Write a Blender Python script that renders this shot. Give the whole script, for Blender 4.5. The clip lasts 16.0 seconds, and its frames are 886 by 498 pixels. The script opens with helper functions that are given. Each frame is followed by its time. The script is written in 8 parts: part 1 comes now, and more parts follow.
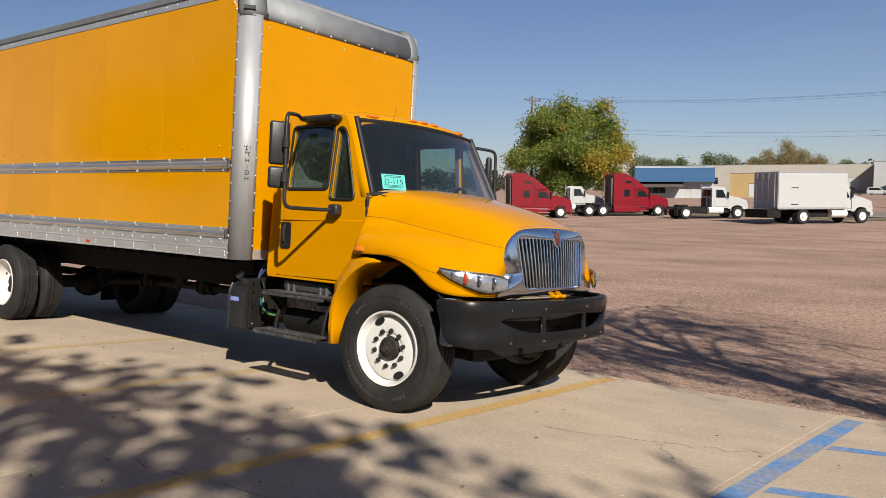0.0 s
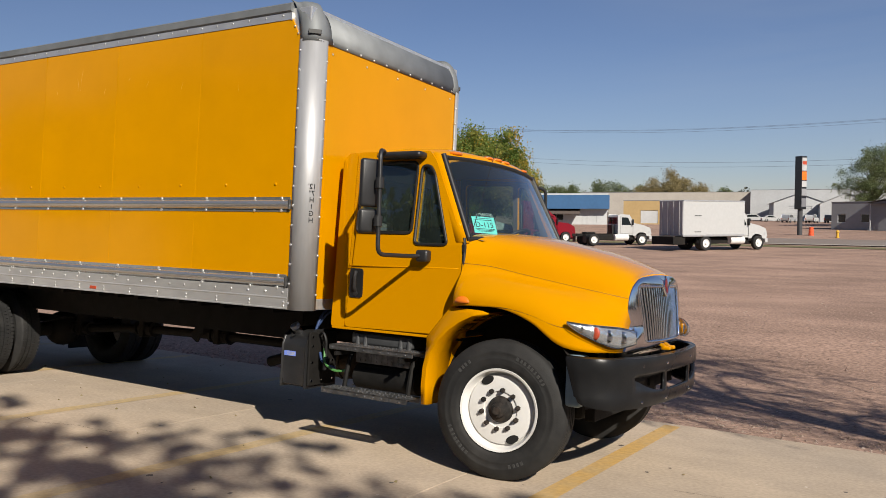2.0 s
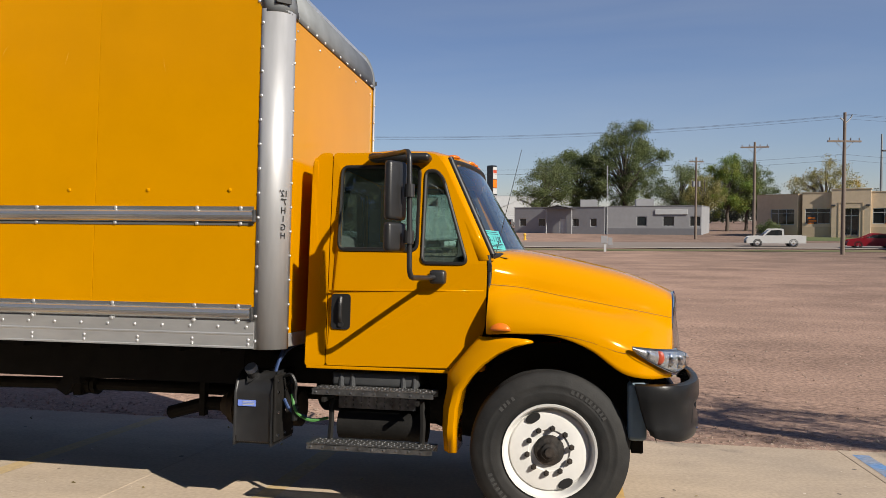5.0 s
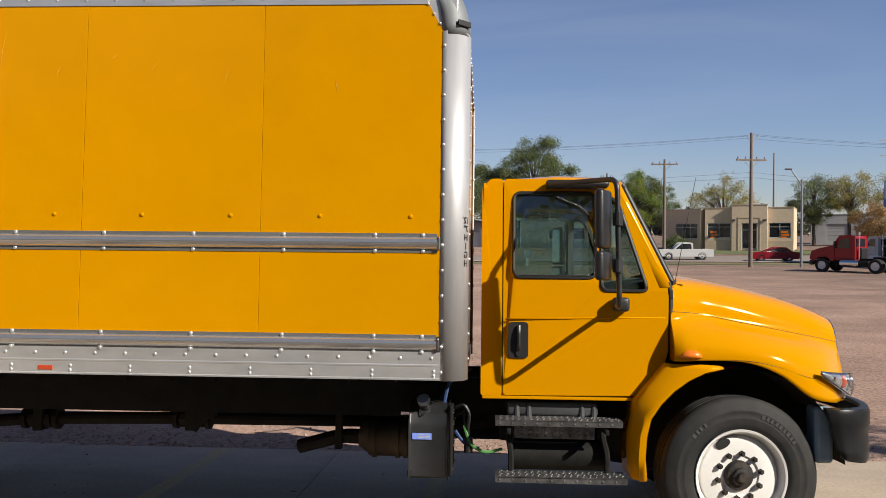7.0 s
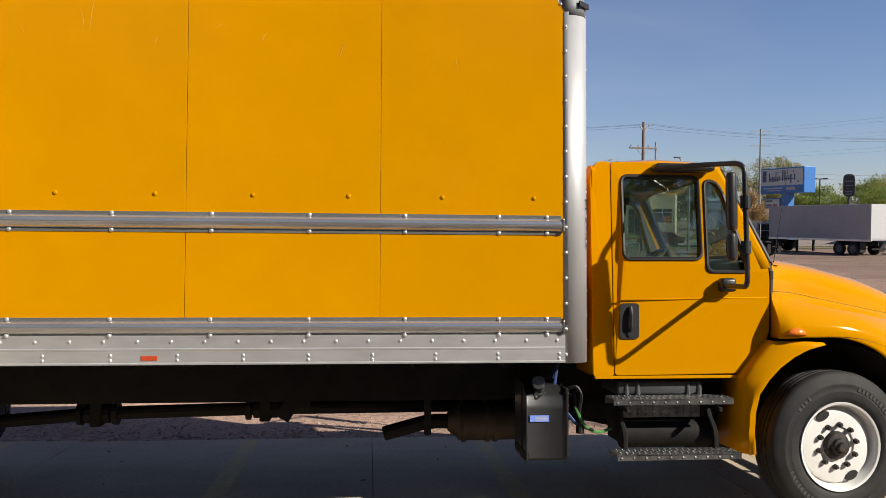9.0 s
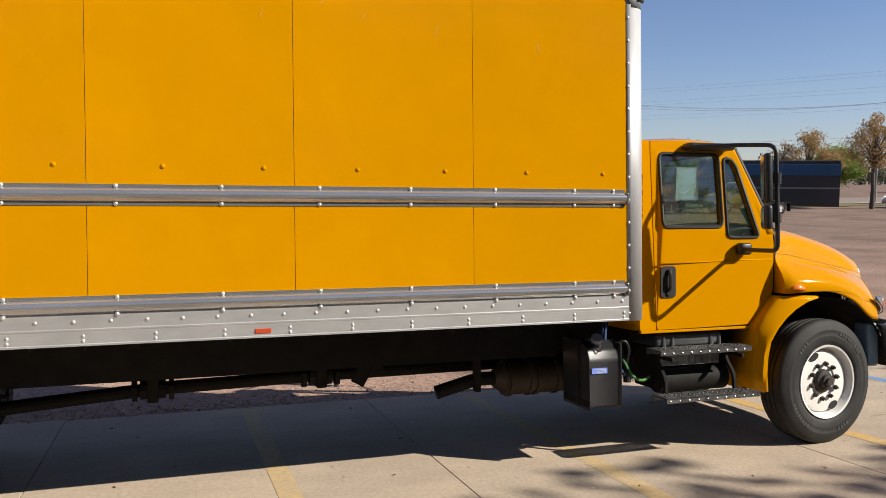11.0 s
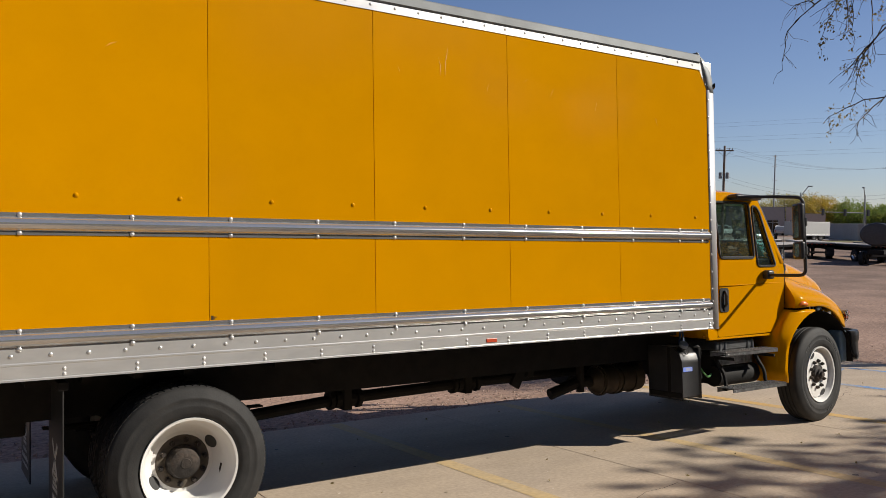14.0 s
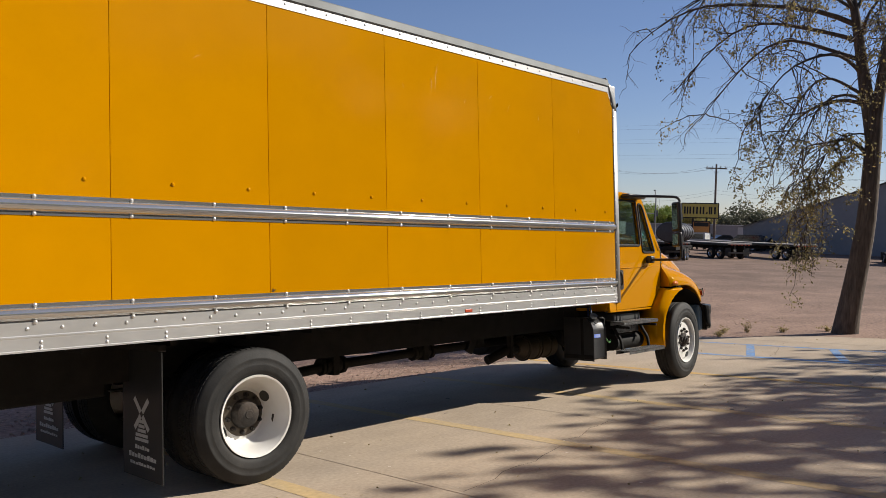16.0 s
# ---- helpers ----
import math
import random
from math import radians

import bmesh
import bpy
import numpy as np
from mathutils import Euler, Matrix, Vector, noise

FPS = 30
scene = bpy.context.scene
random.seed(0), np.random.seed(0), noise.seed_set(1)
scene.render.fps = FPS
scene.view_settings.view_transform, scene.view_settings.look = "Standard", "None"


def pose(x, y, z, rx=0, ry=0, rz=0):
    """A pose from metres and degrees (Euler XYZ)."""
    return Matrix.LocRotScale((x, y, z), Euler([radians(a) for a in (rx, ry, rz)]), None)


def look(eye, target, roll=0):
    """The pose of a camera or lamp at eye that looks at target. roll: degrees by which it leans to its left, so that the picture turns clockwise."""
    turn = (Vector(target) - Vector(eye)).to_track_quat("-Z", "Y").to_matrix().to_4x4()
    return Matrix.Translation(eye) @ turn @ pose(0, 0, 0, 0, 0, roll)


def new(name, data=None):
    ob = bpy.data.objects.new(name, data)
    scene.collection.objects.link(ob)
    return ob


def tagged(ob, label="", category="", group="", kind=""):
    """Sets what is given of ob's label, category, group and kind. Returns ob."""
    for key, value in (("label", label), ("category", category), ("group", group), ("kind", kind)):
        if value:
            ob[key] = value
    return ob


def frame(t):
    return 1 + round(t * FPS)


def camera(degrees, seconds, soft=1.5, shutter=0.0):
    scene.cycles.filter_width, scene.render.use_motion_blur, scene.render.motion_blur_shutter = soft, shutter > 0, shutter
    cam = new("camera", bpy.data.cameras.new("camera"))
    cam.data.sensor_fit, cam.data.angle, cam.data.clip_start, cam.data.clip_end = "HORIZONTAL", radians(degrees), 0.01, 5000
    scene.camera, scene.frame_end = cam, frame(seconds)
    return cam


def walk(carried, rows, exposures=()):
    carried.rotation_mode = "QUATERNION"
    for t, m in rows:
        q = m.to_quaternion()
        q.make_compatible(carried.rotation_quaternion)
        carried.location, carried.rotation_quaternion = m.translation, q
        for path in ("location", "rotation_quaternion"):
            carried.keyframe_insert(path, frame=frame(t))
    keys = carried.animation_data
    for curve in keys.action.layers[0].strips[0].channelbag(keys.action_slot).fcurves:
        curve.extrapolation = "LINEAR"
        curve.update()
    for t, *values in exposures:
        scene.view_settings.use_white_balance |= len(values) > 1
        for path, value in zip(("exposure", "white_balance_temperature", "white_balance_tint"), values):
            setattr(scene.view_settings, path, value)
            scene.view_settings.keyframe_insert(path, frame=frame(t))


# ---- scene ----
cam = camera(57.5, 16.0, soft=0.5)
# The truck and the concrete apron lie on a slope that falls away from the camera: SLOPE carries their frame into the level world.
UP = Vector((radians(-0.4), radians(-4.0), 1.0)).normalized()
SLOPE = UP.rotation_difference(Vector((0, 0, 1))).to_matrix().to_4x4()
PATH = [
    (0, (6.387, -4.643, 1.488), (5.127, -3.090, 1.443), 2.97),
    (0.5, (5.962, -4.792, 1.511), (4.757, -3.197, 1.483), 2.85),
    (1, (5.558, -5.002, 1.541), (4.402, -3.371, 1.534), 2.80),
    (1.5, (5.146, -5.126, 1.567), (4.038, -3.461, 1.582), 2.71),
    (2, (4.686, -5.152, 1.585), (3.639, -3.448, 1.616), 2.65),
    (2.5, (4.244, -5.194, 1.573), (3.276, -3.444, 1.618), 2.49),
    (3, (3.791, -5.148, 1.581), (2.923, -3.347, 1.633), 2.24),
    (3.5, (3.366, -5.119, 1.609), (2.615, -3.267, 1.667), 1.91),
    (6, (1.238, -5.148, 1.665), (1.093, -3.154, 1.741), 0.82),
    (6.5, (0.720, -5.248, 1.722), (0.612, -3.252, 1.810), 0.74),
    (7, (0.286, -5.264, 1.701), (0.184, -3.269, 1.804), 0.69),
    (7.5, (-0.110, -5.278, 1.724), (-0.197, -3.284, 1.845), 0.55),
    (8, (-0.481, -5.320, 1.738), (-0.515, -3.324, 1.861), 0.54),
    (8.5, (-0.867, -5.199, 1.688), (-0.803, -3.203, 1.795), 0.30),
    (9, (-1.273, -5.170, 1.674), (-1.088, -3.180, 1.742), 0.21),
    (9.5, (-1.735, -5.173, 1.701), (-1.437, -3.196, 1.722), 0.04),
    (12, (-4.156, -5.135, 1.750), (-3.316, -3.320, 1.720), -0.62),
    (12.5, (-4.712, -5.065, 1.720), (-3.784, -3.293, 1.720), -0.74),
    (13, (-5.279, -5.104, 1.695), (-4.301, -3.359, 1.727), -0.87),
    (13.5, (-5.801, -5.131, 1.684), (-4.782, -3.411, 1.735), -0.88),
    (14, (-6.348, -5.130, 1.704), (-5.266, -3.449, 1.760), -0.82),
    (14.5, (-6.822, -5.224, 1.704), (-5.651, -3.604, 1.756), -0.96),
    (15, (-7.263, -5.161, 1.686), (-5.983, -3.625, 1.731), -0.84),
    (15.5, (-7.807, -5.190, 1.651), (-6.431, -3.739, 1.693), -0.91),
    (16, (-8.299, -5.165, 1.594), (-6.859, -3.778, 1.635), -1.09),
]
walk(cam, [(t, SLOPE @ look(eye, target, roll)) for t, eye, target, roll in PATH],
     exposures=[(0, 0.36), (1.5, 0.30), (3.5, 0.31), (6.5, 0.49), (9.5, 0.57), (12.0, 0.65), (12.5, 0.61), (13.0, 0.49), (14.0, 0.36), (16, 0.40)])

# ---- sky and sun ----
SUN_WAY = (SLOPE.to_3x3() @ Vector((-1.35, 1.0, -1.06))).normalized()
world = bpy.data.worlds.new("sky")
scene.world = world
world.use_nodes = True
wn, wl = world.node_tree.nodes, world.node_tree.links
bg = wn["Background"]
sky = wn.new("ShaderNodeTexSky")
sky.sky_type, sky.sun_disc = "NISHITA", False
sky.sun_elevation = math.asin(-SUN_WAY.z)
sky.sun_rotation = math.atan2(-SUN_WAY.x, -SUN_WAY.y)
sky.air_density, sky.dust_density, sky.ozone_density = 1.0, 0.2, 4.0
# Thin cirrus: a streaked veil over the street, fainter wisps elsewhere.
wco, wmap, wnoise, wrange, wmix = (wn.new(k) for k in ("ShaderNodeTexCoord", "ShaderNodeMapping", "ShaderNodeTexNoise", "ShaderNodeMapRange", "ShaderNodeMix"))
wmap.inputs["Scale"].default_value, wmap.inputs["Rotation"].default_value = (1.2, 3.0, 9.0), (0.25, 0.1, 0.5)
wnoise.inputs["Scale"].default_value, wnoise.inputs["Detail"].default_value, wnoise.inputs["Distortion"].default_value = 1.3, 7, 0.6
wrange.inputs[1].default_value, wrange.inputs[2].default_value, wrange.inputs[3].default_value, wrange.inputs[4].default_value = 0.30, 0.80, 0.0, 1.0
wdot, wveil, wmul = wn.new("ShaderNodeVectorMath"), wn.new("ShaderNodeMapRange"), wn.new("ShaderNodeMath")
wdot.operation, wdot.inputs[1].default_value = "DOT_PRODUCT", Vector((0.06, 0.93, 0.35)).normalized()
wveil.interpolation_type = "SMOOTHSTEP"
wveil.inputs[1].default_value, wveil.inputs[2].default_value, wveil.inputs[3].default_value, wveil.inputs[4].default_value = 0.88, 0.995, 0.05, 0.25
wmul.operation = "MULTIPLY"
wmix.data_type = "RGBA"
wmix.inputs[7].default_value = (7.0, 7.4, 8.0, 1)
wl.new(wco.outputs["Generated"], wmap.inputs[0])
wl.new(wmap.outputs[0], wnoise.inputs[0])
wl.new(wnoise.outputs[0], wrange.inputs[0])
wl.new(wco.outputs["Generated"], wdot.inputs[0])
wl.new(wdot.outputs["Value"], wveil.inputs[0])
wl.new(wrange.outputs[0], wmul.inputs[0])
wl.new(wveil.outputs[0], wmul.inputs[1])
wl.new(wmul.outputs[0], wmix.inputs[0])
# A tint corrects the sky's hue; a painted ramp brightens it towards +x +y.
wtint = wn.new("ShaderNodeMix")
wtint.data_type, wtint.blend_type = "RGBA", "MULTIPLY"
wtint.inputs[0].default_value, wtint.inputs[7].default_value = 1.0, (1.0, 0.94, 1.06, 1)
wl.new(sky.outputs[0], wtint.inputs[6])
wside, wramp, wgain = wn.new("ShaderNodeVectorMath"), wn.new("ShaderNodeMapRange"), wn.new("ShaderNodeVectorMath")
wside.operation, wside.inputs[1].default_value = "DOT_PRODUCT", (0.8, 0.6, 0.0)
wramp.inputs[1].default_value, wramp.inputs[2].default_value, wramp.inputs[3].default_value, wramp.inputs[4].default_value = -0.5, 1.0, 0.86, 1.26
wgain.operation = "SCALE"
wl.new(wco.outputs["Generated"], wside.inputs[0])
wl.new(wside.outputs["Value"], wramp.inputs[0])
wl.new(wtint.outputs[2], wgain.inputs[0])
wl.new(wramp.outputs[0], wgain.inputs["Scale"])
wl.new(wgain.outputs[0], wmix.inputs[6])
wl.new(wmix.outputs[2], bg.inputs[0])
bg.inputs[1].default_value = 0.054
sun_data = bpy.data.lights.new("sun", "SUN")
sun_data.energy, sun_data.angle, sun_data.color = 4.95, radians(0.55), (1.0, 0.93, 0.82)
sun = new("sun", sun_data)
sun.matrix_world = look((0, 0, 60), Vector((0, 0, 60)) + SUN_WAY)

# ---- materials ----
def material(name, color, rough=0.5, metal=0.0, vary=0.12, scale=6.0, bump=0.0, bump_scale=60.0, coat=0.0, tint=None, stain=0.0,
             stain_scale=0.7, per_piece=0.0, stretch=(1, 1, 1), spec=0.5, world_space=False, mid=None, spec_tint=None, matte=0.0):
    """A surface with grain and larger patches: color, mixed towards tint by patches (stain) and darkened or lightened by grain (vary)."""
    m = bpy.data.materials.new(name)
    m.use_nodes = True
    n, l = m.node_tree.nodes, m.node_tree.links
    b = n["Principled BSDF"]
    b.inputs["Roughness"].default_value, b.inputs["Metallic"].default_value = rough, metal
    b.inputs["Coat Weight"].default_value, b.inputs["Coat Roughness"].default_value = coat, 0.06
    b.inputs["Specular IOR Level"].default_value, b.inputs["Diffuse Roughness"].default_value = spec, matte
    b.inputs["Specular Tint"].default_value = (*(spec_tint or (1, 1, 1)), 1)
    co = n.new("ShaderNodeTexCoord")
    mp = n.new("ShaderNodeMapping")
    mp.inputs["Scale"].default_value = stretch
    if world_space:
        geo = n.new("ShaderNodeNewGeometry")
        l.new(geo.outputs["Position"], mp.inputs[0])
    else:
        l.new(co.outputs["Object"], mp.inputs[0])
    fine = n.new("ShaderNodeTexNoise")
    fine.inputs["Scale"].default_value, fine.inputs["Detail"].default_value = scale, 6
    big = n.new("ShaderNodeTexNoise")
    big.inputs["Scale"].default_value, big.inputs["Detail"].default_value = stain_scale, 4
    l.new(mp.outputs[0], fine.inputs[0])
    l.new(mp.outputs[0], big.inputs[0])
    ramp = n.new("ShaderNodeMapRange")
    ramp.inputs[1].default_value, ramp.inputs[2].default_value = 0.25, 0.75
    ramp.inputs[3].default_value, ramp.inputs[4].default_value = 1 - vary, 1 + vary
    l.new(fine.outputs[0], ramp.inputs[0])
    mix = n.new("ShaderNodeMix")
    mix.data_type = "RGBA"
    tint = tint or tuple(c * 0.6 for c in color)
    mix.inputs[6].default_value, mix.inputs[7].default_value = (*color, 1), (*tint, 1)
    br = n.new("ShaderNodeMapRange")
    br.inputs[1].default_value, br.inputs[2].default_value = 0.42, 0.68
    br.inputs[3].default_value, br.inputs[4].default_value = 0.0, stain
    l.new(big.outputs[0], br.inputs[0])
    l.new(br.outputs[0], mix.inputs[0])
    mul = n.new("ShaderNodeMix")
    mul.data_type, mul.blend_type = "RGBA", "MULTIPLY"
    mul.inputs[0].default_value = 1.0
    l.new(mix.outputs[2], mul.inputs[6])
    value = ramp.outputs[0]
    if mid:
        mn, mr, mm = n.new("ShaderNodeTexNoise"), n.new("ShaderNodeMapRange"), n.new("ShaderNodeMath")
        mn.inputs["Scale"].default_value, mn.inputs["Detail"].default_value = mid[0], 3
        mr.inputs[1].default_value, mr.inputs[2].default_value = 0.3, 0.7
        mr.inputs[3].default_value, mr.inputs[4].default_value = 1 - mid[1], 1 + mid[1]
        mm.operation = "MULTIPLY"
        ms = n.new("ShaderNodeMapping")
        ms.inputs["Scale"].default_value, ms.inputs["Rotation"].default_value = (0.7, 1.3, 1), (0, 0, 0.15)
        l.new(mp.outputs[0], ms.inputs[0])
        l.new(ms.outputs[0], mn.inputs[0])
        l.new(mn.outputs[0], mr.inputs[0])
        l.new(mr.outputs[0], mm.inputs[0])
        l.new(value, mm.inputs[1])
        value = mm.outputs[0]
    if per_piece:
        info = n.new("ShaderNodeObjectInfo")
        pr = n.new("ShaderNodeMapRange")
        pr.inputs[3].default_value, pr.inputs[4].default_value = 1 - per_piece, 1 + per_piece
        l.new(info.outputs["Random"], pr.inputs[0])
        both = n.new("ShaderNodeMath")
        both.operation = "MULTIPLY"
        l.new(pr.outputs[0], both.inputs[0])
        l.new(value, both.inputs[1])
        value = both.outputs[0]
    l.new(value, mul.inputs[7])
    l.new(mul.outputs[2], b.inputs["Base Color"])
    rr = n.new("ShaderNodeMapRange")
    rr.inputs[3].default_value, rr.inputs[4].default_value = max(rough - 0.08, 0.02), min(rough + 0.1, 1)
    l.new(big.outputs[0], rr.inputs[0])
    l.new(rr.outputs[0], b.inputs["Roughness"])
    if bump:
        bn = n.new("ShaderNodeTexNoise")
        bn.inputs["Scale"].default_value, bn.inputs["Detail"].default_value = bump_scale, 5
        l.new(mp.outputs[0], bn.inputs[0])
        bp = n.new("ShaderNodeBump")
        bp.inputs["Strength"].default_value, bp.inputs["Distance"].default_value = bump, 0.01
        l.new(bn.outputs[0], bp.inputs["Height"])
        l.new(bp.outputs[0], b.inputs["Normal"])
    return m


def glass(name, color=(0.75, 0.85, 0.82), see=0.75, film_mix=0.0):
    """Thin tinted pane: clear transmission under a gloss that grows towards grazing angles."""
    m = bpy.data.materials.new(name)
    m.use_nodes = True
    n, l = m.node_tree.nodes, m.node_tree.links
    n.remove(n["Principled BSDF"])
    t, g, mix, f = (n.new(k) for k in ("ShaderNodeBsdfTransparent", "ShaderNodeBsdfGlossy", "ShaderNodeMixShader", "ShaderNodeMath"))
    t.inputs[0].default_value = (*(c * see for c in color), 1)
    g.inputs[0].default_value, g.inputs[1].default_value = (1, 1, 1, 1), 0.015
    lw, sc = n.new("ShaderNodeLayerWeight"), n.new("ShaderNodeMath")
    lw.inputs[0].default_value = 0.5
    sc.operation, sc.inputs[1].default_value = "POWER", 3.2
    f.operation, f.inputs[1].default_value, f.inputs[2].default_value = "MULTIPLY_ADD", 0.90, 0.065
    l.new(lw.outputs["Facing"], sc.inputs[0])
    l.new(sc.outputs[0], f.inputs[0])
    l.new(f.outputs[0], mix.inputs[0])
    # A pale diffuse film stands in for sky reflected in the pane.
    film, dusty = n.new("ShaderNodeBsdfDiffuse"), n.new("ShaderNodeMixShader")
    film.inputs[0].default_value = (0.48, 0.60, 0.56, 1)
    dusty.inputs[0].default_value = film_mix
    l.new(t.outputs[0], dusty.inputs[1])
    l.new(film.outputs[0], dusty.inputs[2])
    l.new(dusty.outputs[0], mix.inputs[1])
    l.new(g.outputs[0], mix.inputs[2])
    l.new(mix.outputs[0], n["Material Output"].inputs[0])
    return m


# Specular tint dyes sky reflections on the yellow paint orange.
YELLOW = material("yellow paint", (0.575, 0.243, 0.0), 0.08, vary=0.02, scale=2.5, spec_tint=(1, 0.72, 0.25), tint=(0.51, 0.215, 0.0), stain=0.25, stain_scale=0.5, spec=0.22, matte=0.1)
PANEL = material("yellow box panel", (0.585, 0.253, 0.0), 0.09, vary=0.035, scale=3.0, spec_tint=(1, 0.76, 0.32), tint=(0.52, 0.225, 0.0), stain=0.5, stain_scale=0.6,
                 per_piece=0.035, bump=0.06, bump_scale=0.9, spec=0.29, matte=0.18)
ALU = material("mill aluminium", (0.68, 0.675, 0.66), 0.33, 0.68, vary=0.10, scale=6.0, stretch=(0.8, 4, 2.5), tint=(0.52, 0.515, 0.50), stain=0.5, stain_scale=2.2, bump=0.04, bump_scale=5)
RAIL = material("polished aluminium rail", (0.58, 0.575, 0.56), 0.11, 0.8, vary=0.10, scale=5.0, stretch=(0.5, 4, 4), tint=(0.48, 0.475, 0.465), stain=0.5, stain_scale=1.6)
POST = material("polished aluminium post", (0.40, 0.40, 0.405), 0.52, 0.45, vary=0.08, scale=8.0, stretch=(3, 3, 0.5), tint=(0.55, 0.55, 0.56), stain=0.5)
CAP = material("grey metal cap", (0.20, 0.212, 0.218), 0.6, 0.3, vary=0.14, scale=6.0, tint=(0.13, 0.138, 0.142), stain=0.7)
CHROME = material("chrome", (0.75, 0.76, 0.78), 0.07, 1.0, vary=0.03, scale=3.0)
BLACK = material("black plastic", (0.018, 0.018, 0.019), 0.38, vary=0.25, scale=9.0, tint=(0.03, 0.03, 0.03), stain=0.5, bump=0.1, bump_scale=150)
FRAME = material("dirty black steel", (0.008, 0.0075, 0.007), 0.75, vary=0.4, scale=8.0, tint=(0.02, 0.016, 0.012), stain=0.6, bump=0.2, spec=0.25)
GLOSSBLACK = material("glossy black bumper plastic", (0.008, 0.008, 0.009), 0.26, vary=0.2, scale=5.0, tint=(0.02, 0.02, 0.02), stain=0.5, bump=0.05, bump_scale=80, spec=0.16)
RUBBER = material("tyre rubber", (0.017, 0.017, 0.017), 0.7, vary=0.3, scale=10.0, tint=(0.032, 0.030, 0.028), stain=0.8, stain_scale=2.0, bump=0.15, bump_scale=90, spec=0.3)
WHITE = material("white wheel paint", (0.70, 0.69, 0.665), 0.42, vary=0.05, scale=9.0, tint=(0.5, 0.47, 0.42), stain=0.35, stain_scale=4)
GRIME = material("tan caked road dirt", (0.09, 0.072, 0.052), 0.85, vary=0.4, scale=18.0, tint=(0.05, 0.042, 0.035), stain=0.8, stain_scale=9, bump=0.3)
RUST = material("dark greasy hub metal", (0.025, 0.022, 0.02), 0.7, 0.4, vary=0.5, scale=25.0, tint=(0.06, 0.045, 0.035), stain=0.8, stain_scale=8, bump=0.4)
STEEL = material("worn step steel", (0.17, 0.17, 0.168), 0.36, 0.8, vary=0.4, scale=20.0, tint=(0.26, 0.255, 0.25), stain=0.7, stain_scale=5)
EXHAUST = material("heat-stained exhaust steel", (0.07, 0.052, 0.036), 0.65, 0.5, vary=0.3, scale=7.0, tint=(0.06, 0.045, 0.03), stain=0.9, stain_scale=3)
AMBER = material("amber lens", (0.70, 0.17, 0.01), 0.15, vary=0.08, scale=30, coat=0.6)
RED = material("red lens", (0.45, 0.06, 0.02), 0.3, vary=0.08, scale=30)
SEAL = material("black window seal", (0.012, 0.012, 0.012), 0.5, vary=0.2)
TRIM = material("grey cab trim", (0.10, 0.10, 0.096), 0.8, vary=0.15, scale=20)
CARD = material("turquoise paper card", (0.16, 0.72, 0.68), 0.7, vary=0.05, scale=12)
INK = material("black ink", (0.015, 0.015, 0.016), 0.7, vary=0.1)
BLUE_STICKER = material("blue sticker", (0.18, 0.27, 0.75), 0.4, vary=0.1, scale=40)
GREYPAINT = material("grey print", (0.40, 0.41, 0.42), 0.6, vary=0.1)
CABLE = material("blue air hose", (0.03, 0.06, 0.16), 0.5)
GLASS = glass("truck glass", (0.80, 0.93, 0.90), 0.80, 0.015)
DARKGLASS = glass("tinted window", (0.4, 0.45, 0.46), 0.45)
LENS = glass("clear lamp lens", (0.95, 0.96, 0.97), 0.95)


# ---- building blocks ----
def part(name, bm, mat, parent, label="", smooth=None, kind=""):
    """Links a bmesh as one mesh object under a thing or a part."""
    me = bpy.data.meshes.new(name)
    bmesh.ops.recalc_face_normals(bm, faces=bm.faces)
    bm.to_mesh(me)
    bm.free()
    me.materials.append(mat)
    if smooth is not None:
        me.shade_smooth()
        if smooth < 180:
            me.set_sharp_from_angle(angle=radians(smooth))
    ob = new(name, me)
    ob.parent = parent
    if label or kind:
        tagged(ob, label, kind=kind)
    return ob


def thing(name, label, category, m=None, group="", kind=""):
    ob = new(name)
    ob.empty_display_size = 0.2
    ob.matrix_world = m or Matrix()
    return tagged(ob, label, category, group, kind)


def solo(name, bm, mat, label, category, m=None, group="", kind="", smooth=None):
    ob = part(name, bm, mat, None, smooth=smooth)
    ob.matrix_world = m or Matrix()
    return tagged(ob, label, category, group, kind)


def add_box(bm, lo, hi, bevel=0.0, m=None, segments=2):
    c = [(a + b) / 2 for a, b in zip(lo, hi)]
    s = [abs(b - a) for a, b in zip(lo, hi)]
    r = bmesh.ops.create_cube(bm, size=1.0, matrix=(m or Matrix()) @ Matrix.LocRotScale(c, None, s))
    if bevel:
        edges = list({e for v in r["verts"] for e in v.link_edges})
        bmesh.ops.bevel(bm, geom=edges, offset=bevel, segments=segments, affect="EDGES", profile=0.5)
    return bm


def box(lo, hi, bevel=0.0, segments=2):
    return add_box(bmesh.new(), lo, hi, bevel, None, segments)


def add_rod(bm, a, b, r, r2=None, segs=12):
    a, b = Vector(a), Vector(b)
    d = b - a
    m = Matrix.Translation((a + b) / 2) @ d.to_track_quat("Z", "Y").to_matrix().to_4x4()
    bmesh.ops.create_cone(bm, cap_ends=True, segments=segs, radius1=r, radius2=r if r2 is None else r2, depth=d.length, matrix=m)
    return bm


def rod(a, b, r, r2=None, segs=12):
    return add_rod(bmesh.new(), a, b, r, r2, segs)


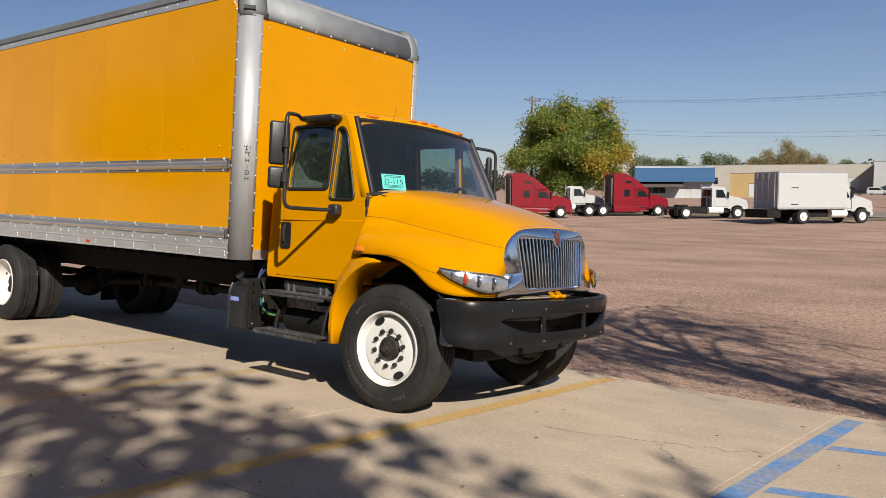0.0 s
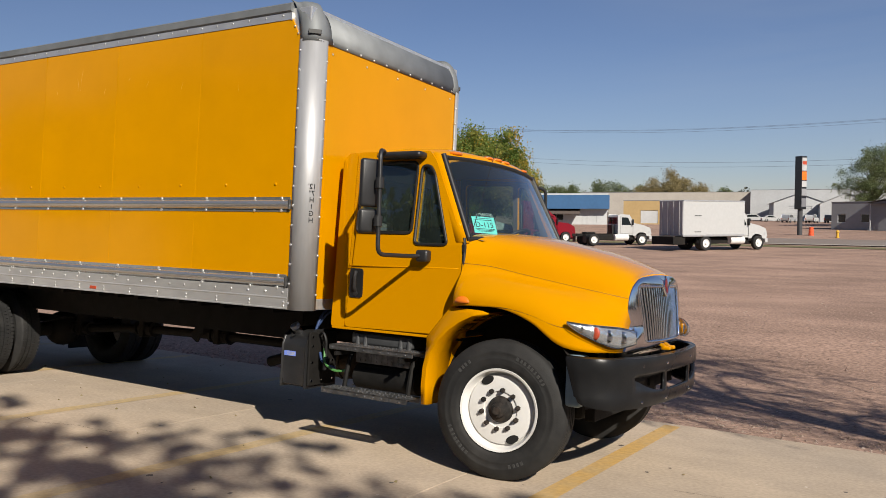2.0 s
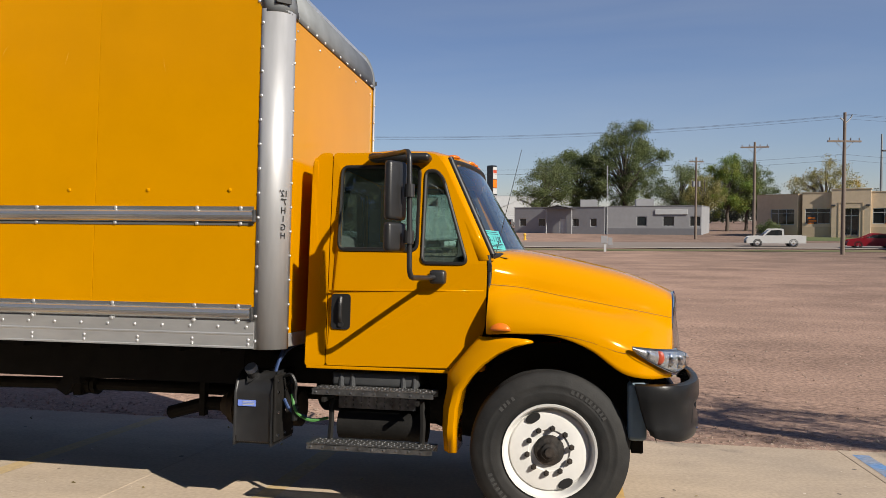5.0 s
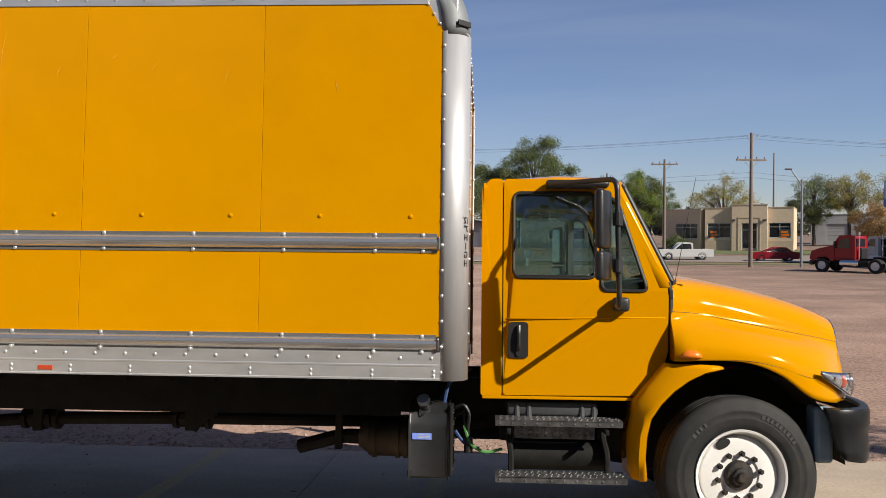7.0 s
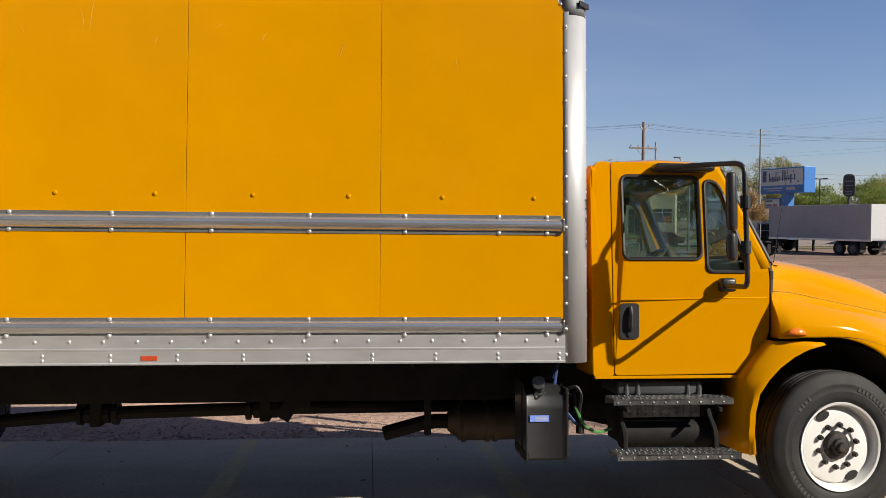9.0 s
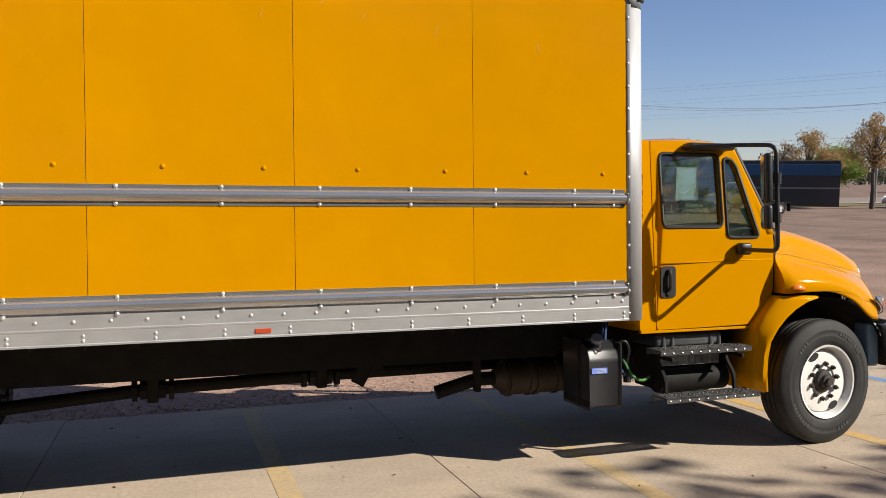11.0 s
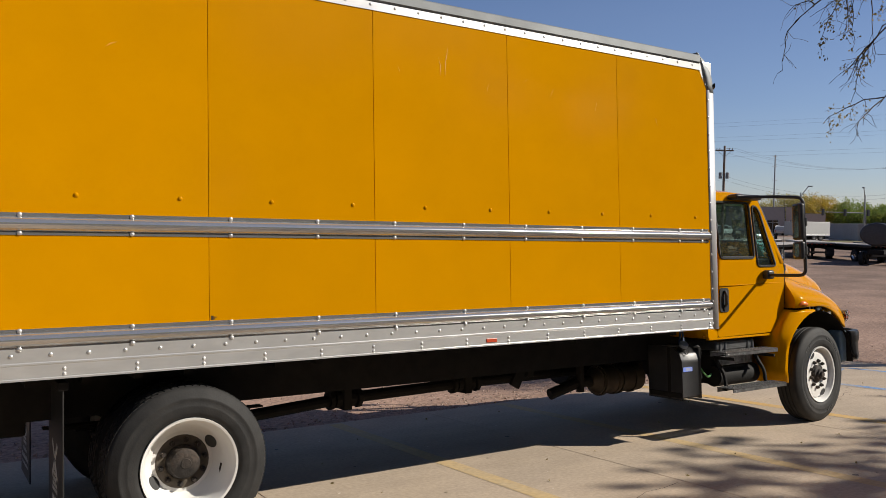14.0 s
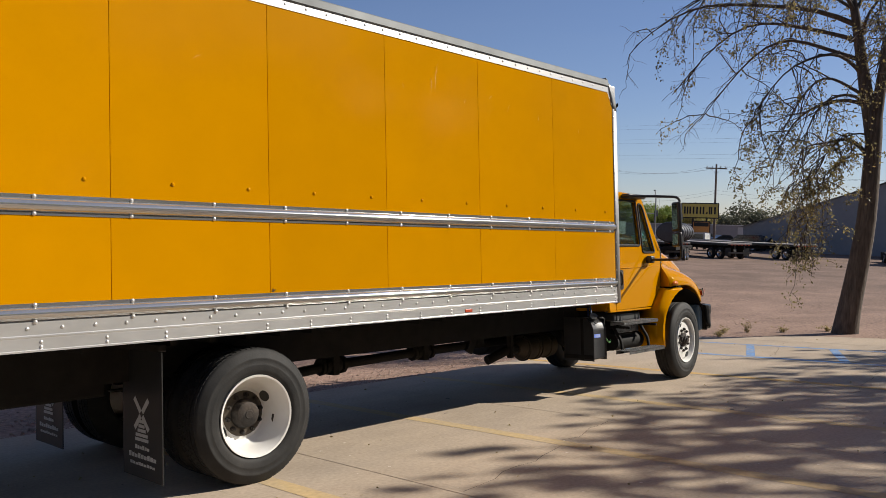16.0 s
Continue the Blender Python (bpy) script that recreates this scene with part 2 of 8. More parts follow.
def add_tube(bm, points, r, segs=8, round_corners=0.0, taper=None):
    """A pipe along points, its corners rounded by the given radius."""
    pts = [Vector(p) for p in points]
    if round_corners:
        out = [pts[0]]
        for a, b, c in zip(pts, pts[1:], pts[2:]):
            k = min(round_corners, (b - a).length * 0.45, (c - b).length * 0.45)
            p, q = b + (a - b).normalized() * k, b + (c - b).normalized() * k
            out += [(1 - u) ** 2 * p + 2 * u * (1 - u) * b + u * u * q for u in (0, 0.25, 0.5, 0.75, 1)]
        pts = out + [pts[-1]]
    rings, side = [], None
    for i, p in enumerate(pts):
        d = (pts[min(i + 1, len(pts) - 1)] - pts[max(i - 1, 0)]).normalized()
        if side is None:
            side = d.orthogonal().normalized()
        side = (side - d * side.dot(d)).normalized()
        up = d.cross(side)
        rad = r if taper is None else r + (taper - r) * i / (len(pts) - 1)
        rings.append([bm.verts.new(p + rad * (math.cos(w) * side + math.sin(w) * up)) for w in (2 * math.pi * k / segs for k in range(segs))])
    for a, b in zip(rings, rings[1:]):
        for k in range(segs):
            bm.faces.new((a[k], a[(k + 1) % segs], b[(k + 1) % segs], b[k]))
    bm.faces.new(rings[0][::-1])
    bm.faces.new(rings[-1])
    return bm


def tube(points, r, segs=8, round_corners=0.0, taper=None):
    return add_tube(bmesh.new(), points, r, segs, round_corners, taper)


def lathe(profile, segs=48):
    """Turns (radius, y) pairs round the y axis."""
    bm = bmesh.new()
    rings = [[bm.verts.new((r * math.cos(w), y, r * math.sin(w))) for w in (2 * math.pi * k / segs for k in range(segs))] for r, y in profile]
    for a, b in zip(rings, rings[1:]):
        for k in range(segs):
            bm.faces.new((a[k], a[(k + 1) % segs], b[(k + 1) % segs], b[k]))
    return bm


def rounded(points, r, steps=4):
    """A closed outline with its corners rounded."""
    pts, out = [Vector(p) for p in points], []
    for i, b in enumerate(pts):
        a, c = pts[i - 1], pts[(i + 1) % len(pts)]
        k = min(r, (b - a).length * 0.45, (c - b).length * 0.45)
        p, q = b + (a - b).normalized() * k, b + (c - b).normalized() * k
        out += [(1 - u) ** 2 * p + 2 * u * (1 - u) * b + u * u * q for u in (s / steps for s in range(steps + 1))]
    return out


def sheet(outer, holes, place, inward):
    """A plate with holes from flat outlines. place maps (u, v) to a point; inward is the vector of its thickness."""
    from mathutils.geometry import tessellate_polygon
    loops = [[Vector((p[0], p[1], 0)) for p in loop] for loop in (outer, *holes)]
    flat = [p for loop in loops for p in loop]
    bm = bmesh.new()
    inward = Vector(inward)
    front = [bm.verts.new(place(p.x, p.y)) for p in flat]
    back = [bm.verts.new(Vector(place(p.x, p.y)) + inward) for p in flat]
    for tri in tessellate_polygon(loops):
        if len(set(tri)) == 3:
            bm.faces.new([front[i] for i in tri])
            bm.faces.new([back[i] for i in reversed(tri)])
    start = 0
    for loop in loops:
        k = len(loop)
        for i in range(k):
            a, b = start + i, start + (i + 1) % k
            bm.faces.new((front[a], front[b], back[b], back[a]))
        start += k
    return bm


def grid(rows, closed=False):
    """A surface through rows of points."""
    bm = bmesh.new()
    vs = [[bm.verts.new(p) for p in row] for row in rows]
    for a, b in zip(vs, vs[1:]):
        n = len(a)
        for k in range(n if closed else n - 1):
            bm.faces.new((a[k], a[(k + 1) % n], b[(k + 1) % n], b[k]))
    return bm


def smooth_rows(keys, params, wanted):
    """Catmull-Rom between rows of numbers given at params."""
    keys, out = np.array(keys, float), []
    slope = np.array([(keys[min(i + 1, len(keys) - 1)] - keys[max(i - 1, 0)]) / (params[min(i + 1, len(params) - 1)] - params[max(i - 1, 0)]) for i in range(len(keys))])
    for w in wanted:
        i = min(max(int(np.searchsorted(params, w)) - 1, 0), len(params) - 2)
        h = params[i + 1] - params[i]
        u = (w - params[i]) / h
        out.append((2 * u**3 - 3 * u**2 + 1) * keys[i] + (u**3 - 2 * u**2 + u) * h * slope[i] + (3 * u**2 - 2 * u**3) * keys[i + 1] + (u**3 - u**2) * h * slope[i + 1])
    return out


def thicken(ob, t, bevel=0.0):
    s = ob.modifiers.new("thickness", "SOLIDIFY")
    s.thickness, s.offset = t, -1
    return ob


def lettering(name, text, size, mat, parent, m, depth=0.002, align="CENTER", label=""):
    cu = bpy.data.curves.new(name, "FONT")
    cu.body, cu.size, cu.extrude, cu.align_x, cu.align_y = text, size, depth, align, "CENTER"
    tmp = bpy.data.objects.new(name, cu)
    scene.collection.objects.link(tmp)
    me = bpy.data.meshes.new_from_object(tmp.evaluated_get(bpy.context.evaluated_depsgraph_get()))
    bpy.data.objects.remove(tmp)
    me.materials.clear()
    me.materials.append(mat)
    ob = new(name, me)
    ob.parent = parent
    ob.matrix_local = m
    if label:
        tagged(ob, label)
    return ob

# ---- ground ----
APRON_EDGE = 3.35


def slope_z(x, y):
    """Height of the apron's plane at a place of the level world."""
    return UP.x * x + UP.y * y


def ground_z(x, y):
    r = math.hypot(x, y)
    far = float(np.interp(r, (0, 25, 60, 95, 130, 250, 600), (-0.5, -0.58, -0.62, -0.15, 0.45, 1.3, 2.6)))
    near = slope_z(min(max(x, -20), 12), max(y, -18)) - 0.035
    k = min(max((y - 2.5) / 9.0, 0), 1)
    kx = min(max((abs(x) - 12) / 14.0, 0), 1)
    k = max(k * k * (3 - 2 * k), kx * kx * (3 - 2 * kx))
    return near * (1 - k) + far * k


GRAVEL = material("pink-brown gravel", (0.32, 0.212, 0.16), 0.95, vary=0.5, scale=16.0, tint=(0.24, 0.16, 0.122), stain=0.85, stain_scale=0.25, mid=(0.45, 0.2),
                  bump=0.45, bump_scale=26.0, world_space=True, spec=0.2, matte=0.2)
# A colour ramp darkens the gravel smoothly towards +x, farther across the lot.
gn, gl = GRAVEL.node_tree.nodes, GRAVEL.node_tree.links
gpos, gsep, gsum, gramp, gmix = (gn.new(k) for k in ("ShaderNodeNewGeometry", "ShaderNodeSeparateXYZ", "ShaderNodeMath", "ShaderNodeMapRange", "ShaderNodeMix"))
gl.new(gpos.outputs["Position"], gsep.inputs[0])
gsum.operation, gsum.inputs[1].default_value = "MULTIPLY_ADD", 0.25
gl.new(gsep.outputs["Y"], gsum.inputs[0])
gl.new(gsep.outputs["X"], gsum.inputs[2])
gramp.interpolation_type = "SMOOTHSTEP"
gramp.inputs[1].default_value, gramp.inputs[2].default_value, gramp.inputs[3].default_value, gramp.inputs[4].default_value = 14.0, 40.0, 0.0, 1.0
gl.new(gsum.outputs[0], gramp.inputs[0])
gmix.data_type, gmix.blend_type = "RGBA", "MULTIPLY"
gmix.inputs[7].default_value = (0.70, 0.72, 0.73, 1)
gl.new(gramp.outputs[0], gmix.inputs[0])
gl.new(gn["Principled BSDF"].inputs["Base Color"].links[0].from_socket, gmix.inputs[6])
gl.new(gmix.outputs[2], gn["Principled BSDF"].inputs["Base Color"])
CONCRETE = material("worn concrete", (0.455, 0.362, 0.268), 0.9, vary=0.14, scale=30.0, tint=(0.345, 0.284, 0.222), stain=0.7, stain_scale=0.55, mid=(2.5, 0.07),
                    bump=0.25, bump_scale=120.0, per_piece=0.03, spec=0.25, matte=0.12)
YELLOW_LINE = material("worn yellow road paint", (0.55, 0.34, 0.11), 0.85, vary=0.15, scale=22.0, tint=(0.46, 0.33, 0.17), stain=0.6, stain_scale=3.5)
FADED_LINE = material("faded yellow road paint", (0.50, 0.36, 0.18), 0.85, vary=0.15, scale=22.0, tint=(0.42, 0.33, 0.225), stain=0.7, stain_scale=3.0)
BLUE_LINE = material("worn blue road paint", (0.12, 0.25, 0.48), 0.85, vary=0.3, scale=22.0, tint=(0.29, 0.285, 0.29), stain=0.9, stain_scale=3.0)
ASPHALT = material("grey road asphalt", (0.215, 0.172, 0.142), 0.95, vary=0.2, scale=20.0, tint=(0.23, 0.195, 0.17), stain=0.8, stain_scale=0.1, world_space=True)
GRASS = material("dry verge grass", (0.16, 0.14, 0.06), 0.95, vary=0.5, scale=14.0, tint=(0.09, 0.11, 0.035), stain=0.9, stain_scale=0.4, bump=0.8, bump_scale=20, world_space=True)

coords = sorted({round(s * v, 2) for s in (-1, 1) for v in (0, 1.5, 3, 4.5, 6, 7.5, 9, 10.5, 12, 14, 16, 18, 21, 25, 30, 36, 44, 52, 60, 70, 82, 95, 112, 130, 160, 200, 250, 320, 420, 600, 1200, 2500)})
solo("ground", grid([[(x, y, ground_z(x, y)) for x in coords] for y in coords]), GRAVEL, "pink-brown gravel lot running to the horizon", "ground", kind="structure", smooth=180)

# Concrete apron: slabs with open joints, the outer one cut at its corner.
apron = thing("pavement", "worn tan concrete apron with joints and painted stall lines", "pavement", SLOPE, kind="structure")
JOINTS = [-15.87, -12.94, -10.01, -7.08, -4.15, -1.22, 1.71, 4.64, 7.57]
for a, b in zip(JOINTS, JOINTS[1:]):
    part("slab", box((a + 0.0025, -14.0, -0.16), (b - 0.0025, APRON_EDGE + 0.05 * math.sin(a * 1.7), 0.0), 0.003, 1), CONCRETE, apron)
outer = [(7.578, -14.0), (10.2, -14.0), (10.2, -6.0), (9.3, -2.2), (9.05, -0.4), (8.95, 0.8), (8.3, 1.75), (7.578, 2.55)]
part("slab", sheet(outer, [], lambda u, v: (u, v, 0.0), (0, 0, -0.16)), CONCRETE, apron)


def painted(name, pts, mat, label):
    bm = bmesh.new()
    bm.faces.new([bm.verts.new((x, y, 0.002)) for x, y in pts])
    return part(name, bm, mat, apron, label)


for x0, x1 in ((2.47, 2.40), (-0.05, -0.12), (-2.36, -2.44), (-4.80, -4.86), (-7.2, -7.26)):
    painted("stall_line", [(x0 - 0.08, -6.0), (x0 + 0.08, -6.0), (x1 + 0.08, 3.25), (x1 - 0.08, 3.25)], YELLOW_LINE if x0 > 2 else FADED_LINE, "faded yellow stall line")
painted("stall_line", [(4.66, -4.5), (4.81, -4.5), (4.87, 3.2), (4.72, 3.2)], BLUE_LINE, "faded blue line")
for y in (-2.6, -1.05, 0.42, 1.88):
    painted("stall_line", [(4.88, y), (4.88, y + 0.15), (6.5, y + 0.85), (6.5, y + 0.70)], BLUE_LINE, "faded blue hatching line")
painted("stall_line", [(6.5, -4.5), (6.62, -4.5), (6.68, 2.6), (6.56, 2.6)], BLUE_LINE, "faded blue line")

# Hairline cracks, pale chips and oil spots on the slabs.
CRACK = material("dark crack", (0.10, 0.075, 0.055), 0.95, vary=0.3)
rng = np.random.default_rng(17)
for ax, ay, bx, by in ((3.1, 0.75, 4.6, 1.35), (3.9, 1.0, 4.4, 0.55), (1.9, -2.0, 4.5, -1.6), (-4.1, -1.3, -1.3, -0.7), (-7.0, -2.2, -4.2, -1.9), (5.0, 0.2, 7.4, 0.9), (-1.1, -3.2, 1.6, -2.7)):
    n = 14
    line = [Vector((ax + (bx - ax) * i / n, ay + (by - ay) * i / n + rng.normal() * 0.035, 0.0)) for i in range(n + 1)]
    bm = bmesh.new()
    rows = [(bm.verts.new((p.x, p.y - w, 0.0012)), bm.verts.new((p.x, p.y + w, 0.0012))) for p, w in ((p, 0.0015 + 0.0035 * rng.random()) for p in line)]
    for (a0, a1), (b0, b1) in zip(rows, rows[1:]):
        bm.faces.new((a0, b0, b1, a1))
    part("crack", bm, CRACK, apron, "hairline crack")
for mat, count, lo, hi, label in ((material("pale chipped concrete", (0.62, 0.55, 0.46), 0.9, vary=0.1), 260, 0.004, 0.014, "pale chips"), (material("old oil spots", (0.13, 0.105, 0.085), 0.8, vary=0.2), 110, 0.006, 0.028, "old dark spots")):
    bm = bmesh.new()
    for i in range(count):
        cx, cy, r = rng.uniform(-8, 8.5), rng.uniform(-4.6, 3.0), lo + (hi - lo) * rng.random() ** 2.5
        bm.faces.new([bm.verts.new((cx + r * (0.7 + 0.6 * rng.random()) * math.cos(k * math.pi / 3.5), cy + r * (0.7 + 0.6 * rng.random()) * math.sin(k * math.pi / 3.5), 0.0015)) for k in range(7)])
    part("specks", bm, mat, apron, label, kind="stuff")

# ---- the yellow box truck ----
truck = thing("box_truck", "yellow conventional-cab box truck with aluminium-trimmed cargo body parked on concrete", "truck", SLOPE)
MID = 1.225  # centre line
REAR, TOP, FLOOR = -7.78, 3.74, 1.12
FAR = 2 * MID


def mirrored(y):
    return 2 * MID - y


# Cargo body: a shell with panels hung on both sides.
body = part("cargo_body", box((REAR, 0.012, FLOOR + 0.02), (0.10, FAR - 0.012, TOP - 0.04), 0.01), ALU, truck, "aluminium-framed cargo body")
SEAMS = [0.0, -1.195, -2.41, -3.625, -4.82, -6.03, -7.25, REAR]
for side in (0, 1):
    for a, b in zip(SEAMS, SEAMS[1:]):
        y0, y1 = (-0.002, 0.02) if side == 0 else (FAR - 0.02, FAR + 0.002)
        if a == 0.0:
            bm = sheet([(b + 0.0016, 1.40), (a, 1.40), (a, 3.42), (a - 0.10, 3.61), (b + 0.0016, 3.61)], [], lambda u, v: (u, y0, v), (0, y1 - y0, 0))
        else:
            bm = box((b + 0.0016, y0, 1.40), (a - 0.0016, y1, 3.61), 0.0012, 1)
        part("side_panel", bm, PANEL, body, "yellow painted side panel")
    # Rub rails, skirt and top rail, as long extrusions.
    s, base = (-1, 0.0) if side == 0 else (1, FAR)

    def extrusion(name, profile, x0, x1, label, metal=ALU):
        rows = [[(x, base + s * d, z) for d, z in profile] for x in (x0, x1)]
        bm = grid(rows, closed=True)
        for row in (0, 1):
            vs = [v for v in bm.verts if abs(v.co.x - (x0, x1)[row]) < 1e-6]
            bm.faces.new(vs)
        return part(name, bm, metal, body, label, smooth=35)

    def rail(z0, z1):
        h = z1 - z0
        lip = [(0.0, z0), (0.006, z0), (0.006, z0 + 0.022)]
        arch = [(0.006 + 0.034 * math.sin(math.pi * k / 10) ** 0.7, z0 + 0.024 + (h - 0.048) * k / 10) for k in range(11)]
        return lip + arch + [(0.006, z1 - 0.022), (0.006, z1), (0.0, z1)]

    extrusion("rub_rail", rail(1.945, 2.073), REAR + 0.02, -0.02, "scuffed aluminium rub rail", RAIL)
    extrusion("rub_rail", rail(1.288, 1.413), REAR + 0.02, -0.02, "scuffed aluminium rub rail", RAIL)
    for z0 in (1.288, 1.945):
        part("rail_end", add_box(bmesh.new(), (-0.022, base - 0.036 if side == 0 else base + 0.004, z0 + 0.02), (0.0, base - 0.004 if side == 0 else base + 0.036, z0 + 0.106), 0.008), STEEL, body, "dull grey rail end cap")
    extrusion("skirt", [(0.0, FLOOR), (0.020, FLOOR), (0.020, FLOOR + 0.010), (0.012, FLOOR + 0.014), (0.012, FLOOR + 0.085), (0.016, FLOOR + 0.09), (0.016, FLOOR + 0.098), (0.012, FLOOR + 0.103), (0.012, 1.30), (0.0, 1.30)],
              REAR, 0.005, "stained aluminium lower skirt")
    extrusion("top_rail", [(-0.02, 3.60), (0.008, 3.60), (0.008, 3.662), (-0.02, 3.662)], REAR, -0.10, "riveted aluminium top rail")
    extrusion("roof_edge", [(-0.02, 3.664), (0.012, 3.664), (0.022, 3.675), (0.022, 3.735), (0.0, 3.75), (-0.10, 3.755), (-0.10, 3.70)], REAR, -0.10, "dull grey roof edge", CAP)
    # Corner post: a quarter round from the side to the front wall.
    prof = [(0.0, -0.006), (0.03, -0.01)] + [(0.045 + 0.135 * math.sin(w), 0.125 - 0.135 * math.cos(w)) for w in (math.pi / 2 * k / 10 for k in range(11))] + [(0.186, 0.15), (0.17, 0.15)]
    rows = [[(x, (y if side == 0 else FAR - y), z) for x, y in prof] for z in (FLOOR - 0.005, 3.42)]
    p = part("corner_post", grid(rows), POST, body, "bright rounded aluminium corner post", smooth=50)
    thicken(p, 0.004)
    # Rivets: rail, skirt, post and panel rows.
    bm = bmesh.new()

    def rivet(x, z, d=0.0, r=0.0150):
        bmesh.ops.create_uvsphere(bm, u_segments=8, v_segments=5, radius=r, matrix=pose(x, base + s * d, z) @ Matrix.Diagonal((1, 0.6, 1, 1)))

    k = -0.115
    while k > REAR + 0.1:
        for z, d in ((1.957, 0.006), (2.062, 0.006), (1.300, 0.014), (1.402, 0.006)):
            rivet(k, z, d)
        k -= 0.315 if k > -0.2 else 0.607
    k = -0.05
    while k > REAR + 0.05:
        rivet(k, 1.262, 0.012, 0.0130)
        k -= 0.203
    k = -0.035
    while k > REAR + 0.05:
        rivet(k, 1.178, 0.012, 0.0118)
        rivet(k, 1.148, 0.012, 0.0118)
        k -= 0.402
    k = -0.2
    while k > REAR + 0.05:
        rivet(k, 3.64, 0.008, 0.0105)
        k -= 0.2025
    for i in range(14):
        rivet(0.012, 1.17 + i * 0.1655, 0.008, 0.0122)
    for p3 in ((-0.02, 3.47), (-0.06, 3.535), (-0.10, 3.60)):
        rivet(*p3, 0.006, 0.010)
    part("rivets", bm, ALU, body, "dome rivets", smooth=180, kind="stuff")
    bm = bmesh.new()
    k = -0.198
    while k > REAR + 0.05:
        rivet(k, 2.184, 0.002, 0.0155)
        k -= 0.6
    part("rivets", bm, PANEL, body, "yellow painted dome rivets", smooth=180, kind="stuff")

# Front wall, its cap and corner castings.
CAPINK = material("faded stencil ink", (0.10, 0.105, 0.11), 0.7, vary=0.2)
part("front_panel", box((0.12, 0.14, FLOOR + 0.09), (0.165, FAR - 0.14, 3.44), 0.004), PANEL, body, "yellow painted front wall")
part("front_sill", box((0.10, 0.14, FLOOR), (0.172, FAR - 0.14, FLOOR + 0.095), 0.006), ALU, body, "aluminium front sill")
cap_prof = [(0.172, 3.40), (0.176, 3.44)] + [(-0.12 + 0.30 * math.cos(w), 3.455 + 0.315 * math.sin(w)) for w in (math.pi / 2 * k / 12 for k in range(13))] + [(-0.25, 3.77)]
cap = part("nose_cap", grid([[(x, y, z) for x, z in cap_prof] for y in (0.20, FAR - 0.20)]), CAP, body, "dull grey rounded metal nose cap", smooth=60)
thicken(cap, 0.006)
bm = bmesh.new()
for i in range(11):
    bmesh.ops.create_uvsphere(bm, u_segments=8, v_segments=5, radius=0.0115, matrix=pose(0.174, 0.22 + i * 0.2, 3.412))
for i in range(5):
    bmesh.ops.create_uvsphere(bm, u_segments=8, v_segments=5, radius=0.010, matrix=pose(0.165, 0.24 + i * 0.49, 3.33))
for i in range(13):
    for y in (0.145, FAR - 0.145):
        bmesh.ops.create_uvsphere(bm, u_segments=8, v_segments=5, radius=0.0105, matrix=pose(0.184, y, 1.25 + i * 0.166))
part("rivets", bm, ALU, body, "dome rivets", smooth=180, kind="stuff")
bm = bmesh.new()
for i in range(7):
    add_box(bm, (-0.0012, -0.011, -0.018), (0.0012, 0.011, 0.018), 0, pose(0.166, FAR - 0.55 + i * 0.034, 3.51, 0, -11, 0))
part("cap_print", bm, CAPINK, body, "faded grey stencilled bars", kind="stuff")
for side in (0, 1):
    # Casting: a rounded corner between side, front and roof.
    rows = []
    for i in range(9):
        w = math.pi / 2 * i / 8
        rise = 3.40 + 0.37 * math.sin(w)
        pull = 1 - math.cos(w)
        prof = [(-0.005 - 0.115 * pull, 0.0)] + [(0.045 - 0.17 * pull + 0.135 * math.sin(v), 0.125 - 0.138 * math.cos(v) + 0.09 * pull * (1 - 0.5 * math.sin(v))) for v in (math.pi / 2 * k / 8 for k in range(9))] + [(0.184 - 0.30 * pull, 0.215)]
        rows.append([(x, y if side == 0 else FAR - y, rise) for x, y in prof])
    bm = grid(rows)
    c = part("corner_casting", bm, CAP, body, "grey cast corner piece", smooth=60)
    thicken(c, 0.008)
    y = 0.055 if side == 0 else FAR - 0.055
    # A dark plate stands in for the shade of the slot.
    bm = bmesh.new()
    add_box(bm, (-0.055, -0.012, -0.019), (0.055, 0.004, 0.019), 0.003, pose(0.139, y - (0.030 if side == 0 else -0.030), 3.475, 0, 0, 45 if side == 0 else -45))
    part("marker_recess", bm, SEAL, body, "dark plate in place of the marker slot")
part("roof_sheet", box((REAR, 0.08, 3.735), (-0.14, FAR - 0.08, 3.765), 0.01), CAP, body, "grey roof sheet")
for x in (-2.615, -6.9):
    part("side_marker", box((x - 0.05, -0.018, 1.147), (x + 0.05, -0.010, 1.177), 0.003), RED, body, "red side reflector")
# Painted height mark on the post, reading as it does from the street.
for i, ch in enumerate(("12'", '7"', "H", "I", "G", "H")):
    lettering("height_mark", ch, 0.060, INK, body, pose(0.1655, 0.055, 2.165 - i * 0.057, 90, 0, 60) @ Matrix.Diagonal((-1, 1, 1, 1)), 0.001)
bm = bmesh.new()
for i in range(4):
    add_box(bm, (-4.808, -0.0045, 1.420 + i * 0.0066), (-4.808 + 0.018 + 0.008 * (i % 3), -0.003, 1.4235 + i * 0.0066))
part("decal", bm, INK, body, "small black printed decal")

